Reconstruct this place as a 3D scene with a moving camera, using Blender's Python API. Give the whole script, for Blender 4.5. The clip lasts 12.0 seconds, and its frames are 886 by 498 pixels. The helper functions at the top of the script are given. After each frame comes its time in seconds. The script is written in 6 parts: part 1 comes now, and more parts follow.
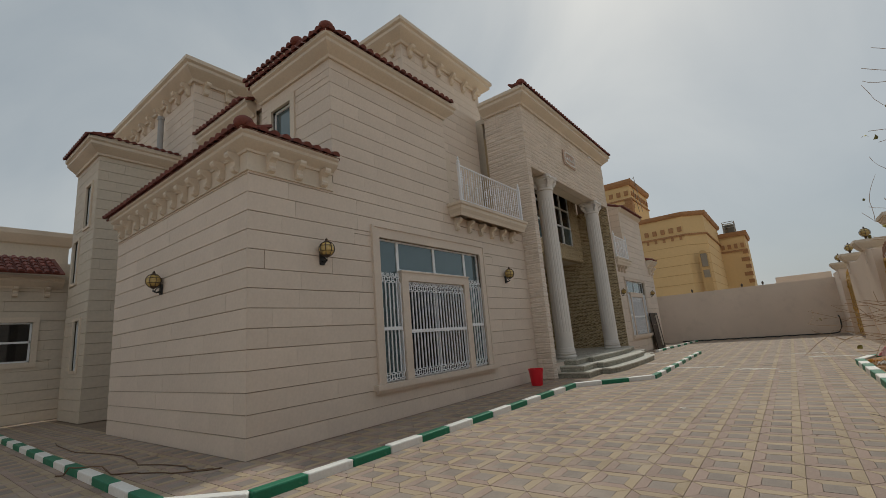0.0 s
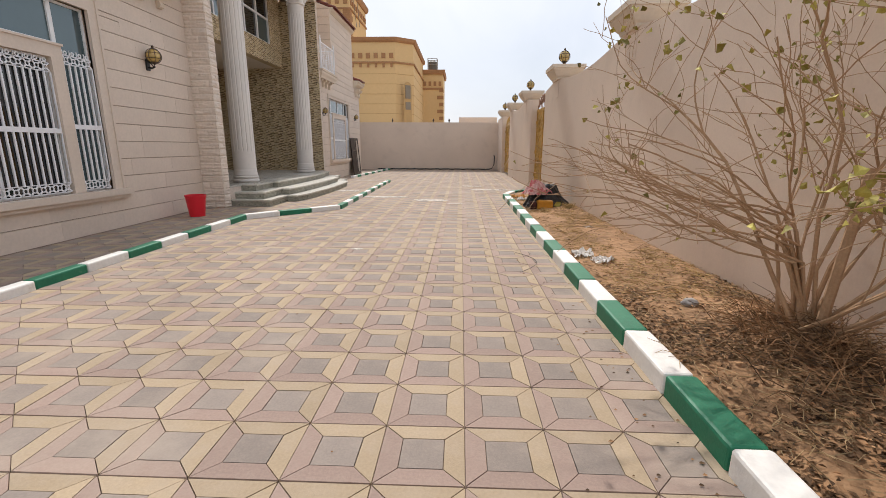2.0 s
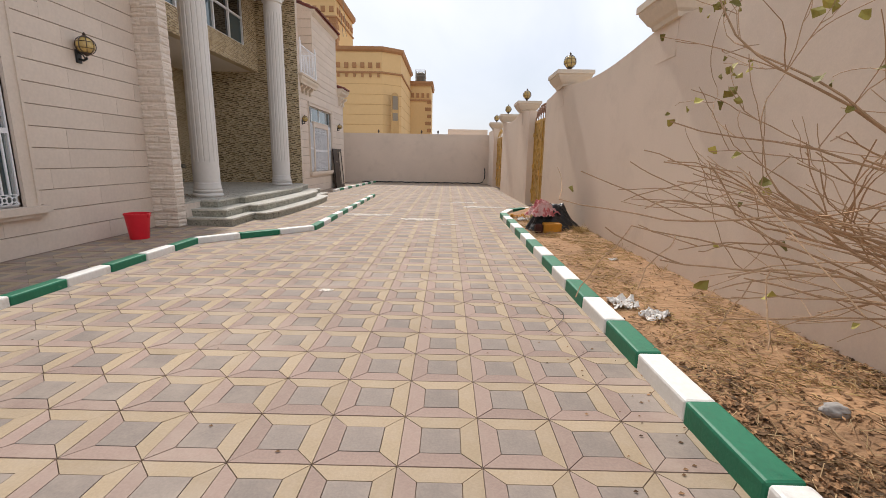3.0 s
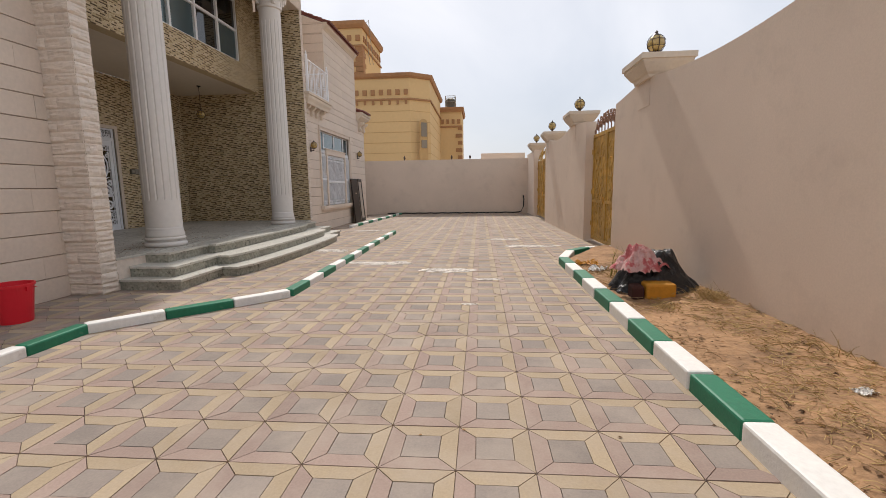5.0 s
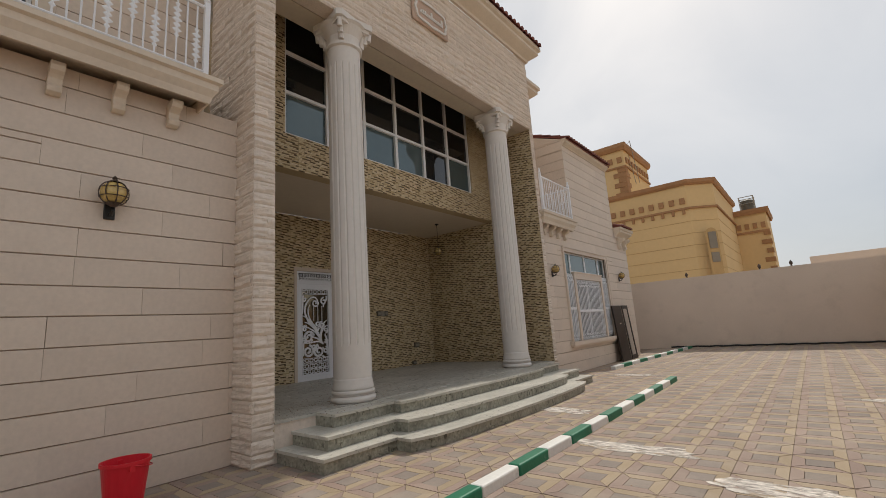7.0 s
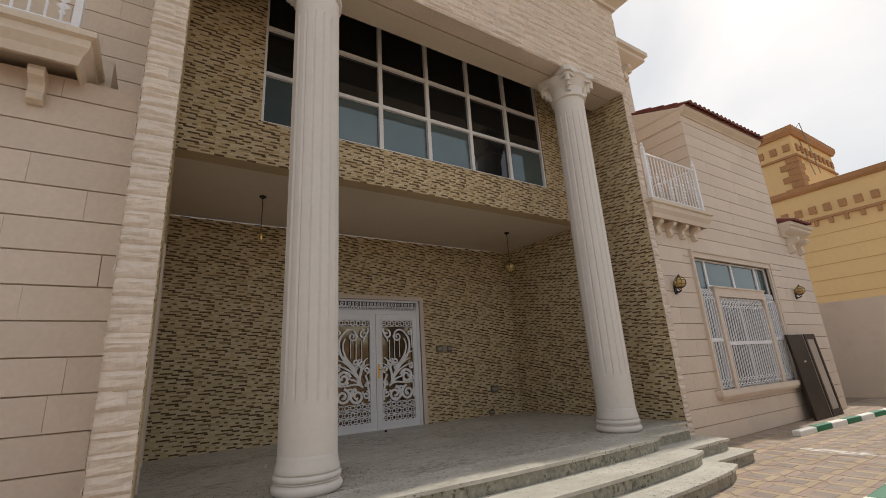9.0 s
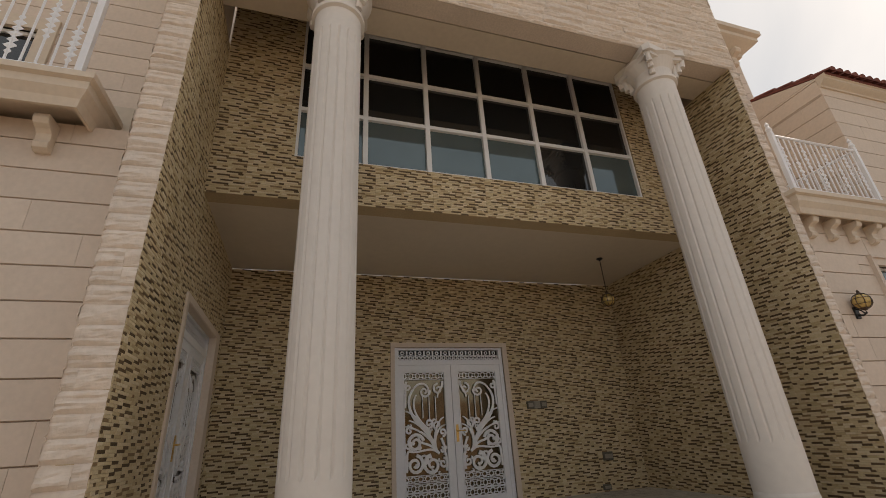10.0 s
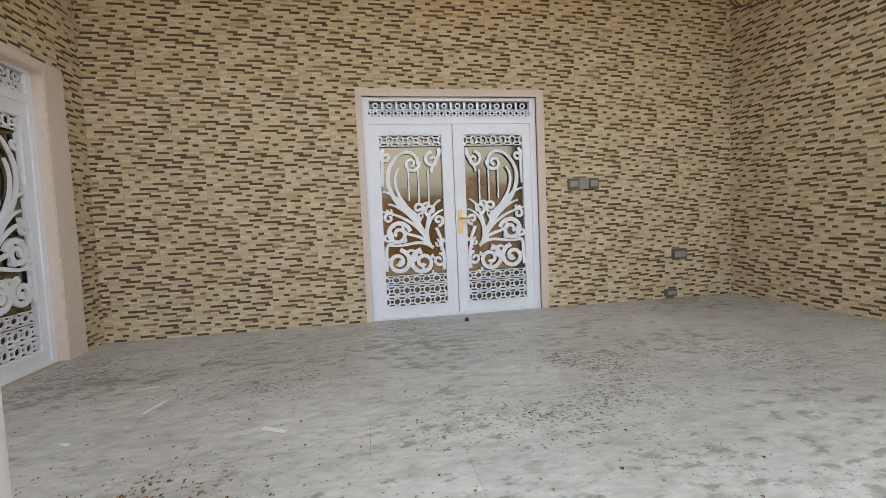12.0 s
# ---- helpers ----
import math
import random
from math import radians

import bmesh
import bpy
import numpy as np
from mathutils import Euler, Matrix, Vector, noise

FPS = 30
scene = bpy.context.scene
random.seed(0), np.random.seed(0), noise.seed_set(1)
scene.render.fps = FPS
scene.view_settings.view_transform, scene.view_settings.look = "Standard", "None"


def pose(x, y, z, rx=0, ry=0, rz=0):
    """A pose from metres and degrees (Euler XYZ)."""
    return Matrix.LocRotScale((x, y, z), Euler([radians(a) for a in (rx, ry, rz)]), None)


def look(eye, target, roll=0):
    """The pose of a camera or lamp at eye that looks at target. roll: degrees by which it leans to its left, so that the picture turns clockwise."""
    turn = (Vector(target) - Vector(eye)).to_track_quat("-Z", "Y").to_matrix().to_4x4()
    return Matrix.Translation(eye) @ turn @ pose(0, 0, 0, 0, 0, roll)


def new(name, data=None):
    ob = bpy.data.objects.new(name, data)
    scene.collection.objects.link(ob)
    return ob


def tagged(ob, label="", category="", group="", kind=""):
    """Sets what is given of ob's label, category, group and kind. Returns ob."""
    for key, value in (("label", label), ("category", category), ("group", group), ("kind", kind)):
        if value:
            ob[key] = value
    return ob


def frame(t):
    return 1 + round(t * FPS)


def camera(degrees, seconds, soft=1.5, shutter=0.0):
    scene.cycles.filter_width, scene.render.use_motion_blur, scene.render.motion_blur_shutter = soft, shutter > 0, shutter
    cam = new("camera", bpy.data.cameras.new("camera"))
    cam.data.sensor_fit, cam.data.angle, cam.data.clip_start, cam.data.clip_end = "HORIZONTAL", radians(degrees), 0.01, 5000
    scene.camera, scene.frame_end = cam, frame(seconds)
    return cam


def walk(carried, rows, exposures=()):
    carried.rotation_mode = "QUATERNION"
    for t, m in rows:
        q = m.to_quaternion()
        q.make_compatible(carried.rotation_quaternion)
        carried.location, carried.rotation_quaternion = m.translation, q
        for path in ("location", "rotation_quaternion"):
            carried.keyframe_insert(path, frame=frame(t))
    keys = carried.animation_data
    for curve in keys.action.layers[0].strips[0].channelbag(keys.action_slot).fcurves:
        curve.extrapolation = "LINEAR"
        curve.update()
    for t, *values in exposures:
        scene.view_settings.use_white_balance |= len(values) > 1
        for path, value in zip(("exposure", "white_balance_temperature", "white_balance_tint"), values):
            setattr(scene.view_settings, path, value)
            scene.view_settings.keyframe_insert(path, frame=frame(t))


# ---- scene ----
import itertools

cam = camera(90.6, 12.0, soft=0.85)
PATH = [
    (0, (0.377, -2.967, 1.425), (-0.812, -1.409, 1.825), -4.8),
    (0.5, (0.295, -2.469, 1.445), (-0.351, -0.577, 1.442), -3.6),
    (1, (0.249, -1.958, 1.434), (0.056, -0.001, 1.067), -1.3),
    (1.5, (0.218, -1.382, 1.422), (0.104, 0.565, 0.979), -1.1),
    (2, (0.174, -0.732, 1.418), (0.097, 1.214, 0.965), 0.2),
    (2.5, (0.088, -0.043, 1.42), (0.065, 1.902, 0.956), 0.6),
    (3, (0.017, 0.679, 1.428), (0.003, 2.638, 1.029), 1.0),
    (5, (-0.068, 3.734, 1.431), (-0.237, 5.708, 1.153), -0.9),
    (5.5, (-0.07, 4.504, 1.424), (-0.277, 6.482, 1.206), -1.0),
    (6, (-0.154, 5.338, 1.425), (-0.543, 7.299, 1.351), -2.4),
    (6.5, (-0.188, 6.037, 1.418), (-1.145, 7.775, 1.668), -5.1),
    (8.5, (-0.611, 8.991, 1.413), (-2.112, 10.246, 1.83), -2.9),
    (9, (-0.953, 9.702, 1.494), (-2.568, 10.751, 2.033), -3.5),
    (9.5, (-1.24, 10.234, 1.53), (-2.869, 11.08, 2.322), -2.9),
    (10, (-1.698, 10.878, 1.511), (-3.442, 11.453, 2.304), -3.6),
    (10.5, (-2.299, 11.451, 1.5), (-4.248, 11.813, 1.761), -0.3),
    (11, (-3.09, 11.805, 1.51), (-5.06, 12.149, 1.48), -2.0),
    (11.5, (-3.68, 12.069, 1.583), (-5.636, 12.475, 1.481), -1.8),
    (12, (-4.282, 12.356, 1.578), (-6.25, 12.696, 1.459), -2.5),
]
walk(cam, [(t, look(eye, target, roll)) for t, eye, target, roll in PATH],
     [(0.0, -0.42, 6500, 5), (0.5, -0.1, 6700, 11), (1.0, 0.34, 6700, 13), (1.5, 0.57, 6500, 13), (3.0, 0.57, 6450, 13), (5.5, 0.37, 6550, 13), (6.0, 0.30, 6600, 10), (6.5, 0.06, 6650, 10), (8.5, 0.18, 6800, 11), (9.0, 0.30, 6850, 11), (9.5, 0.20, 6900, 11), (10.0, 0.20, 7150, 12), (10.5, 1.0, 6250, 9), (11.0, 1.38, 6150, 8), (11.5, 1.45, 6050, 8), (12.0, 2.05, 6050, 8)])

# ---- world, sun ----
SUN_DIR = Vector((-0.074, 0.92, 1.0)).normalized()
world = bpy.data.worlds.new("sky")
scene.world = world
world.use_nodes = True
wn = world.node_tree
wn.nodes.clear()
w_out = wn.nodes.new("ShaderNodeOutputWorld")
w_bg = wn.nodes.new("ShaderNodeBackground")
w_sky = wn.nodes.new("ShaderNodeTexSky")
w_sky.sky_type = "NISHITA"
w_sky.sun_disc = False
w_sky.sun_elevation = math.asin(SUN_DIR.z)
w_sky.sun_rotation = math.atan2(SUN_DIR.x, SUN_DIR.y)
w_sky.dust_density = 2.5
w_sky.air_density = 1.0
w_sky.ozone_density = 1.0
w_bg.inputs["Strength"].default_value = 0.13
w_mix = wn.nodes.new("ShaderNodeMix")
w_mix.data_type = "RGBA"
w_mix.inputs["Factor"].default_value = 0.87
w_cloud = wn.nodes.new("ShaderNodeTexNoise")
w_cloud.inputs["Scale"].default_value = 2.2
w_cloud.inputs["Detail"].default_value = 7.0
w_cloud.inputs["Distortion"].default_value = 0.6
w_ramp = wn.nodes.new("ShaderNodeValToRGB")
w_ramp.color_ramp.elements[0].position, w_ramp.color_ramp.elements[0].color = 0.3, (3.3, 3.7, 4.15, 1)
w_ramp.color_ramp.elements[1].position, w_ramp.color_ramp.elements[1].color = 0.7, (5.2, 5.35, 5.5, 1)
wn.links.new(w_cloud.outputs[0], w_ramp.inputs[0])
wn.links.new(w_sky.outputs[0], w_mix.inputs["A"])
wn.links.new(w_ramp.outputs[0], w_mix.inputs["B"])
wn.links.new(w_mix.outputs["Result"], w_bg.inputs[0])
wn.links.new(w_bg.outputs[0], w_out.inputs[0])
sun = new("sun", bpy.data.lights.new("sun", "SUN"))
sun.data.energy = 2.45
sun.data.angle = radians(1.5)
sun.data.color = (1.0, 0.95, 0.87)
sun.matrix_world = look(SUN_DIR * 60, (0, 0, 0))


# ---- materials ----
def material(name, color, rough=0.8, grain=(40.0, 0.10), blotch=(1.2, 0.12), bump=(60.0, 0.15), metal=0.0,
             vary=0.0, island=False, dirt=None, spec=0.4, stretch=None):
    """Procedural surface: base colour with fine grain, large blotches, optional per-piece variation, dirt and relief."""
    m = bpy.data.materials.new(name)
    m.use_nodes = True
    nt = m.node_tree
    bsdf = nt.nodes["Principled BSDF"]
    link = nt.links.new
    co = nt.nodes.new("ShaderNodeTexCoord")
    place = co.outputs["Object"]
    if stretch:
        mp = nt.nodes.new("ShaderNodeMapping")
        mp.inputs["Scale"].default_value = stretch
        link(place, mp.inputs["Vector"])
        place = mp.outputs[0]

    def noise_tex(scale, detail=4.0, gritty=0.5):
        n = nt.nodes.new("ShaderNodeTexNoise")
        n.inputs["Roughness"].default_value = gritty
        n.inputs["Scale"].default_value = scale
        n.inputs["Detail"].default_value = detail
        link(place, n.inputs["Vector"])
        return n.outputs[0]

    def factor(sock, amount):
        r = nt.nodes.new("ShaderNodeMapRange")
        r.inputs["From Min"].default_value = 0.25
        r.inputs["From Max"].default_value = 0.75
        r.inputs["To Min"].default_value = 1.0 - amount
        r.inputs["To Max"].default_value = 1.0 + amount
        link(sock, r.inputs["Value"])
        return r.outputs[0]

    def times(a, b):
        n = nt.nodes.new("ShaderNodeMath")
        n.operation = "MULTIPLY"
        link(a, n.inputs[0])
        link(b, n.inputs[1])
        return n.outputs[0]

    f = times(factor(noise_tex(*[grain[0], 5.0]), grain[1]), factor(noise_tex(blotch[0], 6.0), blotch[1]))
    if vary:
        info = nt.nodes.new("ShaderNodeNewGeometry" if island else "ShaderNodeObjectInfo")
        r = nt.nodes.new("ShaderNodeMapRange")
        r.inputs["To Min"].default_value = 1.0 - vary
        r.inputs["To Max"].default_value = 1.0 + vary
        link(info.outputs["Random Per Island" if island else "Random"], r.inputs["Value"])
        f = times(f, r.outputs[0])
    mul = nt.nodes.new("ShaderNodeVectorMath")
    mul.operation = "SCALE"
    mul.inputs[0].default_value = color
    link(f, mul.inputs["Scale"])
    out = mul.outputs[0]
    if dirt:
        dcol, dscale, lo, hi, amount = dirt
        mix = nt.nodes.new("ShaderNodeMix")
        mix.data_type = "RGBA"
        r = nt.nodes.new("ShaderNodeMapRange")
        r.inputs["From Min"].default_value = lo
        r.inputs["From Max"].default_value = hi
        r.inputs["To Max"].default_value = amount
        link(noise_tex(dscale, 8.0, 0.7), r.inputs["Value"])
        link(r.outputs[0], mix.inputs["Factor"])
        link(out, mix.inputs["A"])
        mix.inputs["B"].default_value = (*dcol, 1)
        out = mix.outputs["Result"]
    link(out, bsdf.inputs["Base Color"])
    bsdf.inputs["Roughness"].default_value = rough
    bsdf.inputs["Metallic"].default_value = metal
    bsdf.inputs["Specular IOR Level"].default_value = spec
    if bump:
        b = nt.nodes.new("ShaderNodeBump")
        b.inputs["Strength"].default_value = bump[1]
        b.inputs["Distance"].default_value = bump[2] if len(bump) > 2 else 0.01
        link(noise_tex(bump[0], 6.0), b.inputs["Height"])
        link(b.outputs[0], bsdf.inputs["Normal"])
    return m


M_CLAD = material("cream_cladding", (0.68, 0.57, 0.475), 0.75, (25, 0.05), (0.8, 0.06), (90, 0.12, 0.004), vary=0.04, island=True)
M_CLAD_OB = material("cream_cladding_panel", (0.68, 0.57, 0.475), 0.75, (25, 0.05), (0.8, 0.06), (90, 0.12, 0.004), vary=0.04)
M_JOINT = material("panel_joint", (0.36, 0.28, 0.22), 0.9)
M_SPLIT_OB = material("split_face_stone_piece", (0.70, 0.60, 0.51), 0.85, (18, 0.08), (1.5, 0.06), (24, 0.6, 0.012), vary=0.05)
M_SPLIT_BACK = material("split_face_bed", (0.62, 0.53, 0.45), 0.9)
M_PLAIN = material("smooth_cream_stone", (0.60, 0.52, 0.42), 0.7, (12, 0.05), (0.7, 0.07), (50, 0.08, 0.004))
M_SPLIT = material("split_face_stone", (0.70, 0.60, 0.51), 0.85, (18, 0.08), (1.5, 0.06), (24, 0.6, 0.012), vary=0.05, island=True)
M_COLUMN = material("white_cast_stone", (0.70, 0.655, 0.61), 0.6, (14, 0.03), (1.5, 0.04), (70, 0.08, 0.003))
M_TAN = material("tan_joint", (0.46, 0.38, 0.29), 0.9)
M_TRIM = material("cream_moulding", (0.66, 0.56, 0.45), 0.7, (20, 0.05), (1.0, 0.07), (60, 0.08, 0.004))
M_ROOF = material("red_clay_tile", (0.17, 0.05, 0.036), 0.75, (30, 0.15), (3, 0.2), (60, 0.2, 0.004), vary=0.2, island=True)
M_CEIL = material("painted_porch_ceiling", (0.62, 0.54, 0.44), 0.85, (8, 0.03), (0.6, 0.05), None)
M_WALL = material("beige_rendered_wall", (0.70, 0.575, 0.47), 0.9, (60, 0.04), (0.5, 0.07), (120, 0.2, 0.003),
                  dirt=((0.56, 0.455, 0.37), 1.4, 0.52, 0.72, 0.5))
M_WHITE = material("white_painted_metal", (0.80, 0.80, 0.82), 0.4, (20, 0.03), (2, 0.03), None)
M_ALU = material("white_window_frame", (0.78, 0.78, 0.78), 0.4, (20, 0.02), (2, 0.02), None)
M_GOLD = material("gold_painted_steel", (0.50, 0.30, 0.07), 0.45, (6, 0.15), (3, 0.3), (20, 0.3, 0.006))
M_BRASS = material("brass", (0.75, 0.50, 0.18), 0.3, metal=1.0, bump=None)
M_BLACK = material("black_iron", (0.02, 0.018, 0.016), 0.45, bump=None)
M_BRONZE = material("dark_bronze", (0.07, 0.045, 0.03), 0.45, bump=None)
M_KERBW = material("white_kerb_paint", (0.78, 0.76, 0.72), 0.6, (30, 0.06), (3, 0.08), (50, 0.3, 0.006), dirt=((0.45, 0.38, 0.3), 5, 0.6, 0.75, 0.5))
M_KERBG = material("green_kerb_paint", (0.015, 0.17, 0.09), 0.55, (30, 0.1), (3, 0.15), (50, 0.3, 0.006), dirt=((0.30, 0.30, 0.24), 6, 0.64, 0.78, 0.45))
M_SOIL = material("dry_sandy_soil", (0.36, 0.21, 0.108), 0.95, (25, 0.2), (1.5, 0.25), (12, 0.7, 0.05), dirt=((0.15, 0.085, 0.048), 2.6, 0.5, 0.64, 0.6))
M_SAND = material("open_sand", (0.42, 0.32, 0.22), 0.95, (3, 0.1), (0.1, 0.1), (4, 0.3, 0.05))
M_RED = material("red_plastic", (0.68, 0.015, 0.03), 0.4, (10, 0.03), (2, 0.04), None)
M_FARH = material("ochre_far_house", (0.66, 0.46, 0.23), 0.85, (4, 0.03), (0.2, 0.05), None)
M_FARB = material("brown_far_brick", (0.36, 0.19, 0.09), 0.85, (4, 0.1), (0.4, 0.1), None)
M_DARKWOOD = material("dark_brown_door_wood", (0.03, 0.018, 0.013), 0.45, (10, 0.2), (2, 0.2), None)
def specked(m, color, scale, lo, hi, amount, stretch=(1.0, 1.0, 1.0), patch=0.0):
    """A second layer of sharp specks, thicker in some patches than in others."""
    nt = m.node_tree
    bsdf = nt.nodes["Principled BSDF"]
    below = bsdf.inputs["Base Color"].links[0].from_socket
    co = nt.nodes.new("ShaderNodeTexCoord")
    mp = nt.nodes.new("ShaderNodeMapping")
    mp.inputs["Scale"].default_value = stretch
    nt.links.new(co.outputs["Object"], mp.inputs["Vector"])
    fine, broad = nt.nodes.new("ShaderNodeTexNoise"), nt.nodes.new("ShaderNodeTexNoise")
    fine.inputs["Scale"].default_value, fine.inputs["Detail"].default_value, fine.inputs["Roughness"].default_value = scale, 5.0, 0.6
    broad.inputs["Scale"].default_value, broad.inputs["Detail"].default_value = 1.1, 4.0
    add = nt.nodes.new("ShaderNodeMath")
    add.operation = "MULTIPLY_ADD"
    add.inputs[1].default_value = patch
    for n in (fine, broad):
        nt.links.new(mp.outputs[0], n.inputs["Vector"])
    nt.links.new(broad.outputs[0], add.inputs[0])
    nt.links.new(fine.outputs[0], add.inputs[2])
    r = nt.nodes.new("ShaderNodeMapRange")
    r.inputs["From Min"].default_value, r.inputs["From Max"].default_value = lo + patch * 0.5, hi + patch * 0.5
    r.inputs["To Max"].default_value = amount
    nt.links.new(add.outputs[0], r.inputs["Value"])
    mix = nt.nodes.new("ShaderNodeMix")
    mix.data_type = "RGBA"
    nt.links.new(r.outputs[0], mix.inputs["Factor"])
    nt.links.new(below, mix.inputs["A"])
    mix.inputs["B"].default_value = (*color, 1)
    nt.links.new(mix.outputs["Result"], bsdf.inputs["Base Color"])


M_MARBLE = material("grey_green_marble", (0.55, 0.525, 0.465), 0.4, (22, 0.16), (2.6, 0.16), (30, 0.05, 0.003),
                    dirt=((0.27, 0.25, 0.20), 11.0, 0.48, 0.72, 0.6), stretch=(1.0, 0.45, 1.0))
specked(M_MARBLE, (0.10, 0.09, 0.065), 34.0, 0.60, 0.68, 0.8, (1.0, 0.5, 1.0), 0.25)
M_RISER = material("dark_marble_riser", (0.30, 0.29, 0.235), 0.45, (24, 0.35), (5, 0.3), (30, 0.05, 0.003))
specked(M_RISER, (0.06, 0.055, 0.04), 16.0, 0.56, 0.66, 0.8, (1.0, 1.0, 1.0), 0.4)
PAVE = {}
for key, col in (("yellow", (0.375, 0.288, 0.19)), ("pink", (0.315, 0.228, 0.188)), ("grey", (0.255, 0.212, 0.182))):
    for isl in (True, False):
        PAVE[key, isl] = material("paver_" + key, col, 0.85, (70, 0.10), (0.7, 0.12), (150, 0.35, 0.003), vary=0.10, island=isl,
                                  dirt=((0.42, 0.345, 0.275), 1.6, 0.44, 0.70, 0.62))
M_GROUT = material("paver_joint_sand", (0.225, 0.165, 0.12), 0.95, (40, 0.2), (1, 0.2))


def glass_material(name, tint, rough=0.03):
    m = material(name, tint, rough, (3, 0.05), (0.5, 0.05), None, spec=0.9)
    return m


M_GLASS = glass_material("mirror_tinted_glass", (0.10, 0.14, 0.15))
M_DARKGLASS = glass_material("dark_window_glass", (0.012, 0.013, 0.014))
M_MIRROR = glass_material("bronze_mirror_glass", (0.19, 0.15, 0.095), 0.08)
M_MIRROR.node_tree.nodes["Principled BSDF"].inputs["Metallic"].default_value = 0.85
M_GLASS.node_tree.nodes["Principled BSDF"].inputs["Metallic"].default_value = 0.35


def mosaic_material(island, dark):
    """Stone strips, each of its own tone: cream to ochre, or brown."""
    m = material("strip_mosaic_stone", (1, 1, 1), 0.8, (60, 0.10), (0.8, 0.05), (90, 0.3, 0.004))
    nt = m.node_tree
    geo = nt.nodes.new("ShaderNodeNewGeometry" if island else "ShaderNodeObjectInfo")
    ramp = nt.nodes.new("ShaderNodeValToRGB")
    ramp.color_ramp.interpolation = "CONSTANT"
    stops = ((0.0, (0.105, 0.068, 0.034)), (0.45, (0.15, 0.098, 0.05)), (0.8, (0.26, 0.175, 0.09))) if dark else (
        (0.0, (0.50, 0.385, 0.22)), (0.12, (0.575, 0.455, 0.28)), (0.50, (0.625, 0.51, 0.33)), (0.82, (0.67, 0.56, 0.385)))
    els = ramp.color_ramp.elements
    els[0].position, els[0].color = stops[0][0], (*stops[0][1], 1)
    els[1].position, els[1].color = stops[1][0], (*stops[1][1], 1)
    for p, c in stops[2:]:
        e = els.new(p)
        e.color = (*c, 1)
    nt.links.new(geo.outputs["Random Per Island" if island else "Random"], ramp.inputs[0])
    for n in nt.nodes:
        if n.type == "VECT_MATH":
            nt.links.new(ramp.outputs[0], n.inputs[0])
    return m


M_MOSAIC = [mosaic_material(True, False), mosaic_material(True, True)]
M_MOSAIC_OB = [mosaic_material(False, False), mosaic_material(False, True)]
M_MOSAIC_JOINT = material("mosaic_joint", (0.48, 0.37, 0.23), 0.9)


# ---- mesh helpers ----
def thing(name, label, category, at=(0, 0, 0), group="", kind=""):
    ob = new(name)
    ob.location = at
    return tagged(ob, label, category, group, kind)


def link_mesh(name, verts, faces, mats, parent=None, label="", smooth=False, indices=None, world=False):
    me = bpy.data.meshes.new(name)
    me.from_pydata(verts, [], faces)
    for m in (mats if isinstance(mats, (list, tuple)) else [mats]):
        me.materials.append(m)
    if indices is not None:
        me.polygons.foreach_set("material_index", indices)
    if smooth:
        me.polygons.foreach_set("use_smooth", [True] * len(me.polygons))
    me.update()
    ob = new(name, me)
    if parent:
        ob.parent = parent
        if world:
            ob.location = -parent.location
    if label:
        ob["label"] = label
    return ob


def part(name, bm, mat, parent=None, label="", smooth=False):
    """Links a bmesh as one mesh object under a thing or a part."""
    me = bpy.data.meshes.new(name)
    bm.to_mesh(me)
    bm.free()
    me.materials.append(mat)
    if smooth:
        me.polygons.foreach_set("use_smooth", [True] * len(me.polygons))
    ob = new(name, me)
    if parent:
        ob.parent = parent
    if label:
        ob["label"] = label
    return ob


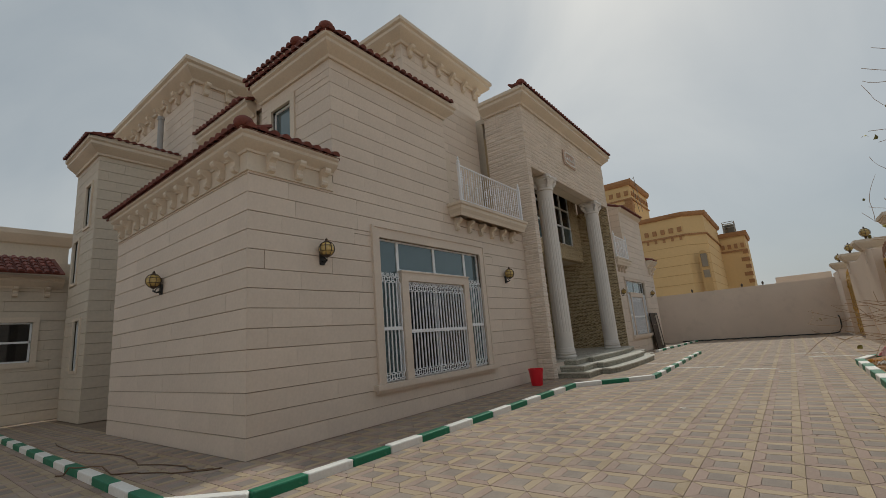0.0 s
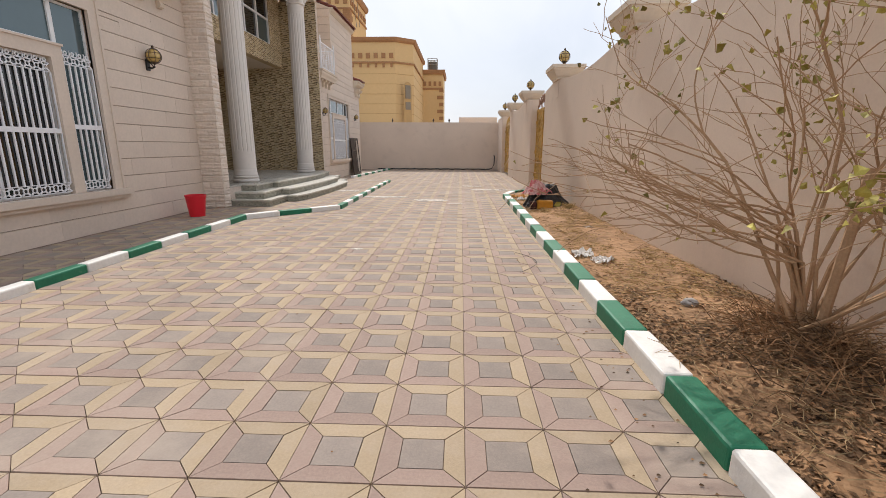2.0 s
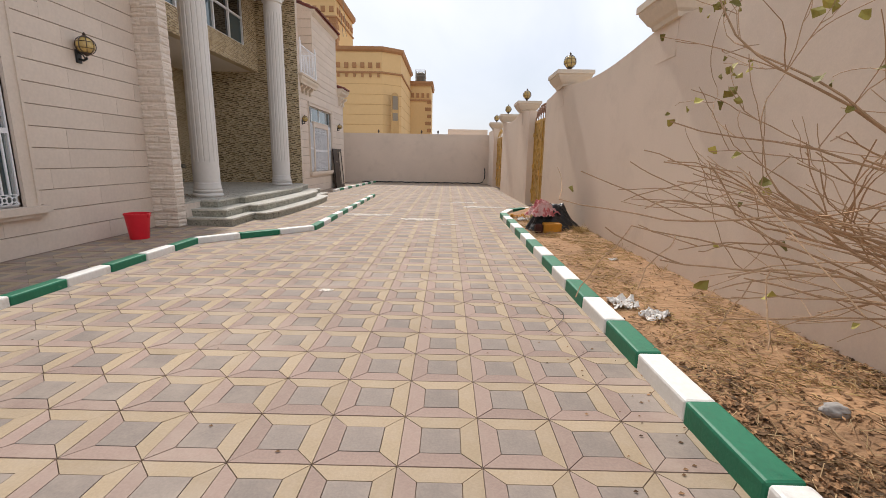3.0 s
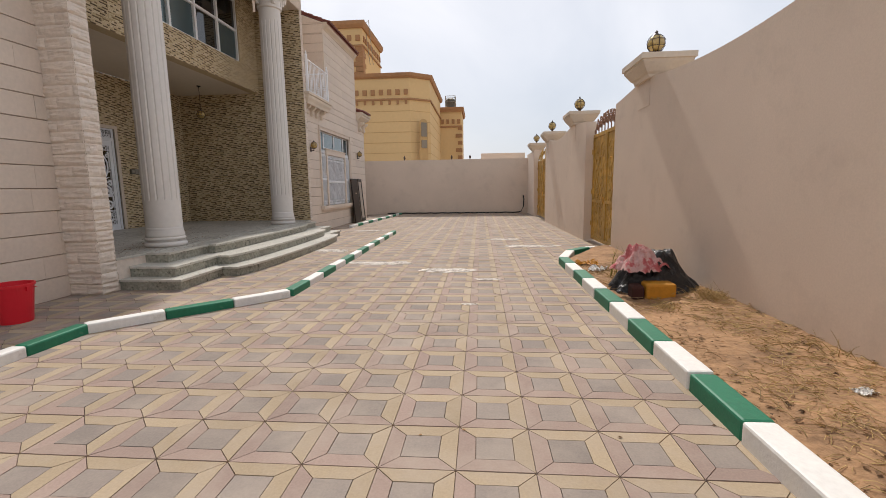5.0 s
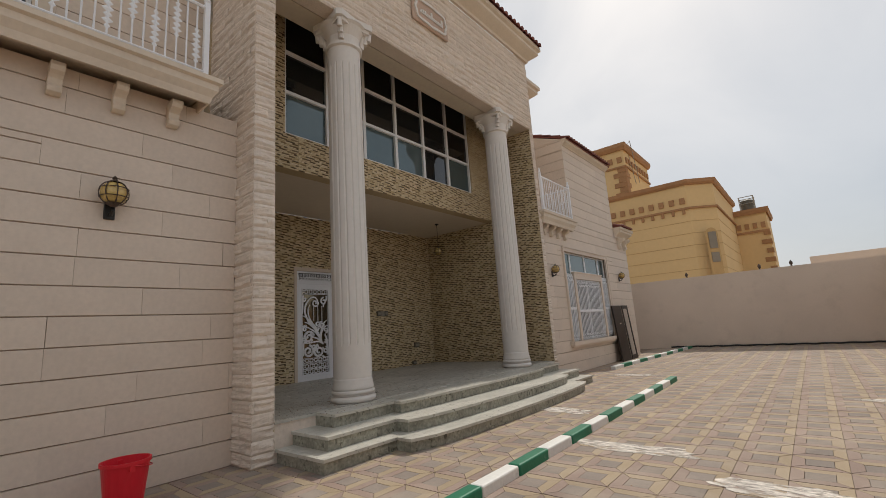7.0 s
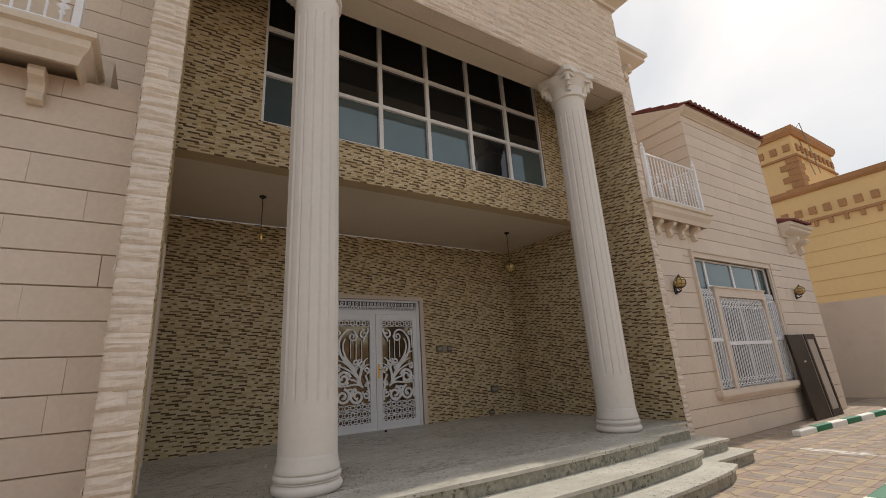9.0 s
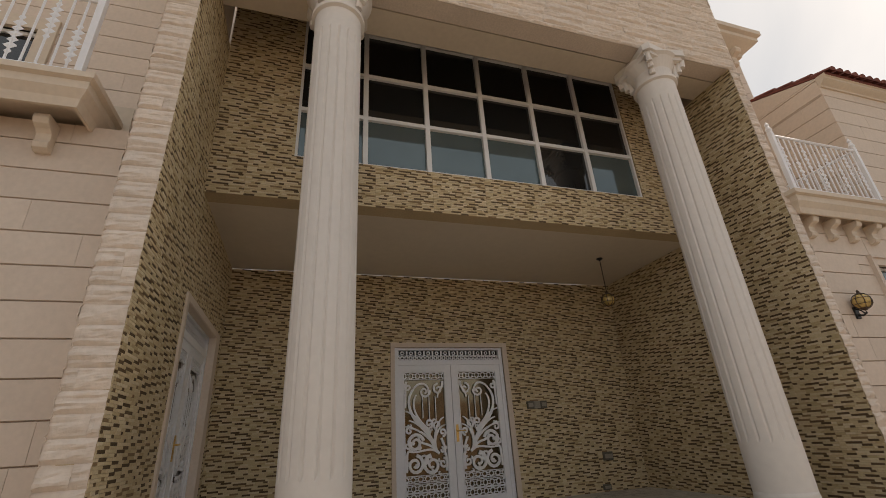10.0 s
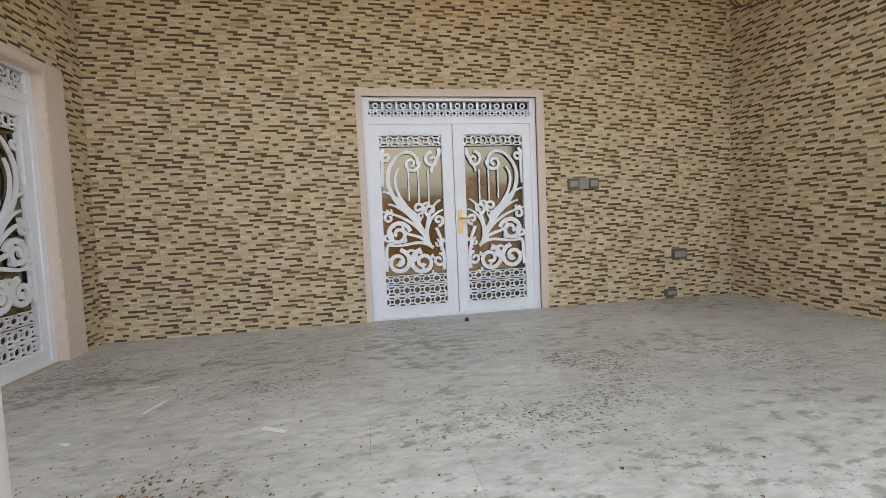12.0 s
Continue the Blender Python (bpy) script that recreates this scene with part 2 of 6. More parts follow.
class Mesh:
    """A list of vertices and faces that grows."""

    def __init__(self):
        self.v, self.f, self.mi = [], [], []

    def add(self, verts, faces, mat=0):
        n = len(self.v)
        self.v.extend(verts)
        for f in faces:
            self.f.append(tuple(i + n for i in f))
            self.mi.append(mat)
        return self

    def box(self, x0, x1, y0, y1, z0, z1, mat=0):
        v = [(x, y, z) for z in (z0, z1) for y in (y0, y1) for x in (x0, x1)]
        return self.add(v, [(0, 2, 3, 1), (4, 5, 7, 6), (0, 1, 5, 4), (2, 6, 7, 3), (0, 4, 6, 2), (1, 3, 7, 5)], mat)

    def lathe(self, profile, seg=24, at=(0, 0), mat=0, flute=None):
        v, f = [], []
        for r, z in profile:
            for i in range(seg):
                a = 2 * math.pi * i / seg
                rr = r * (flute(i, r, z) if flute else 1)
                v.append((at[0] + rr * math.cos(a), at[1] + rr * math.sin(a), z))
        for k in range(len(profile) - 1):
            for i in range(seg):
                j = (i + 1) % seg
                f.append((k * seg + i, k * seg + j, (k + 1) * seg + j, (k + 1) * seg + i))
        f.append(tuple(range(seg))[::-1])
        f.append(tuple((len(profile) - 1) * seg + i for i in range(seg)))
        return self.add(v, f, mat)

    def tube(self, pts, r0, r1=None, seg=6, mat=0):
        """A tapered round bar along a list of points."""
        r1 = r0 if r1 is None else r1
        pts = [Vector(p) for p in pts]
        v, f = [], []
        for k, p in enumerate(pts):
            d = (pts[min(k + 1, len(pts) - 1)] - pts[max(k - 1, 0)])
            d = d.normalized() if d.length > 1e-9 else Vector((0, 0, 1))
            a = d.cross(Vector((0, 0, 1)) if abs(d.z) < 0.9 else Vector((1, 0, 0))).normalized()
            b = d.cross(a)
            r = r0 + (r1 - r0) * k / max(1, len(pts) - 1)
            for i in range(seg):
                t = 2 * math.pi * i / seg
                v.append(tuple(p + (a * math.cos(t) + b * math.sin(t)) * r))
        for k in range(len(pts) - 1):
            for i in range(seg):
                j = (i + 1) % seg
                f.append((k * seg + i, (k + 1) * seg + i, (k + 1) * seg + j, k * seg + j))
        f.append(tuple(range(seg)))
        f.append(tuple((len(pts) - 1) * seg + i for i in range(seg))[::-1])
        return self.add(v, f, mat)

    def prism(self, poly, z0, z1, mat=0, mat_side=None):
        """An upright slab with the outline poly (anticlockwise, x y)."""
        n = len(poly)
        v = [(x, y, z0) for x, y in poly] + [(x, y, z1) for x, y in poly]
        self.add(v, [tuple(range(n))[::-1], tuple(range(n, 2 * n))], mat)
        return self.add(v, [(i, (i + 1) % n, n + (i + 1) % n, n + i) for i in range(n)], mat if mat_side is None else mat_side)

    def sweep(self, path, profile, closed=False, mat=0):
        """A profile of (outward, z) swept along a path in plan; outward is to the right of the way."""
        n, m = len(path), len(profile)
        P = [Vector((p[0], p[1])) for p in path]
        v, f = [], []
        for i in range(n):
            a = P[i] - P[i - 1] if (i or closed) else P[1] - P[0]
            b = P[(i + 1) % n] - P[i] if (i < n - 1 or closed) else a
            a, b = a.normalized(), b.normalized()
            na, nb = Vector((a.y, -a.x)), Vector((b.y, -b.x))
            mit = (na + nb).normalized()
            mit = mit / max(0.3, mit.dot(nb))
            for o, z in profile:
                q = P[i] + mit * o
                v.append((q.x, q.y, z))
        for i in range(n if closed else n - 1):
            j = (i + 1) % n
            for k in range(m):
                l = (k + 1) % m
                f.append((i * m + k, j * m + k, j * m + l, i * m + l))
        if not closed:
            f.append(tuple(range(m))[::-1])
            f.append(tuple((n - 1) * m + k for k in range(m)))
        return self.add(v, f, mat)

    def obj(self, name, mats, parent=None, label="", smooth=False, bevel=0.0, world=False):
        if bevel:
            me = bpy.data.meshes.new("tmp")
            me.from_pydata(self.v, [], self.f)
            bm = bmesh.new()
            bm.from_mesh(me)
            bpy.data.meshes.remove(me)
            bmesh.ops.recalc_face_normals(bm, faces=bm.faces)
            edges = [e for e in bm.edges if len(e.link_faces) == 2 and e.calc_face_angle(0) > 0.5]
            bmesh.ops.bevel(bm, geom=edges, offset=bevel, segments=2, affect="EDGES", profile=0.5)
            ob = part(name, bm, mats if not isinstance(mats, (list, tuple)) else mats[0], parent, label, smooth)
            if world and parent:
                ob.location = -parent.location
            return ob
        return link_mesh(name, self.v, self.f, mats, parent, label, smooth, self.mi, world)


def on_plane(side, c):
    """Maps (u, v, d) to the world for an upright or level plane at c; d is out of the face. Second: whether faces turn round."""
    return {"x+": (lambda u, v, d: (c + d, u, v), False), "x-": (lambda u, v, d: (c - d, u, v), True),
            "y-": (lambda u, v, d: (u, c - d, v), False), "y+": (lambda u, v, d: (u, c + d, v), True),
            "z+": (lambda u, v, d: (u, v, c + d), False)}[side]


def cut_rects(rects, holes):
    """Rectangles (u0, u1, v0, v1) with the holes cut out of them."""
    for h0, h1, g0, g1 in holes:
        out = []
        for u0, u1, v0, v1 in rects:
            if h1 <= u0 or h0 >= u1 or g1 <= v0 or g0 >= v1:
                out.append((u0, u1, v0, v1))
                continue
            if v0 < g0:
                out.append((u0, u1, v0, g0))
            if g1 < v1:
                out.append((u0, u1, g1, v1))
            a, b = max(v0, g0), min(v1, g1)
            if u0 < h0:
                out.append((u0, h0, a, b))
            if h1 < u1:
                out.append((h1, u1, a, b))
        rects = out
    return [r for r in rects if r[1] - r[0] > 0.012 and r[3] - r[2] > 0.008]


def piece(mesh, side, c, r, depth, inset, mat=0, gap=0.0, gap_u=None):
    """One chamfered slab on a face: open at the back."""
    fn, flip = on_plane(side, c)
    gu = gap if gap_u is None else gap_u
    u0, u1, v0, v1 = r[0] + gu, r[1] - gu, r[2] + gap, r[3] - gap
    i = min(inset, (u1 - u0) / 3, (v1 - v0) / 3)
    iu = i if gap_u is None else 0.0006
    q = [fn(u0, v0, 0), fn(u1, v0, 0), fn(u1, v1, 0), fn(u0, v1, 0),
         fn(u0 + iu, v0 + i, depth), fn(u1 - iu, v0 + i, depth), fn(u1 - iu, v1 - i, depth), fn(u0 + iu, v1 - i, depth)]
    f = [(4, 5, 6, 7), (0, 1, 5, 4), (1, 2, 6, 5), (2, 3, 7, 6), (3, 0, 4, 7)]
    mesh.add(q, [t[::-1] for t in f] if flip else f, mat)


def wall_box(name, side, c, rect, holes, thick, mat, label="", parent=None):
    """A wall with real openings; its face lies at c, its body behind it."""
    fn, flip = on_plane(side, c)
    mesh = Mesh()
    us = sorted({rect[0], rect[1], *[h for a in holes for h in a[:2] if rect[0] < h < rect[1]]})
    vs = sorted({rect[2], rect[3], *[h for a in holes for h in a[2:] if rect[2] < h < rect[3]]})
    solid = {}
    for i in range(len(us) - 1):
        for j in range(len(vs) - 1):
            u, v = (us[i] + us[i + 1]) / 2, (vs[j] + vs[j + 1]) / 2
            solid[i, j] = not any(h[0] < u < h[1] and h[2] < v < h[3] for h in holes)
    for (i, j), s in solid.items():
        if not s:
            continue
        a, b, e, g = us[i], us[i + 1], vs[j], vs[j + 1]
        q = [fn(a, e, 0), fn(b, e, 0), fn(b, g, 0), fn(a, g, 0), fn(a, e, -thick), fn(b, e, -thick), fn(b, g, -thick), fn(a, g, -thick)]
        f = [(0, 1, 2, 3), (7, 6, 5, 4)]
        for k, (di, dj), t in ((0, (0, -1), (4, 5, 1, 0)), (1, (1, 0), (1, 5, 6, 2)), (2, (0, 1), (3, 2, 6, 7)), (3, (-1, 0), (4, 0, 3, 7))):
            if not solid.get((i + di, j + dj), False):
                f.append(t)
        mesh.add(q, [t[::-1] for t in f] if flip else f)
    ob = mesh.obj(name, mat, parent)
    return tagged(ob, label, "wall", kind="structure") if not parent else ob


def courses(rect, height, lengths, seed, offset=0.0):
    """Running-bond rectangles over a face."""
    rnd = random.Random(seed)
    out = []
    v, k = rect[2] + offset - (height if offset else 0), 0
    while v < rect[3] - 1e-4:
        u = rect[0] - rnd.random() * lengths[0]
        while u < rect[1]:
            l = rnd.uniform(*lengths)
            a = (max(u, rect[0]), min(u + l, rect[1]), max(v, rect[2]), min(v + height, rect[3]))
            if a[1] > a[0] and a[3] > a[2]:
                out.append(a)
            u += l
        v += height
        k += 1
    return out


# ---- the house: numbers ----
FX = -5.83          # front of the near wing
FX2 = -5.53         # front of the far wing
PX = -5.35          # front of the portico
P0, P1 = 9.33, 17.25  # portico from side to side
I0, I1 = 9.62, 17.08  # inside of the portico
BX = -9.32          # back wall of the porch
UX = -6.76          # wall of the upper window
FLOOR = 0.48
CEIL = 4.35
COURSE = 0.30


def set_pieces(wall, side, base, rects, single, deep, inset, gap, gap_u, mat, mat_ob, name):
    """Sets slabs on a wall: those picked by single() as objects of their own, the rest joined."""
    shapes, rest = {}, Mesh()
    fn, _ = on_plane(side, base)
    for r in rects:
        if single(r):
            key = (round(r[1] - r[0], 2), round(r[3] - r[2], 3))
            if key not in shapes:
                m = Mesh()
                piece(m, side, 0, (0, r[1] - r[0], 0, r[3] - r[2]), deep(), inset, gap=gap, gap_u=gap_u)
                ob = m.obj(name, mat_ob, wall)
                shapes[key] = ob.data
            else:
                ob = new(name, shapes[key])
                ob.parent = wall
            ob.location = fn(r[0], r[2], 0)
        else:
            piece(rest, side, base, r, deep(), inset, gap=gap, gap_u=gap_u)
    if rest.v:
        tagged(rest.obj(name + "s", mat, wall), kind="stuff")


def clad(name, side, c, rect, holes, seed, label, thick=0.25, singles=True, height=COURSE, lengths=(0.95, 1.6), mat=None, mat_ob=None,
         depth=0.02, jitter=0.0015, inset=0.004, gap=0.0036, gap_u=0.0007, back_mat=None):
    """A wall of set stone slabs with open joints in front of a backing wall."""
    back = (rect[0] + 0.03, rect[1] - 0.03, rect[2], rect[3])
    wall = wall_box(name, side, c - 0.02 if side in ("x+", "y+") else c + 0.02, back, holes, thick, back_mat or M_JOINT, label)
    rnd = random.Random(seed)
    rects = cut_rects(courses(rect, height, lengths, seed), holes)
    base = c - 0.02 if side in ("x+", "y+") else c + 0.02
    set_pieces(wall, side, base, rects, lambda r: singles is True or (singles and singles[0] < r[0] < singles[1] and singles[2] < r[2] < singles[3]),
               lambda: depth + rnd.uniform(0, jitter), inset, gap, gap_u, mat or M_CLAD, mat_ob or M_CLAD_OB, "cladding_panel")
    return wall


CORNICE = [(0.0, 0.0), (0.06, 0.0), (0.08, 0.06), (0.16, 0.12), (0.26, 0.20), (0.30, 0.24), (0.30, 0.32), (0.36, 0.36), (0.36, 0.46), (0.0, 0.46)]


def cornice(path, z, closed=False, size=1.0, name="cornice"):
    m = Mesh().sweep(path, [(o * size, z + h * size) for o, h in CORNICE], closed)
    return tagged(m.obj(name, M_TRIM), "cream moulded cornice along the house wall", "cornice", kind="structure")


def bracket_mesh():
    """A scrolled bracket, back at y=0, reaching to -y, top at z=0."""
    prof = [(0, 0), (-0.26, 0), (-0.27, -0.06), (-0.24, -0.12), (-0.17, -0.15), (-0.12, -0.19), (-0.11, -0.27), (-0.14, -0.32), (-0.12, -0.38), (-0.06, -0.41), (0, -0.41)]
    n = len(prof)
    v = [(-0.08, y, z) for y, z in prof] + [(0.08, y, z) for y, z in prof]
    f = [tuple(range(n))[::-1], tuple(range(n, 2 * n))] + [(i, (i + 1) % n, n + (i + 1) % n, n + i) for i in range(n)]
    m = Mesh().add(v, f)
    ob = m.obj("bracket", M_TRIM, bevel=0.008)
    return ob.data, ob


BRACKET, bracket_first = bracket_mesh()
bpy.data.objects.remove(bracket_first)


def brackets(p0, p1, z, step, turn, scale=1.0, label="cream scrolled bracket under the cornice"):
    a, b = Vector(p0), Vector(p1)
    n = max(1, round((b - a).length / step))
    for i in range(n):
        q = a + (b - a) * ((i + 0.5) / n)
        ob = new("bracket", BRACKET)
        ob.matrix_world = pose(q.x, q.y, z, 0, 0, turn) @ Matrix.Scale(scale, 4)
        tagged(ob, label, "bracket", "brackets under the eaves")


def roof_tiles(p0, p1, up, rise, run, name="tiled_roof", label="red clay barrel tiles along the eaves"):
    """Rows of barrel tiles from an eave line (p0 to p1, 3D) up a slope. up: the level way to the ridge."""
    a, b = Vector(p0), Vector(p1)
    along = (b - a).normalized()
    up = Vector((up[0], up[1], 0)).normalized()
    slope = (up * run + Vector((0, 0, rise)))
    length = slope.length
    sl = slope.normalized()
    nrm = along.cross(sl)
    if nrm.z < 0:
        nrm = -nrm
    m = Mesh()
    q = [a, b, b + slope, a + slope]
    m.add([tuple(x - nrm * 0.05) for x in q] + [tuple(x - nrm * 0.005) for x in q], [(0, 1, 2, 3), (4, 5, 6, 7), (0, 1, 5, 4), (1, 2, 6, 5), (2, 3, 7, 6), (3, 0, 4, 7)])
    step, tl = 0.20, 0.40
    rows = max(1, int(length / (tl * 0.85)))
    n = max(1, int((b - a).length / step))
    for i in range(n):
        for k in range(rows):
            c = a + along * (i + 0.5) * step + sl * (k * tl * 0.85 - 0.06)
            v, f = [], []
            for e, (rr, lift) in enumerate(((0.085, 0.02), (0.07, 0.0))):
                for s in range(7):
                    t = math.pi * s / 6
                    v.append(tuple(c + sl * (tl * e) + along * (rr * math.cos(t)) + nrm * (rr * 0.85 * math.sin(t) + lift)))
            for s in range(6):
                f.append((s, s + 1, 7 + s + 1, 7 + s))
            f.append(tuple(range(7)))
            m.add(v, f)
    return tagged(m.obj(name, M_ROOF), label, "roof", kind="structure")


# ---- ground ----
def ground_sheet():
    m = Mesh()
    m.add([(-600, -600, -0.08), (600, -600, -0.08), (600, 900, -0.08), (-600, 900, -0.08)], [(0, 1, 2, 3)])
    tagged(m.obj("ground", M_SAND), "open sandy ground reaching to the horizon", "ground", kind="structure")
    m = Mesh()
    m.box(-34, 2.9, -14, 28, -0.06, -0.012)
    return tagged(m.obj("pavement", M_GROUT), "patterned concrete pavers in yellow, pink and grey", "pavement", kind="structure")


pavement = ground_sheet()

# ---- front wings ----
W1 = (3.06, 6.68, 0.69, 3.52)
W2 = (18.72, 22.05, 0.85, 3.45)
NEAR0, FAR1 = 0.34, 24.6
clad("wall_near_front", "x+", FX, (NEAR0, P0, 0.0, 4.42), [W1], 1, "cream stone-clad front wall of the near wing", singles=True)
clad("wall_near_side", "y-", NEAR0, (-11.7, FX, 0.0, 4.42), [], 2, "cream stone-clad side wall of the near wing")
clad("wall_far_front", "x+", FX2, (P1, FAR1, 0.0, 4.42), [W2], 3, "cream stone-clad front wall of the far wing", singles=True)
# upper storeys
U0, U1_ = 1.98, 5.60
V0, V1 = 19.55, 23.4
clad("wall_upper_near", "x+", FX, (U0, U1_, 4.42, 7.10), [], 4, "cream stone-clad upper wall of the near wing")
clad("wall_upper_near_side", "y-", U0, (-8.3, FX, 4.42, 7.10), [(-7.85, -7.13, 5.2, 6.66)], 5, "cream stone-clad upper side wall with a narrow window")
clad("wall_balcony_near", "x+", -7.1, (U1_ - 0.2, P0, 4.42, 8.9), [(6.2, 7.3, 4.7, 6.7)], 6, "cream stone-clad wall behind the balcony")
clad("wall_upper_near_return", "y+", U1_, (-7.1, FX, 4.42, 7.10), [], 7, "cream stone-clad return wall beside the balcony")
clad("wall_upper_far", "x+", FX2, (V0, V1, 4.42, 7.05), [], 8, "cream stone-clad upper wall of the far wing")
clad("wall_upper_far_side", "y-", V0, (-7.0, FX2, 4.42, 6.85), [], 9, "cream stone-clad upper side wall of the far wing", thick=0.15)
clad("wall_balcony_far", "x+", -7.0, (P1 - 0.1, 20.3, 4.42, 9.45), [], 10, "cream stone-clad wall behind the far balcony")
cornice([(-8.3, U0), (FX, U0), (FX, U1_), (-7.1, U1_)], 7.02, size=0.8)
# higher and lower roofs stepping back along the side
for k, (sx0, sx1, sy, sz) in enumerate(((-8.75, -6.75, U0 + 0.12, 7.34), (-11.4, -8.75, U0 + 0.12, 6.98))):
    clad("wall_stepped_" + str(k + 1), "y-", sy, (sx0, sx1, 7.12 if k == 0 else 4.42, sz + 0.05), [], 51 + k, "cream stone-clad side wall under the stepped roof")
    cornice([(sx0, sy), (sx1, sy)], sz, size=0.8)
    roof_tiles((sx0, sy - 0.29, sz + 0.37), (sx1 + 0.1, sy - 0.29, sz + 0.37), (0, 1), 0.2, 0.5)
far_gable = clad("wall_upper_far_gable", "y-", V0, (-7.0, FX2, 6.85, 7.2), [], 15, "cream stone-clad gable of the far wing", thick=0.15)
cornice([(FX2, V0 + 0.01), (FX2, V1)], 7.0, size=0.45)
Mesh().add([(FX2, V0 + d, 7.2) for d in (0, 0.15)] + [(FX2 - 1.42, V0 + d, 7.2) for d in (0, 0.15)] + [(FX2 - 1.42, V0 + d, 7.74) for d in (0, 0.15)],
           [(0, 2, 4), (1, 5, 3), (0, 4, 5, 1), (2, 3, 5, 4), (0, 1, 3, 2)]).obj("gable_peak", M_CLAD_OB, far_gable)
cornice([(-11.7, NEAR0), (FX, NEAR0), (FX, U0 - 0.02)], 4.55, size=0.62)
m = Mesh().sweep([(-11.7, NEAR0), (FX, NEAR0), (FX, U0 - 0.02)], [(0, 4.24), (0.03, 4.24), (0.03, 4.27), (0.012, 4.28), (0.012, 4.56), (0, 4.56)])
tagged(m.obj("frieze", M_TRIM), "smooth cream frieze band under the cornice", "frieze", kind="structure")
brackets((-11.6, NEAR0 - 0.01, 0), (FX - 0.05, NEAR0 - 0.01, 0), 4.58, 0.46, 0, 0.76)
brackets((FX + 0.01, NEAR0 + 0.1, 0), (FX + 0.01, U0, 0), 4.58, 0.46, 90, 0.76)
roof_tiles((-11.9, NEAR0 - 0.23, 4.83), (FX + 0.23, NEAR0 - 0.23, 4.83), (0, 1), 0.2, 0.5)
roof_tiles((FX + 0.23, NEAR0 - 0.2, 4.83), (FX + 0.23, U0, 4.83), (-1, 0), 0.2, 0.5)
roof_tiles((FX + 0.29, U0 - 0.29, 7.39), (FX + 0.29, U1_ + 0.24, 7.39), (-1, 0), 0.2, 0.5)
roof_tiles((-8.4, U0 - 0.29, 7.39), (FX + 0.29, U0 - 0.29, 7.39), (0, 1), 0.2, 0.5)
roof_tiles((FX2 + 0.18, V0 + 0.02, 7.21), (FX2 + 0.18, V1 + 0.08, 7.21), (-1, 0), 0.58, 1.5)
# low end of the far wing
cornice([(FX2, V1 + 0.02), (FX2, FAR1), (-8, FAR1)], 4.42, size=0.8)
roof_tiles((FX2 + 0.29, V1 + 0.05, 4.80), (FX2 + 0.29, FAR1 + 0.25, 4.80), (-1, 0), 0.2, 0.5)
brackets((FX2, V1 + 0.05, 0), (FX2, FAR1, 0), 4.40, 0.5, 90)
# closing walls and the flat roof behind
m = Mesh()
m.box(-11.6, -9.6, 0.6, 26, 0.0, 4.3).box(-9.6, -7.4, 2.2, 5.2, 4.3, 7.2).box(-9.3, -7.3, 19.6, 23.4, 4.3, 7.1)
m.box(-9.3, -6.1, NEAR0 + 0.3, NEAR0 + 0.35, 0, 4.3)
m.box(-11.5, -6.1, NEAR0 + 0.3, 9.0, 4.5, 4.9).box(-9.2, -6.1, U0 + 0.25, U1_ - 0.25, 7.05, 7.4).box(-9.2, -5.8, V0 + 0.25, V1 - 0.2, 6.9, 7.3)
m.box(-9.6, UX - 0.26, P0 + 0.3, P1 - 0.3, CEIL + 0.21, 9.0).box(-12.0, -5.8, P1 + 0.1, 24.4, 4.5, 4.8).box(UX - 0.3, PX - 0.4, P0 + 0.28, P1 - 0.28, 8.8, 9.3)
# second box: added wall that blocks the sun from the gap beside the tower
m.box(-13.9, -8.65, 7.5, 11.5, 7.0, 11.5).box(-15.2, -11.5, 4.4, 4.7, 0.0, 7.0)
tagged(m.obj("wall_core", M_PLAIN), "plain inner walls of the house and an added sun-blocking wall", "wall", kind="structure")
# third level
cornice([(-7.0, P1), (-7.0, 20.3), (-9, 20.3)], 9.40, size=1.2)
brackets((-7.0, 19.2, 0), (-7.0, 20.3, 0), 9.45, 0.6, 90)
T0, T1, TX = 7.05, 11.8, -8.35
clad("wall_top_near", "x+", TX, (T0, T1, 7.4, 11.45), [], 11, "cream stone-clad wall of the roof storey")
clad("wall_top_near_side", "y-", T0, (-14, TX, 7.0, 11.45), [], 12, "cream stone-clad side wall of the roof storey")
cornice([(-14, T0), (TX, T0), (TX, T1), (-14, T1)], 11.4, size=1.3)
brackets((TX, T0, 0), (TX, T1, 0), 11.45, 0.75, 90)
brackets((-14, T0, 0), (TX, T0, 0), 11.45, 0.75, 0)

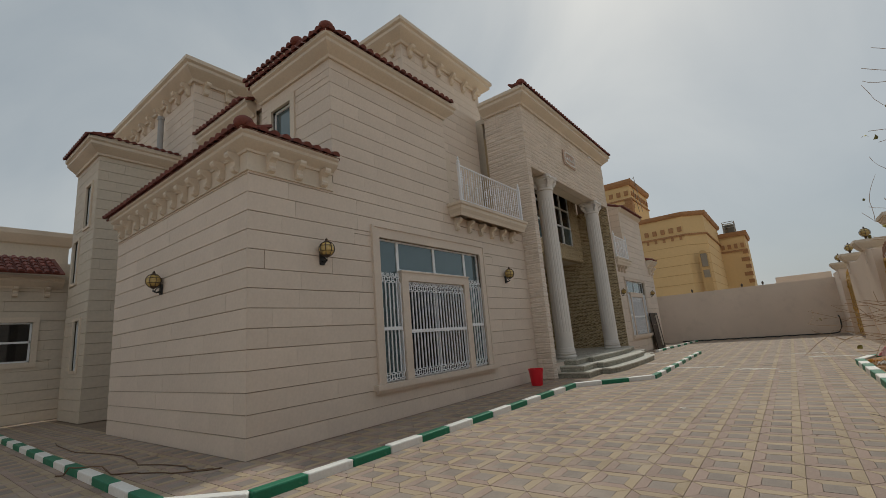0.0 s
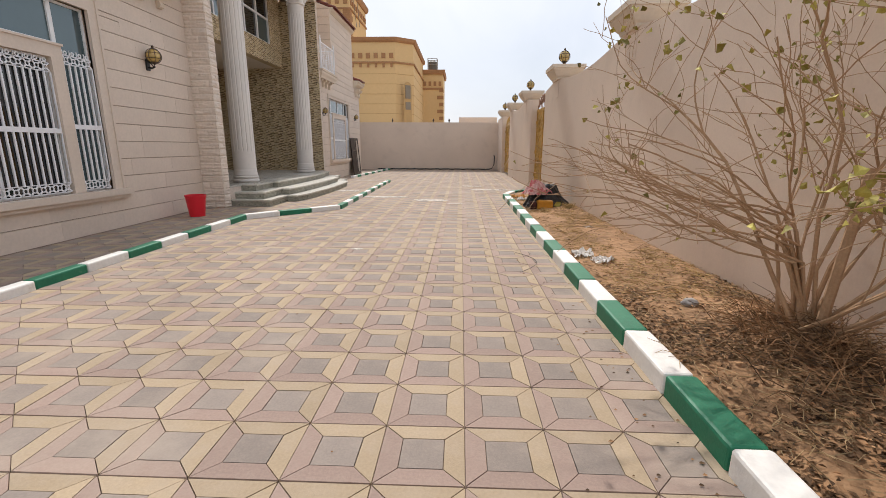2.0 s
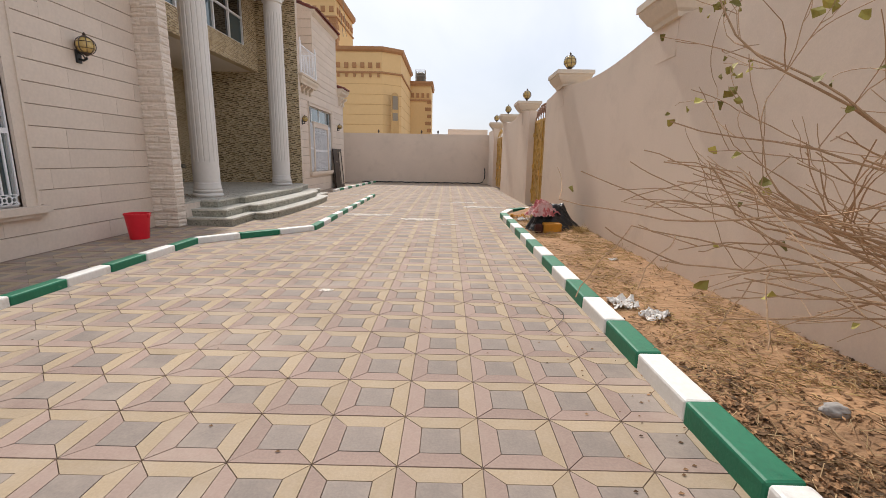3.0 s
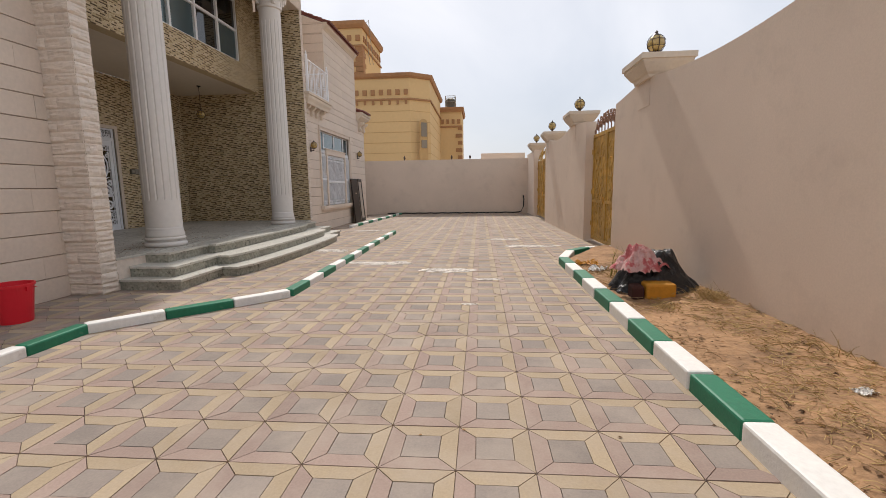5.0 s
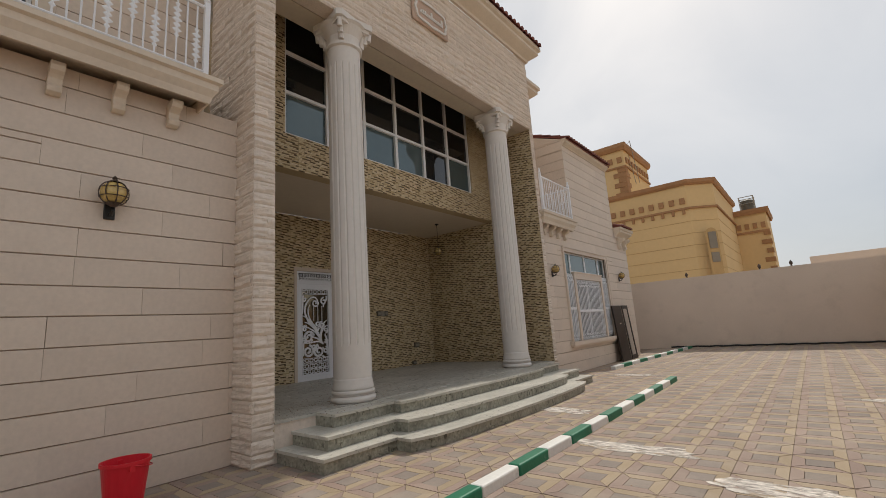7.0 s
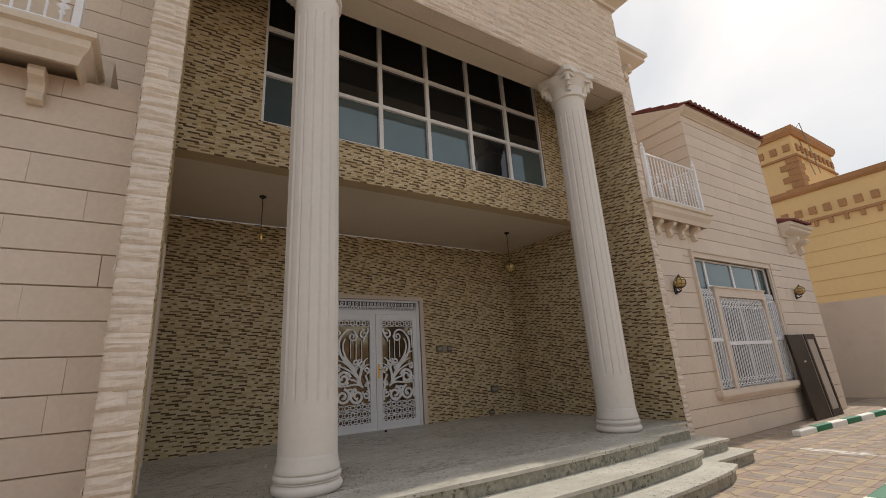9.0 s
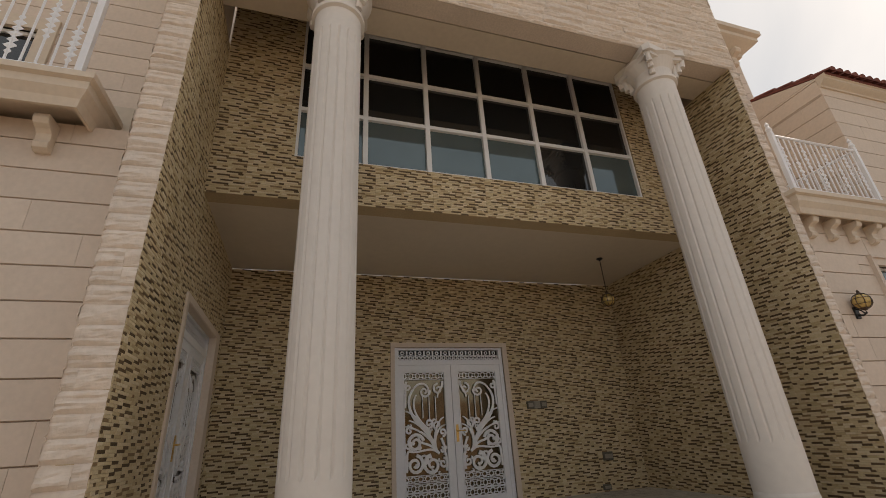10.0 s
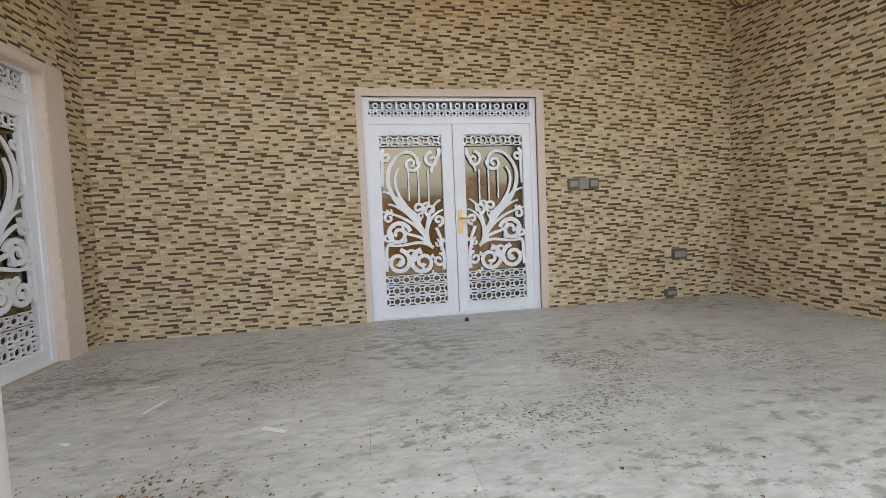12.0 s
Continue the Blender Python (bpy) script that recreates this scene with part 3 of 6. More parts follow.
# second roof storey, further back
clad("wall_top_back_side", "y-", 2.7, (-26.0, -13.75, 5.0, 10.5), [], 13, "cream stone-clad side wall of the rear roof storey")
clad("wall_top_back", "x+", -13.75, (2.7, 7.0, 5.0, 10.5), [], 14, "cream stone-clad wall of the rear roof storey")
cornice([(-26.0, 2.7), (-13.75, 2.7), (-13.75, 7.0)], 10.45, size=1.3)
brackets((-26.0, 2.7, 0), (-13.75, 2.7, 0), 10.5, 0.75, 0)
brackets((-13.75, 2.7, 0), (-13.75, 7.0, 0), 10.5, 0.75, 90)
for rx, ry, rz in ((FX + 0.15, NEAR0 - 0.15, 4.93), (FX + 0.2, U0 - 0.2, 7.50), (-6.72, U0 - 0.1, 7.80), (-9.2, U0 - 0.1, 7.44), (PX + 0.25, P0 - 0.25, 9.34)):
    m = Mesh().lathe([(0.13, -0.08), (0.15, 0.0), (0.13, 0.05), (0.08, 0.09), (0.01, 0.10)], 14)
    ob = m.obj("ridge_cap", M_ROOF, smooth=True)
    ob.location = (rx, ry, rz)
    tagged(ob, "rounded red clay cap at the roof corner", "roof cap", "caps on the roof corners")

# ---- portico ----
HEAD = 6.67
TOP = 8.75
def split_wall(name, side, c, rect, holes, seed, thick, label):
    """A wall of rough split slabs, each with its own broken, ledged face."""
    base = c - 0.02 if side in ("x+", "y+") else c + 0.02
    wall = wall_box(name, side, base, (rect[0] + 0.03, rect[1] - 0.03, rect[2], rect[3]), holes, thick, M_SPLIT_BACK, label)
    fn, flip = on_plane(side, base)
    for n, r in enumerate(cut_rects(courses(rect, COURSE / 2, (0.35, 0.75), seed), holes)):
        nu, nv = max(2, int((r[1] - r[0]) / 0.045)), max(2, int((r[3] - r[2]) / 0.015))
        lean = 0.010 * noise.noise((n * 1.7, 3, seed))
        v, f = [], []
        for k in range(nv + 1):
            for i in range(nu + 1):
                u, z = r[0] + (r[1] - r[0]) * i / nu, r[2] + (r[3] - r[2]) * k / nv
                rim = min(1.0, min(i, nu - i) * 0.6 + 0.55, min(k, nv - k) * 0.5 + 0.15)
                d = 0.012 + lean + 0.020 * noise.noise((u * 4 + n, z * 24, n * 1.3)) + 0.008 * noise.noise((u * 16, z * 50, n))
                v.append(fn(u, z, 0.004 + (0.012 + max(-0.008, d)) * rim))
        for k in range(nv):
            for i in range(nu):
                q = k * (nu + 1) + i
                t = (q, q + 1, q + nu + 2, q + nu + 1)
                f.append(t[::-1] if flip else t)
        link_mesh("split_stone", v, f, M_SPLIT_OB, wall)


split_wall("wall_portico_front", "x+", PX, (P0, P1, 0.0, TOP), [(I0, I1, 0.0, HEAD)], 20, 0.28, "white split-face stone front of the tall portico")
split_wall("wall_portico_side_near", "y-", P0, (UX, PX + 0.004, 0.0, TOP), [], 21, 0.25, "white split-face stone side of the tall portico")
clad("wall_portico_side_far", "y+", P1, (UX, PX, 0.0, TOP), [], 22, "smooth cream stone side of the portico", thick=0.05, height=0.30, lengths=(0.8, 1.3), mat=M_CLAD)
m = Mesh()
m.box(-6.08, PX - 0.32, I0, I1, HEAD, TOP)
tagged(m.obj("portico_beam", M_PLAIN), "smooth cream beam over the columns", "beam", kind="structure")
cornice([(UX, P0), (PX, P0), (PX, P1), (UX, P1)], TOP)
roof_tiles((PX + 0.36, P0 - 0.36, TOP + 0.46), (PX + 0.36, P1 + 0.36, TOP + 0.46), (-1, 0), 0.2, 0.5)
m = Mesh()
m.box(UX - 0.2, -6.08, I0, I1, 8.2, 8.4)
m.box(BX, UX, I0, I1, CEIL + 0.003, CEIL + 0.2)
tagged(m.obj("ceiling", M_CEIL), "cream painted ceiling of the porch", "ceiling", kind="structure")


STRIP = 0.0245      # height of one mosaic row


def mosaic_sheet(rows, width, seed):
    """The layout of one factory sheet: rows of strips (from, to, row, dark), with the dark ones spread evenly."""
    rnd = random.Random(seed)
    out = []
    gap = width / 2
    for r in range(rows):
        u = 0.0
        for start in sorted((r * 0.618 * gap + k * gap + rnd.uniform(-0.02, 0.02)) % width for k in range(2)):
            stop = min(start + rnd.choice((0.06, 0.11, 0.14, 0.18)), width)
            while start - u > 0.02:
                l = rnd.uniform(0.06, 0.17)
                l = start - u if start - u - l < 0.03 else l
                out.append((u, u + l, r, False))
                u += l
            if stop - u > 0.02:
                out.append((u, stop, r, True))
                u = stop
        while width - u > 0.012:
            l = min(rnd.uniform(0.06, 0.17), width - u)
            out.append((u, u + l, r, False))
            u += l
    return out


SHEET_ROWS, SHEET_WIDE = 26, 0.80
SHEET = mosaic_sheet(SHEET_ROWS, SHEET_WIDE, 77)


def mosaic(name, side, c, rect, holes, seed, label, thick=0.25, near=None):
    """A wall faced with sheets of stone strips, each tier of sheets shifted against the one below."""
    wall = wall_box(name, side, c, rect, holes, thick, M_MOSAIC_JOINT, label)
    rnd = random.Random(seed)
    for dark in (False, True):
        rects = []
        tier, v = 0, rect[2]
        while v < rect[3]:
            u = rect[0] - SHEET_WIDE * ((tier * 0.37 + seed * 0.19) % 1.0)
            while u < rect[1]:
                for a, b, r, d in SHEET:
                    q = (max(u + a, rect[0]), min(u + b, rect[1]), v + r * STRIP, min(v + (r + 1) * STRIP, rect[3]))
                    if d == dark and q[1] - q[0] > 0.01 and q[3] - q[2] > 0.008:
                        rects.append(q)
                u += SHEET_WIDE
            tier += 1
            v += SHEET_ROWS * STRIP
        set_pieces(wall, side, c, cut_rects(rects, holes), lambda r: near and near[0] < r[0] < near[1] and near[2] < r[2] < near[3],
                   lambda: rnd.uniform(0.002, 0.004) if dark else rnd.uniform(0.004, 0.009), 0.0015, 0.0004, None, M_MOSAIC[dark], M_MOSAIC_OB[dark], "mosaic_strip")
    return wall


D1 = (12.38, 14.42, FLOOR, 3.02)
D2 = (-8.74, -6.90, FLOOR, 3.05)
mosaic("wall_porch_back", "x+", BX, (I0, I1, FLOOR, CEIL), [D1], 31, "beige and brown strip-mosaic back wall of the porch", near=(11.5, 12.3, 1.2, 2.15))
mosaic("wall_porch_near", "y+", I0, (BX, PX - 0.013, 0.3, HEAD), [D2], 32, "beige and brown strip-mosaic side wall of the porch", 0.2, near=(-9.6, -8.99, 1.0, 2.2))
mosaic("wall_porch_far", "y-", I1, (BX, PX - 0.013, 0.3, HEAD), [], 33, "beige and brown strip-mosaic side wall of the porch", 0.1, near=(-8.0, -7.2, 1.2, 2.15))
UW = (10.59, 16.12, 5.0, 7.5)
mosaic("wall_porch_upper", "x+", UX, (I0, I1, CEIL, 8.2), [UW], 34, "beige and brown strip-mosaic wall round the tall window", near=(12.0, 12.9, 4.1, 4.9))


# ---- steps ----
def step_outline(wing, arc0, bulge, y0, yc, back=PX - 0.10):
    """Plan of one step: straight wings and a bowed middle, symmetric about the middle of the portico."""
    mid = (I0 + I1) / 2
    pts = [(back, y0), (wing, y0), (wing, yc), (arc0, yc)]
    for i in range(1, 16):
        t = i / 16
        y = yc + (2 * mid - 2 * yc) * t
        pts.append((arc0 + (bulge - arc0) * math.sin(math.pi * t) ** 0.45, y))
    pts += [(arc0, 2 * mid - yc), (wing, 2 * mid - yc), (wing, 2 * mid - y0), (back, 2 * mid - y0)]
    return pts


steps = thing("porch_steps", "grey-green marble steps with bowed treads up to the porch", "steps", kind="structure")
STEP = ((0.16, -4.40, -4.15, -3.93, 9.64, 10.70), (0.32, -4.62, -4.42, -4.27, 9.85, 10.93), (0.48, -4.96, -4.82, -4.73, 10.20, 11.21))
Mesh().box(BX, PX - 0.30, I0, I1, 0.0, 0.445).box(PX - 0.30, PX - 0.02, I0, I1, 0.0, 0.445).obj("plinth", M_SPLIT, steps, "rough split stone face under the porch floor")
Mesh().box(BX, PX - 0.30, I0, I1, 0.445, 0.478).box(PX - 0.30, PX - 0.0, I0, I1, 0.445, 0.478).obj("floor_bed", M_MARBLE, steps)
for k, (z, wing, arc0, bulge, y0, yc) in enumerate(STEP):
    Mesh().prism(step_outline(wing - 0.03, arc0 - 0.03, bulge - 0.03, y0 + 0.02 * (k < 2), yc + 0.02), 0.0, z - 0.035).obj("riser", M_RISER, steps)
    Mesh().prism(step_outline(wing, arc0, bulge, y0, yc), z - 0.035, z).obj("tread", M_MARBLE, steps)

def porch_slabs():
    """Marble floor slabs with fine open joints."""
    x = BX + 0.01
    for i in range(7):
        w = 0.60 if i < 6 else PX - x
        y = I0 - (0.45 if i % 2 else 0.0)
        while y < I1:
            a, b = max(y, I0), min(y + 0.9, I1)
            if b - a > 0.05:
                m = Mesh()
                piece(m, "z+", FLOOR - 0.001, (x, x + w, a, b), 0.006, 0.0008, gap=0.0003)
                m.obj("floor_slab", M_MARBLE_SLAB, steps)
            y += 0.9
        x += w


M_MARBLE_SLAB = material("grey_green_marble_slab", (0.50, 0.472, 0.42), 0.42, (30, 0.16), (2.0, 0.12), (30, 0.10, 0.003), vary=0.06,
                         dirt=((0.24, 0.215, 0.165), 10.0, 0.48, 0.70, 0.6), stretch=(1.0, 0.45, 1.0))
specked(M_MARBLE_SLAB, (0.13, 0.118, 0.09), 13.0, 0.575, 0.68, 0.62, (1.0, 0.55, 1.0), 0.55)
specked(M_MARBLE_SLAB, (0.085, 0.065, 0.04), 48.0, 0.63, 0.68, 0.8, (1.0, 0.7, 1.0), 0.55)
porch_slabs()


# ---- columns ----
def column(y):
    col = thing("column", "white fluted stone column with a moulded base and capital", "column", (-5.62, y, FLOOR), "columns of the portico")
    H = HEAD - FLOOR
    arc = lambda r, z, h, n=9: [(r + h * math.cos(math.pi * (k / n - 0.5)), z + h * math.sin(math.pi * (k / n - 0.5))) for k in range(n + 1)]
    base_line = [(0.30, 0.0)] + arc(0.285, 0.05, 0.048) + [(0.306, 0.103), (0.314, 0.112)] + arc(0.290, 0.146, 0.030) + [(0.304, 0.182), (0.306, 0.20), (0.303, 0.22), (0.297, 0.245), (0.291, 0.275), (0.286, 0.31), (0.284, 0.34)]
    Mesh().lathe(base_line, 64).obj("base", M_COLUMN, col, smooth=True)
    Mesh().lathe([(0.284, 0.34), (0.284, 0.80), (0.284, 0.84), (0.281, 1.9), (0.277, 3.2), (0.272, H - 0.85), (0.272, H - 0.8), (0.272, H - 0.52)], 96,
                 flute=lambda i, r, z: 0.95 if i % 6 == 0 and 0.82 < z < H - 0.82 else 1.0).obj("shaft", M_COLUMN, col)
    Mesh().lathe([(0.27, H - 0.52), (0.31, H - 0.50), (0.31, H - 0.45), (0.27, H - 0.43), (0.28, H - 0.30), (0.36, H - 0.14), (0.40, H - 0.10)], 40).obj("neck", M_COLUMN, col)
    sq = []
    for k in range(4):
        a = math.pi / 4 + k * math.pi / 2
        for t in (-0.10, 0.0, 0.10):
            sq.append((0.50 * math.cos(a + t), 0.50 * math.sin(a + t)))
        sq.append((0.335 * math.cos(a + math.pi / 4), 0.335 * math.sin(a + math.pi / 4)))
    m = Mesh().prism(sq, H - 0.11, H - 0.004)
    m.prism([(x * 0.9, y * 0.9) for x, y in sq], H - 0.17, H - 0.11)
    m.obj("abacus", M_COLUMN, col)
    for k in range(4):
        a = math.pi / 4 + k * math.pi / 2
        m = Mesh()
        for s in (0.30, 0.36, 0.42):
            m.tube([(s * math.cos(a), s * math.sin(a), H - 0.42 + (s - 0.3) * 1.2), ((s + 0.03) * math.cos(a), (s + 0.03) * math.sin(a), H - 0.15)], 0.045, 0.03, 8)
        m.obj("volute", M_COLUMN, col)
    return col


column(11.02)
column(15.72)


# ---- kerbs ----
def kerb(path, first, name_label, height, width, unit=0.645, kerbs="kerb stones along the drive"):
    """Painted kerb stones along a line, white and green by turns."""
    rnd = random.Random(len(path) * 7 + first)
    k = first
    for p, q in zip(path, path[1:]):
        a, b = Vector((*p, 0)), Vector((*q, 0))
        n = max(1, round((b - a).length / unit))
        ang = math.degrees(math.atan2((b - a).y, (b - a).x))
        l = (b - a).length / n
        for i in range(n):
            c = a + (b - a) * ((i + 0.5) / n)
            m = Mesh().box(-l / 2 + 0.003, l / 2 - 0.003, -width / 2, width / 2, -0.05, height)
            ob = m.obj("kerb_stone", M_KERBW if k % 2 else M_KERBG, bevel=0.018)
            ob.matrix_world = pose(c.x + rnd.uniform(-0.006, 0.006), c.y, rnd.uniform(-0.006, 0.004), rnd.uniform(-1, 1), rnd.uniform(-0.4, 0.4), ang + rnd.uniform(-0.4, 0.4))
            tagged(ob, ("white" if k % 2 else "green") + "-painted concrete kerb stone " + name_label, "kerb stone", kerbs)
            k += 1


RK = 1.375
kerb([(RK + 0.09, -5.4), (RK + 0.09, 11.9), (1.75, 12.75), (2.2, 13.25), (2.85, 13.4)], 0, "beside the planting bed", 0.13, 0.18)
kerb([(-18.0, -0.95), (-4.9, -1.05), (-4.17, -0.5), (-4.15, 7.78), (-2.66, 9.34), (-2.80, 17.5)], 1, "along the paved drive", 0.10, 0.14)
kerb([(-4.85, 19.6), (-4.4, 27.6)], 1, "along the paved drive", 0.10, 0.14)

# ---- boundary walls ----
WALLX = lambda y: 2.80 - 0.011 * y
G1 = (13.1, 15.45)
G2 = (21.9, 25.4)


def boundary_wall():
    """The wall beside the drive: it sags between its pillars and is open at the gates."""
    pillars = [-3.7, 1.45, 6.6, 11.62, 16.95, 21.45, 25.8]
    def top(y):
        for a, b in zip(pillars, pillars[1:]):
            if a <= y <= b:
                t = (y - a) / (b - a)
                return 3.18 - 0.20 * math.sin(math.pi * t)
        return 3.1
    wall = thing("boundary_wall", "beige rendered boundary wall with a sagging top", "wall", kind="structure")
    for y0, y1 in ((-14, G1[0]), (G1[1], G2[0]), (G2[1], 28.2)):
        n = max(2, int((y1 - y0) / 0.25))
        v, f = [], []
        for i in range(n + 1):
            y = y0 + (y1 - y0) * i / n
            x = WALLX(y)
            v += [(x, y, -0.1), (x, y, top(y)), (x + 0.25, y, top(y)), (x + 0.25, y, -0.1)]
        for i in range(n):
            for k in range(4):
                l = (k + 1) % 4
                f.append((i * 4 + k, i * 4 + l, i * 4 + 4 + l, i * 4 + 4 + k))
        f += [(3, 2, 1, 0), (n * 4, n * 4 + 1, n * 4 + 2, n * 4 + 3)]
        Mesh().add(v, f).obj("wall_run", M_WALL, wall)
    for y in pillars:
        x = WALLX(y)
        Mesh().box(x - 0.006, x + 0.42, y - 0.27, y + 0.27, 2.7, 3.22).obj("pillar", M_WALL, wall)
        sq = [(x - 0.03, y - 0.31), (x + 0.42, y - 0.31), (x + 0.42, y + 0.31), (x - 0.03, y + 0.31)]
        m = Mesh().sweep(sq, [(0, 3.12), (0.02, 3.12), (0.035, 3.17), (0.07, 3.20), (0.155, 3.33), (0.165, 3.37), (0.19, 3.375), (0.19, 3.46), (-0.2, 3.46), (-0.2, 3.12)], True)
        m.box(x, x + 0.33, y - 0.2, y + 0.2, 3.40, 3.462)
        m.obj("pillar_cap", M_TRIM, wall)
    return pillars


PILLARS = boundary_wall()
m = Mesh().box(-14, 2.6, 27.96, 28.2, -0.1, 2.93)
tagged(m.obj("wall_end", M_WALL), "plain beige rendered wall closing the drive", "wall", kind="structure")
m = Mesh().box(0.0, 2.6, 30.5, 30.7, -0.1, 3.4)
tagged(m.obj("wall_beyond", M_WALL), "plain beige wall beyond the end of the drive", "wall", kind="structure")
m = Mesh().box(-34, 3.0, -14.2, -14, -0.1, 3.0).box(-34.2, -34, -14, 28.2, -0.1, 3.0)
tagged(m.obj("wall_behind", M_WALL), "plain beige rendered wall behind the drive", "wall", kind="structure")

# ---- planting bed ----
def soil_height(x, y):
    mound = 0.10 * math.exp(-((x - 2.35) ** 2 / 0.25 + (y - 1.9) ** 2 / 0.5))
    return 0.085 + mound + 0.06 * max(0.0, x - 1.6) + 0.03 * noise.noise((x * 1.3, y * 1.3, 0)) + 0.015 * noise.noise((x * 6, y * 6, 3))


def soil_bed():
    rnd = random.Random(5)
    nx, ny = 14, 150
    v, f = [], []
    for j in range(ny + 1):
        y = -6 + 19.3 * j / ny
        x0 = RK + 0.16 + max(0.0, y - 11.9) * 0.62
        for i in range(nx + 1):
            x = x0 + (WALLX(y) + 0.02 - x0) * i / nx
            v.append((x, y, soil_height(x, y)))
    for j in range(ny):
        for i in range(nx):
            a = j * (nx + 1) + i
            f.append((a, a + 1, a + nx + 2, a + nx + 1))
    ob = link_mesh("soil", v, f, M_SOIL, smooth=True)
    return tagged(ob, "dry sandy soil of the planting bed with dead leaves", "soil", kind="structure")


soil_bed()



# ---- windows ----
def ring(m, fn, cu, cv, r, w, d0, d1, seg=12):
    """A flat ring standing on a face."""
    v, f = [], []
    for rr, d in ((r - w, d0), (r - w, d1), (r, d1), (r, d0)):
        for i in range(seg):
            t = 2 * math.pi * i / seg
            v.append(fn(cu + rr * math.cos(t), cv + rr * math.sin(t), d))
    for k in range(4):
        l = (k + 1) % 4
        for i in range(seg):
            j = (i + 1) % seg
            f.append((k * seg + i, k * seg + j, l * seg + j, l * seg + i))
    m.add(v, f)


def bar(m, fn, u0, u1, v0, v1, d0, d1):
    q = [fn(u, v, d) for d in (d0, d1) for v in (v0, v1) for u in (u0, u1)]
    m.add(q, [(0, 2, 3, 1), (4, 5, 7, 6), (0, 1, 5, 4), (2, 6, 7, 3), (0, 4, 6, 2), (1, 3, 7, 5)])


def ribbon(m, fn, pts, w0, w1, d0, d1):
    """A flat scroll of metal along points (u, v) on a face."""
    n = len(pts)
    v, f = [], []
    for k in range(n):
        a, b = pts[max(0, k - 1)], pts[min(n - 1, k + 1)]
        du, dv = b[0] - a[0], b[1] - a[1]
        l = math.hypot(du, dv) or 1.0
        w = (w0 + (w1 - w0) * k / (n - 1)) / 2
        nu, nv = -dv / l * w, du / l * w
        u, y = pts[k]
        v += [fn(u + nu, y + nv, d0), fn(u - nu, y - nv, d0), fn(u - nu, y - nv, d1), fn(u + nu, y + nv, d1)]
    for k in range(n - 1):
        for i in range(4):
            j = (i + 1) % 4
            f.append((k * 4 + i, k * 4 + j, k * 4 + 4 + j, k * 4 + 4 + i))
    f += [(3, 2, 1, 0), (n * 4 - 4, n * 4 - 3, n * 4 - 2, n * 4 - 1)]
    m.add(v, f)


def lattice(m, fn, u0, u1, v0, v1, d0, d1, step):
    """A band of rings and crosses between two rails."""
    bar(m, fn, u0, u1, v0, v0 + 0.012, d0, d1)
    bar(m, fn, u0, u1, v1 - 0.012, v1, d0, d1)
    n = max(1, round((u1 - u0) / step))
    s = (u1 - u0) / n
    cv, h = (v0 + v1) / 2, (v1 - v0) / 2 - 0.01
    for i in range(n):
        cu = u0 + (i + 0.5) * s
        ring(m, fn, cu, cv, min(h, s / 2) * 0.62, 0.012, d0, d1, 10)
        for sx in (-1, 1):
            for sy in (-1, 1):
                ribbon(m, fn, [(cu + sx * s * 0.2, cv + sy * h * 0.42), (cu + sx * s * 0.5, cv + sy * h)], 0.018, 0.026, d0, d1)


def grille(parent, side, c, u0, u1, v0, v1, crest=True):
    fn, _ = on_plane(side, c)
    m = Mesh()
    top = v1 - 0.20
    lattice(m, fn, u0, u1, top, v1 - 0.06, 0.0, 0.014, 0.13)
    lattice(m, fn, u0, u1, v0, v0 + 0.15, 0.0, 0.014, 0.13)
    m.obj("grille_band", M_WHITE, parent)
    n = max(2, round((u1 - u0) / 0.105))
    for i in range(n + 1):
        u = u0 + (u1 - u0) * i / n
        b = Mesh()
        bar(b, fn, u - 0.012, u + 0.012, v0 + 0.14, top + 0.01, -0.004, 0.018)
        b.obj("grille_bar", M_WHITE, parent)
    b = Mesh()
    mid = v0 + (v1 - v0) * 0.47
    bar(b, fn, u0, u1, mid - 0.035, mid + 0.035, -0.006, 0.022)
    b.obj("grille_rail", M_WHITE, parent)
    if crest:
        m = Mesh()
        n = max(2, round((u1 - u0) / 0.13))
        for i in range(n):
            u = u0 + (u1 - u0) * (i + 0.5) / n
            ring(m, fn, u, v1 - 0.03, 0.032, 0.014, 0.0, 0.014, 8)
            ribbon(m, fn, [(u - 0.055, v1 - 0.06), (u - 0.05, v1 - 0.03), (u - 0.055, v1 + 0.012)], 0.014, 0.006, 0, 0.014)
        m.obj("grille_crest", M_WHITE, parent)


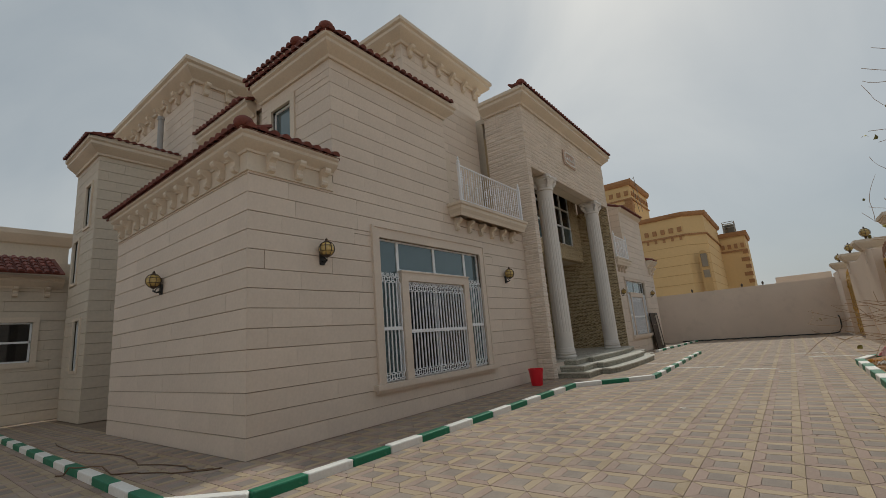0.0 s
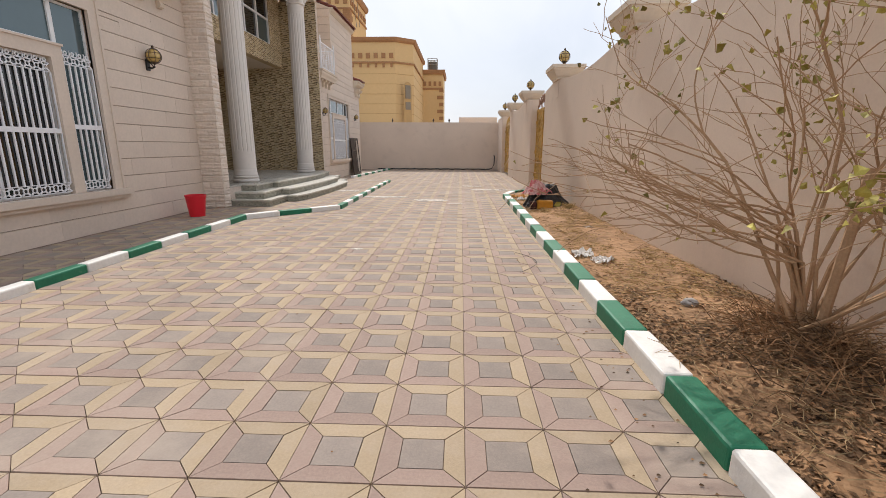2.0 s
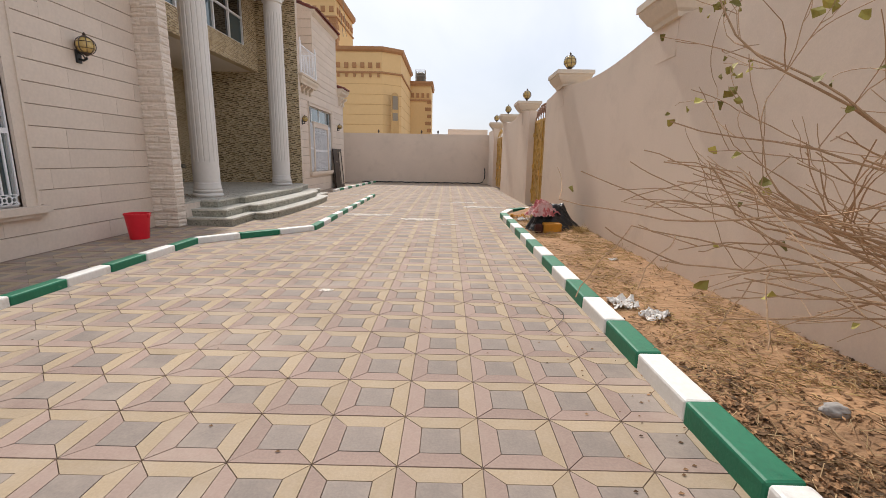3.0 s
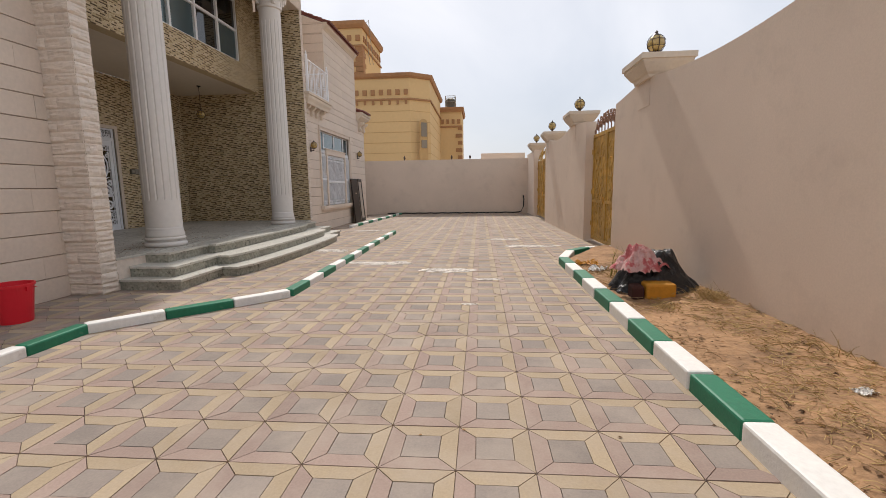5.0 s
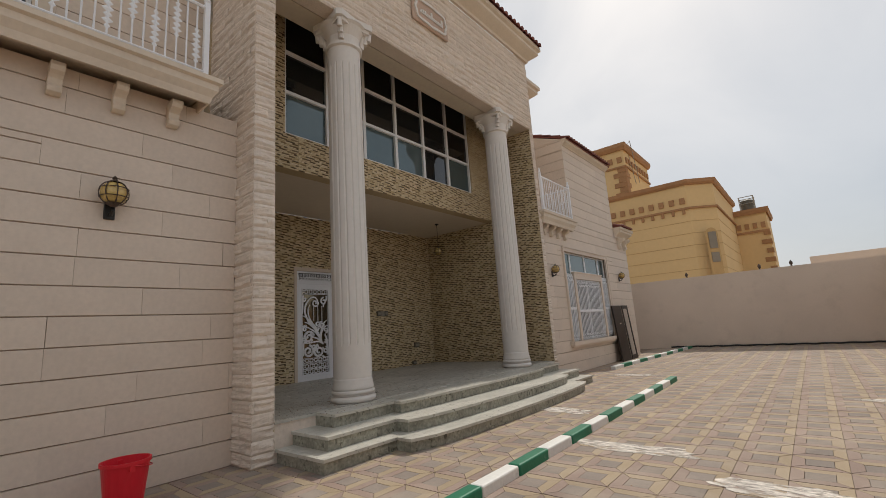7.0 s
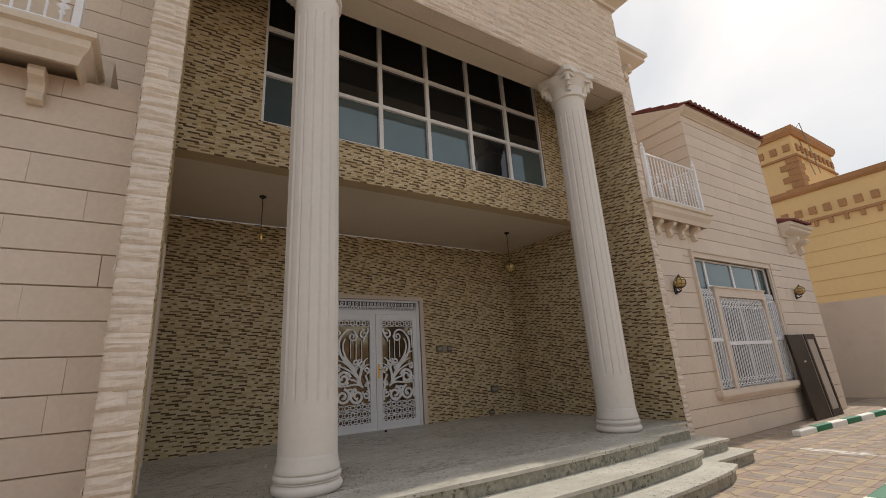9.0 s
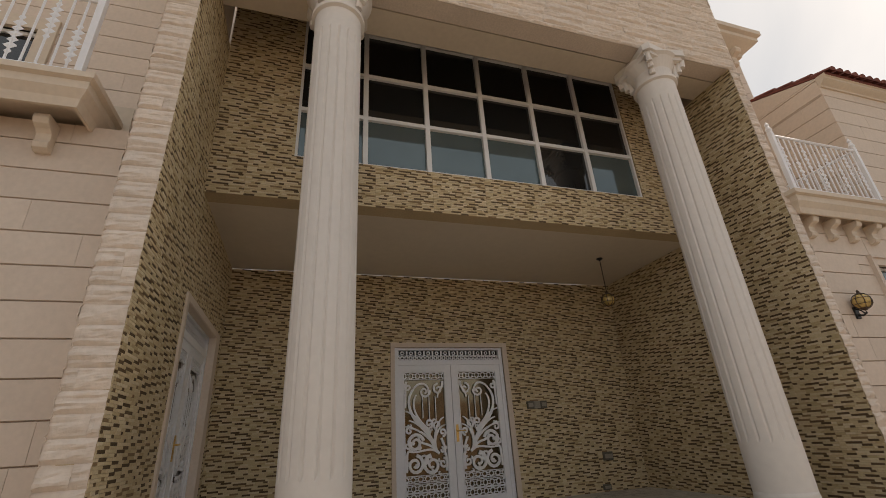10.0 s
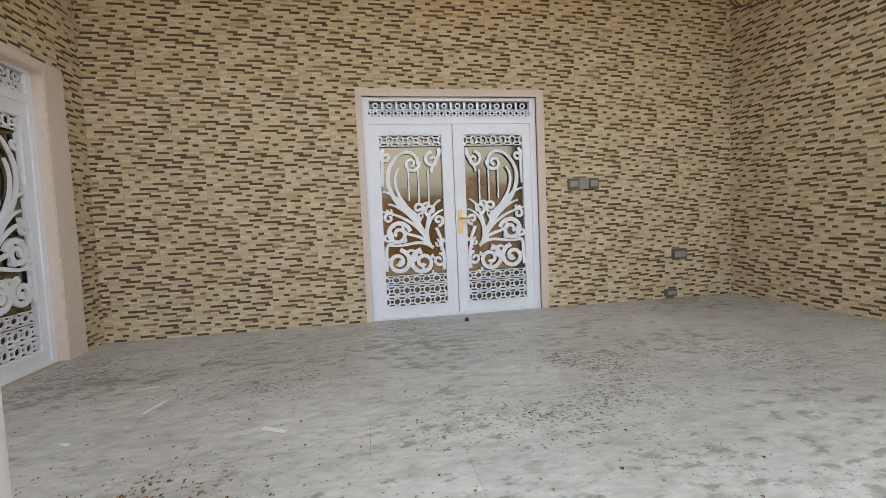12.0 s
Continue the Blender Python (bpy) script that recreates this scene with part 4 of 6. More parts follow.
def big_window(name, c, rect, label, s=0.20, j=0.20):
    """A grilled window with side lights, transom panes, a stone surround and a sill."""
    u0, u1, v0, v1 = rect
    win = thing(name, label, "window", (0, 0, 0), kind="structure")
    fn, _ = on_plane("x+", c)
    m = Mesh()
    bar(m, fn, u0 - s, u0, v0, v1 + s, -0.05, 0.035)
    bar(m, fn, u1, u1 + s, v0, v1 + s, -0.05, 0.035)
    bar(m, fn, u0, u1, v1, v1 + s, -0.05, 0.035)
    m.obj("surround", M_CLAD_OB, win)
    m = Mesh()
    bar(m, fn, u0 - s, u0 - s + 0.04, v0, v1 + s, 0.035, 0.055)
    bar(m, fn, u1 + s - 0.04, u1 + s, v0, v1 + s, 0.035, 0.055)
    bar(m, fn, u0 - s, u1 + s, v1 + s, v1 + s + 0.04, -0.02, 0.06)
    m.obj("surround_edge", M_CLAD_OB, win)
    m = Mesh()
    bar(m, fn, u0 - s - 0.1, u1 + s + 0.1, v0 - 0.10, v0 - 0.001, -0.05, 0.13)
    bar(m, fn, u0 - s - 0.06, u1 + s + 0.06, v0 - 0.16, v0 - 0.10, -0.03, 0.08)
    m.obj("window_sill", M_CLAD_OB, win)
    w = u1 - u0
    a, b = u0 + 0.165 * w, u1 - 0.165 * w
    th = v0 + 0.76 * (v1 - v0)
    m = Mesh()
    bar(m, fn, a, a + j, v0, th + 0.02, -0.14, 0.02)
    bar(m, fn, b - j, b, v0, th + 0.02, -0.14, 0.02)
    bar(m, fn, a + j, b - j, th - 0.16, th + 0.02, -0.14, 0.02)
    m.obj("inner_surround", M_CLAD_OB, win)
    m = Mesh()
    bar(m, fn, a - 0.02, b + 0.02, th + 0.02, th + 0.05, -0.14, 0.04)
    m.obj("inner_head", M_CLAD_OB, win)
    mid = (a + b) / 2
    panes = [(u0, a, v0, v1), (a, mid, th + 0.05, v1), (mid, b, th + 0.05, v1), (b, u1, v0, v1), (a + j, mid, v0, th - 0.16), (mid, b - j, v0, th - 0.16)]
    for k, (p, q, e, g) in enumerate(panes):
        m = Mesh()
        f = 0.035
        for r in ((p, p + f, e, g), (q - f, q, e, g), (p + f, q - f, e, e + f), (p + f, q - f, g - f, g)):
            bar(m, fn, *r, -0.13, -0.07)
        fr = m.obj("window_frame", M_ALU, win)
        m = Mesh()
        bar(m, fn, p + f, q - f, e + f, g - f, -0.105, -0.095)
        m.obj("pane", M_GLASS if k < 4 else M_DARKGLASS, fr)
    gt = th - 0.18
    grille(win, "x+", c - 0.03, u0 + 0.04, a - 0.03, v0 + 0.03, th - 0.02)
    grille(win, "x+", c - 0.03, a + j + 0.02, b - j - 0.02, v0 + 0.03, gt)
    grille(win, "x+", c - 0.03, b + 0.03, u1 - 0.04, v0 + 0.03, th - 0.02)
    return win


big_window("window_1", FX, W1, "large white-grilled window with transom panes and a stone surround")
big_window("window_2", FX2, W2, "large white-grilled window with transom panes and a stone surround", 0.11, 0.12)


def curtain_wall():
    """The tall upper window: six columns and three rows of dark panes, the bottom row paler as if reflecting sky."""
    win = thing("window_3", "tall dark-glazed window in a white grid over the porch", "window", kind="structure")
    fn, _ = on_plane("x+", UX)
    us = [UW[0] + (UW[1] - UW[0]) * i / 6 for i in range(7)]
    vs = [5.0, 5.82, 6.62, 7.5]
    for u in us:
        m = Mesh()
        bar(m, fn, max(UW[0], u - 0.035), min(UW[1], u + 0.035), 5.0, 7.5, -0.12, -0.02)
        m.obj("mullion", M_ALU, win)
    for v in vs:
        m = Mesh()
        bar(m, fn, UW[0], UW[1], max(5.0, v - 0.03), min(7.5, v + 0.03), -0.115, -0.025)
        m.obj("transom", M_ALU, win)
    rnd = random.Random(3)
    for i in range(6):
        for k in range(3):
            m = Mesh()
            t = rnd.uniform(-0.004, 0.004)
            bar(m, fn, us[i] + 0.03, us[i + 1] - 0.03, vs[k] + 0.03, vs[k + 1] - 0.03, -0.085 + t, -0.075 + t)
            # bottom row but one: paler, part-metallic glass stands in for the sky reflection
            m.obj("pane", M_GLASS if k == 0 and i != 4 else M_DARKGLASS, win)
    return win


curtain_wall()


def small_window(name, side, c, rect, label, panes=1, glass=None, trim=0.12):
    win = thing(name, label, "window", kind="structure")
    fn, _ = on_plane(side, c)
    u0, u1, v0, v1 = rect
    m = Mesh()
    for r in ((u0 - trim, u0, v0 - trim, v1 + trim), (u1, u1 + trim, v0 - trim, v1 + trim), (u0, u1, v1, v1 + trim), (u0, u1, v0 - trim, v0)):
        bar(m, fn, *r, -0.06, 0.04)
    m.obj("surround", M_TRIM, win)
    f = 0.05
    m = Mesh()
    for r in ((u0, u0 + f, v0, v1), (u1 - f, u1, v0, v1), (u0, u1, v0, v0 + f), (u0, u1, v1 - f, v1)):
        bar(m, fn, *r, -0.12, -0.05)
    if panes > 1:
        bar(m, fn, u0, u1, (v0 + v1) / 2 - 0.03, (v0 + v1) / 2 + 0.03, -0.12, -0.05)
    m.obj("window_frame", M_ALU, win)
    m = Mesh()
    bar(m, fn, u0 + 0.01, u1 - 0.01, v0 + 0.01, v1 - 0.01, -0.09, -0.08)
    m.obj("pane", glass or M_GLASS, win)


small_window("window_4", "y-", U0, (-7.85, -7.13, 5.2, 6.66), "narrow upper window with a cream surround", trim=0.15)
small_window("window_5", "x+", -7.1, (6.2, 7.3, 4.7, 6.7), "dark balcony window door with a cream surround", 2, M_DARKGLASS, 0.2)


# ---- ornate doors ----
def spiral(cu, cv, r, a0, turns, sgn=1, n=22):
    return [(cu + r * (1 - 0.82 * k / n) * math.cos(a0 + sgn * turns * 2 * math.pi * k / n),
             cv + r * (1 - 0.82 * k / n) * math.sin(a0 + sgn * turns * 2 * math.pi * k / n)) for k in range(n + 1)]


def bez(p0, p1, p2, p3, n=14):
    out = []
    for k in range(n + 1):
        t = k / n
        s = 1 - t
        out.append(tuple(s ** 3 * p0[i] + 3 * s * s * t * p1[i] + 3 * s * t * t * p2[i] + t ** 3 * p3[i] for i in (0, 1)))
    return out


def leaf_scrolls(m, fn, mir, u, w, v, h):
    """The scrolled panel of one leaf. mir: 1 or -1, the side on which the hinges are."""
    def P(a, b):
        return (u + (a if mir > 0 else 1 - a) * w, v + b * h)

    laid = itertools.count()

    def draw(pts, w0, w1):
        lift = 0.0004 * next(laid)
        ribbon(m, fn, pts, w0 * 1.15, w1 * 1.25, -lift * 0.3, 0.014 + lift)

    def B(a, b, c, d, w0=0.035, w1=0.018):
        draw(bez(P(*a), P(*b), P(*c), P(*d)), w0, w1)

    def S(a, b, r, a0, turns, sgn=1, w0=0.032, w1=0.022):
        a0 = a0 if mir > 0 else math.pi - a0
        draw(spiral(*P(a, b), r * w, a0, turns, sgn * mir), w0, w1)

    # heart above
    B((0.62, 0.42), (0.20, 0.52), (-0.05, 0.75), (0.22, 0.90), 0.05, 0.03)
    B((0.22, 0.90), (0.36, 1.0), (0.62, 0.98), (0.60, 0.86), 0.03, 0.03)
    S(0.50, 0.87, 0.13, 0.3, 1.3, -1)
    B((0.56, 0.46), (0.28, 0.56), (0.12, 0.74), (0.30, 0.84), 0.035, 0.02)
    B((0.06, 0.99), (0.02, 0.92), (0.04, 0.80), (0.02, 0.70), 0.03, 0.02)
    B((0.95, 0.99), (1.0, 0.92), (0.80, 0.86), (0.82, 0.80), 0.04, 0.02)
    S(0.84, 0.90, 0.13, 1.6, 1.2, 1)
    S(0.09, 0.93, 0.09, 2.0, 1.2, 1)
    # upright rods in the heart
    for a, lo in ((0.44, 0.58), (0.60, 0.54), (0.76, 0.52)):
        bar(m, fn, *sorted((P(a, 0)[0] - 0.008, P(a, 0)[0] + 0.008)), v + lo * h, v + 0.82 * h, 0.002, 0.016)
    # fan of leaves
    for a, b, w0 in ((0.02, 0.66, 0.05), (0.10, 0.56, 0.05), (0.0, 0.50, 0.045), (0.95, 0.58, 0.045), (0.98, 0.50, 0.04)):
        B((0.72, 0.24), (0.66, 0.36), (a * 0.5 + 0.3, b - 0.02), (a, b), w0, 0.016)
    S(0.58, 0.52, 0.10, -1.2, 1.2, 1)
    S(0.78, 0.50, 0.10, -1.8, 1.2, -1)
    S(0.90, 0.42, 0.09, -1.6, 1.2, 1)
    S(0.10, 0.45, 0.09, 0.5, 1.2, 1)
    # middle scrolls
    S(0.24, 0.32, 0.20, 0.2, 1.6, 1, 0.045, 0.03)
    S(0.06, 0.30, 0.10, 1.6, 1.1, -1)
    B((0.76, 0.22), (0.50, 0.36), (0.36, 0.26), (0.30, 0.40), 0.035, 0.02)
    B((0.80, 0.20), (0.56, 0.30), (0.40, 0.20), (0.04, 0.24), 0.035, 0.02)
    B((0.86, 0.36), (0.92, 0.28), (0.98, 0.24), (0.92, 0.18), 0.035, 0.02)
    # bottom scrolls
    S(0.22, 0.10, 0.20, 1.4, 1.6, -1, 0.045, 0.03)
    S(0.62, 0.09, 0.21, 1.7, 1.6, 1, 0.045, 0.03)
    S(0.42, 0.15, 0.12, 4.2, 1.3, 1)
    S(0.88, 0.10, 0.11, 1.5, 1.3, -1)
    B((0.02, 0.03), (0.05, 0.20), (0.0, 0.26), (0.16, 0.24), 0.035, 0.02)
    B((0.96, 0.02), (1.0, 0.18), (0.92, 0.24), (0.86, 0.27), 0.035, 0.02)
    # leaf tips between
    rnd = random.Random(21)
    for k in range(16):
        a, b = rnd.random(), rnd.random() * 0.55
        t = rnd.uniform(0, 6.28)
        S(a, b, rnd.uniform(0.03, 0.06), t, 0.8, rnd.choice((-1, 1)), 0.024, 0.012)


def ornate_door(name, side, c, rect, label, flip=False, recess=0.0, wide=0.07):
    """A white steel double door with scrolled grilles, a transom grille and a lever handle."""
    u0, u1, v0, v1 = rect
    door = thing(name, label, "door", kind="structure")
    fn, _ = on_plane(side, c)
    m = Mesh()
    for r in ((u0 - wide, u0, v0, v1 + 0.08), (u1, u1 + 0.09, v0, v1 + 0.08), (u0, u1, v1, v1 + 0.08)):
        bar(m, fn, *r, -0.12, 0.028 + recess)
    if recess:
        for r in ((u0, u0 + 0.008, v0, v1), (u1 - 0.008, u1, v0, v1), (u0, u1, v1 - 0.008, v1)):
            bar(m, fn, *r, -0.02, recess + 0.02)
    m.obj("surround", M_CLAD_OB, door, "plain beige stone surround")
    f = 0.07
    m = Mesh()
    for r in ((u0, u0 + f, v0, v1), (u1 - f, u1, v0, v1), (u0 + f, u1 - f, v1 - 0.04, v1), (u0 + f, u1 - f, v1 - 0.30, v1 - 0.22), (u0 + f, u1 - f, v0, v0 + 0.03)):
        bar(m, fn, *r, -0.12, -0.02)
    m.obj("door_frame", M_WHITE, door)
    m = Mesh()
    a, b = u0 + f, u1 - f
    lattice(m, fn, a, b, v1 - 0.22, v1 - 0.13, -0.06, -0.045, 0.075)
    n = 12
    for i in range(n):
        cu = a + (b - a) * (i + 0.5) / n
        ring(m, fn, cu, v1 - 0.09, 0.035, 0.016, -0.06, -0.045, 8)
        ribbon(m, fn, [(cu - (b - a) / n / 2, v1 - 0.13), (cu - (b - a) / n / 2, v1 - 0.05)], 0.024, 0.03, -0.06, -0.045)
    m.obj("transom_grille", M_WHITE, door)
    m = Mesh()
    bar(m, fn, a, b, v1 - 0.22, v1 - 0.04, -0.10, -0.09)
    m.obj("transom_pane", M_DARKGLASS, door)
    mid = (a + b) / 2
    top = v1 - 0.30
    for k, (p, q, mir) in enumerate(((a, mid - 0.004, 1), (mid + 0.004, b, -1))):
        lf = Mesh()
        s, si = 0.10, 0.13
        pi, qi = p + (s if mir > 0 else si), q - (si if mir > 0 else s)
        for r in ((p, pi, v0 + 0.03, top), (qi, q, v0 + 0.03, top), (pi, qi, v0 + 0.03, v0 + 0.14), (pi, qi, top - 0.12, top)):
            bar(lf, fn, *r, -0.085, -0.035)
        leaf = lf.obj("door_leaf", M_WHITE, door)
        edge = Mesh()
        e = 0.018
        for r in ((pi - e, pi, v0 + 0.14 - e, top - 0.12 + e), (qi, qi + e, v0 + 0.14 - e, top - 0.12 + e), (pi, qi, v0 + 0.14 - e, v0 + 0.14), (pi, qi, top - 0.12, top - 0.12 + e)):
            bar(edge, fn, *r, -0.035, -0.025)
        edge.obj("leaf_moulding", M_WHITE, leaf)
        gfn = lambda u, v, d: fn(u, v, d - 0.058)
        m = Mesh()
        lo, hi = v0 + 0.14, top - 0.12
        lattice(m, gfn, pi, qi, hi - 0.13, hi, 0, 0.018, 0.125)
        lattice(m, gfn, pi, qi, lo, lo + 0.125, 0, 0.018, 0.125)
        lattice(m, gfn, pi, qi, lo + 0.125, lo + 0.25, 0, 0.018, 0.125)
        lattice(m, gfn, pi, qi, lo + 0.26, lo + 0.37, 0, 0.018, 0.125)
        m.obj("lattice_band", M_WHITE, leaf)
        m = Mesh()
        leaf_scrolls(m, gfn, mir, pi, qi - pi, lo + 0.38, hi - 0.14 - lo - 0.38)
        m.obj("scroll_grille", M_WHITE, leaf)
        m = Mesh()
        bar(m, fn, pi, qi, lo, hi, -0.088, -0.080)
        m.obj("pane", M_MIRROR, leaf, "bronze mirror glass")
    h = Mesh()
    hu = mid + 0.055 if not flip else mid - 0.055
    zc = v0 + 1.12
    bar(h, fn, hu - 0.022, hu + 0.022, zc - 0.15, zc + 0.12, -0.034, -0.024)
    h.obj("handle_plate", M_BRASS, door)
    h = Mesh()
    sg = 1 if not flip else -1
    h.tube([fn(hu, zc + 0.02, -0.03), fn(hu, zc + 0.02, 0.02), fn(hu + sg * 0.02, zc + 0.022, 0.03), fn(hu + sg * 0.13, zc + 0.02, 0.03)], 0.011, 0.009, 8)
    h.obj("door_handle", M_BRASS, door)
    return door


ornate_door("door_1", "x+", BX, D1, "closed white steel double door with scrolled grilles and brass handle")
ornate_door("door_2", "y+", I0 - 0.05, D2, "closed white steel double door with scrolled grilles and brass handle", recess=0.05, wide=0.25)


# ---- lamps ----
def globe(parent, r, cz, ribs=8, cx=0.0, cy=0.0):
    Mesh().lathe([(0.02, cz - r * 0.92)] + [(r * 0.93 * math.sin(math.pi * k / 12), cz - r * 0.92 * math.cos(math.pi * k / 12)) for k in range(1, 12)] + [(0.02, cz + r * 0.92)], 20, (cx, cy)).obj("globe", M_AMBER, parent, "amber crackled glass globe", smooth=True)
    for i in range(ribs):
        a = 2 * math.pi * i / ribs
        pts = [(cx + r * math.sin(math.pi * k / 10) * math.cos(a), cy + r * math.sin(math.pi * k / 10) * math.sin(a), cz - r * math.cos(math.pi * k / 10)) for k in range(11)]
        Mesh().tube(pts, 0.006, 0.006, 5).obj("rib", M_BRONZE, parent)
    for dz in (-0.35, 0.35):
        rr = r * math.sqrt(1 - dz * dz) * 1.01
        Mesh().tube([(cx + rr * math.cos(t * math.pi / 10), cy + rr * math.sin(t * math.pi / 10), cz + dz * r) for t in range(21)], 0.005, 0.005, 5).obj("band", M_BRONZE, parent)
    Mesh().lathe([(0.07, cz + r * 0.85), (0.045, cz + r * 0.98), (0.02, cz + r * 1.12), (0.026, cz + r * 1.25), (0.004, cz + r * 1.45)], 14, (cx, cy)).obj("finial", M_BRONZE, parent)


M_AMBER = material("amber_glass", (0.52, 0.36, 0.12), 0.15, (20, 0.3), (6, 0.2), (25, 0.4, 0.01), spec=0.7)


def pillar_lamp(y):
    x = WALLX(y) + 0.16
    lamp = thing("pillar_lamp", "amber glass globe lamp in a dark iron cage on pillar", "lamp", (x, y, 3.46), "lamps on the wall pillars")
    Mesh().lathe([(0.10, 0.0), (0.10, 0.02), (0.04, 0.05), (0.03, 0.08), (0.055, 0.11), (0.08, 0.13)], 16).obj("foot", M_BRONZE, lamp)
    globe(lamp, 0.145, 0.26)


for y in PILLARS[2:]:
    pillar_lamp(y)


def wall_sconce(x, y, z, turn):
    s = thing("wall_sconce", "amber glass globe wall lamp in a dark iron cage", "lamp", (x, y, z), "wall lamps on the house")
    s.rotation_euler = (0, 0, radians(turn))
    Mesh().box(0.0, 0.03, -0.05, 0.05, -0.26, -0.06).obj("back_plate", M_BLACK, s, bevel=0.008)
    Mesh().tube([(0.03, 0, -0.2), (0.09, 0, -0.22), (0.15, 0, -0.19), (0.15, 0, -0.13)], 0.018, 0.016, 8).obj("arm", M_BLACK, s)
    Mesh().tube([(0.03, 0, -0.1), (0.09, 0, -0.14), (0.13, 0, -0.2)], 0.01, 0.01, 6).obj("scroll", M_BLACK, s)
    Mesh().lathe([(0.02, -0.15), (0.05, -0.13), (0.075, -0.11)], 14, (0.15, 0)).obj("cup", M_BRONZE, s)
    globe(s, 0.135, 0.0, 8, 0.15, 0)
    return s


wall_sconce(FX, 7.97, 3.08, 0)
wall_sconce(FX, 1.68, 3.10, 0)
wall_sconce(-9.0, NEAR0, 2.95, -90)
wall_sconce(FX2, 17.85, 2.85, 0).scale = (0.8, 0.8, 0.8)
wall_sconce(FX2, 23.3, 2.95, 0).scale = (0.8, 0.8, 0.8)


def pendant(x, y, lit=True):
    p = thing("pendant_lamp", "small caged globe hanging on a thin rod from the porch ceiling" if lit else "bare thin rod of a missing lamp on the porch ceiling", "lamp", (x, y, CEIL), "hanging porch lamps")
    Mesh().lathe([(0.055, 0.0), (0.055, -0.015), (0.02, -0.035), (0.008, -0.05)][::-1], 16).obj("ceiling_rose", M_BLACK, p)
    Mesh().tube([(0, 0, -0.02), (0, 0, -0.66)], 0.008, 0.008, 6).obj("rod", M_BRONZE, p)
    if lit:
        globe(p, 0.115, -0.78, 8)
    else:
        Mesh().lathe([(0.02, -0.72), (0.025, -0.66), (0.015, -0.62)], 10).obj("socket", M_BRASS, p)


pendant(-7.9, 15.9)
pendant(-7.9, 10.86, False)


# ---- balconies ----
def balcony(y0, y1, x_out, x_in, z, label, returns):
    b = thing("balcony", label, "balcony", kind="structure")
    path = [(x_in, y0), (x_out, y0), (x_out, y1), (x_in, y1)]
    m = Mesh().prism(path, z - 0.14, z)
    m.sweep(path, [(0, z - 0.3), (0.03, z - 0.3), (0.05, z - 0.22), (0.10, z - 0.14), (0.10, z - 0.06), (0.14, z - 0.04), (0.14, z + 0.02), (0, z + 0.02)])
    m.obj("slab", M_TRIM, b)
    zt = z + 1.0
    xo = x_out + 0.03
    lines = [((xo, y0 + 0.04), (xo, y1 - 0.04))]
    posts = []
    if returns:
        lines.append(((x_in + 0.1, y1 - 0.04), (xo, y1 - 0.04)))
    for (ax, ay), (bx, by) in lines:
        L = math.hypot(bx - ax, by - ay)
        for zz, r in ((z + 0.10, 0.016), (zt, 0.024)):
            Mesh().tube([(ax, ay, zz), (bx, by, zz)], r, r, 6).obj("rail", M_WHITE, b)
        n = max(2, round(L / 0.11))
        for i in range(1, n):
            px, py = ax + (bx - ax) * i / n, ay + (by - ay) * i / n
            m = Mesh().tube([(px, py, z + 0.1), (px, py, zt)], 0.011, 0.011, 5)
            if i % 2:
                c = z + 0.52 + (0.14 if i % 4 == 1 else -0.10)
                dx, dy = (bx - ax) / L, (by - ay) / L
                for k in range(7):
                    w = (0.03, 0.055, 0.045, 0.06, 0.045, 0.055, 0.03)[k]
                    q = c + (k - 3) * 0.07
                    m.add([(px - dx * w, py - dy * w, q), (px, py, q - 0.045), (px + dx * w, py + dy * w, q), (px, py, q + 0.045), (px + dy * 0.01, py - dx * 0.01, q)], [(0, 1, 4), (1, 2, 4), (2, 3, 4), (3, 0, 4), (0, 3, 2, 1)])
            m.obj("baluster", M_WHITE, b)
        for px, py in ((ax, ay), (bx, by)):
            if (px, py) in posts:
                continue
            posts.append((px, py))
            Mesh().box(px - 0.03, px + 0.03, py - 0.03, py + 0.03, z, zt + 0.06).lathe([(0.03, zt + 0.06), (0.045, zt + 0.1), (0.03, zt + 0.14), (0.02, zt + 0.16), (0.03, zt + 0.19), (0.002, zt + 0.25)], 10, (px, py)).obj("post", M_WHITE, b)
    return b


balcony(5.60, 8.80, -5.52, -7.05, 4.66, "cream balcony slab with white ornamental iron railing", False)
brackets((FX, 5.5, 0), (FX, 8.8, 0), 4.36, 0.55, 90, 0.75, "cream scrolled bracket under the balcony")
balcony(17.27, 19.15, -5.34, -6.95, 4.36, "cream balcony slab with white ornamental iron railing", True)
brackets((FX2, 17.35, 0), (FX2, 19.1, 0), 4.07, 0.45, 90, 0.7, "cream scrolled bracket under the balcony")


# ---- plaque over the portico ----
plq = thing("plaque", "carved stone plaque with a raised scalloped border and worn writing", "plaque", (PX + 0.012, 13.05, 7.84))
Mesh().box(0, 0.05, -0.55, 0.55, -0.30, 0.30).obj("back", material("pink_carved_stone", (0.50, 0.36, 0.28), 0.8), plq, bevel=0.02)
m = Mesh()
fnp, _ = on_plane("x+", 0.05)
out = []
for k in range(41):
    t = 2 * math.pi * k / 40
    ca, sa = math.cos(t), math.sin(t)
    e = (abs(ca) ** 4 + abs(sa) ** 4) ** -0.25
    out.append((0.47 * ca * e * (1 + 0.04 * math.cos(8 * t)), 0.23 * sa * e * (1 + 0.04 * math.cos(8 * t))))
ribbon(m, fnp, out, 0.05, 0.05, 0, 0.03)
m.obj("border", M_COLUMN, plq)
m = Mesh()
rnd = random.Random(8)
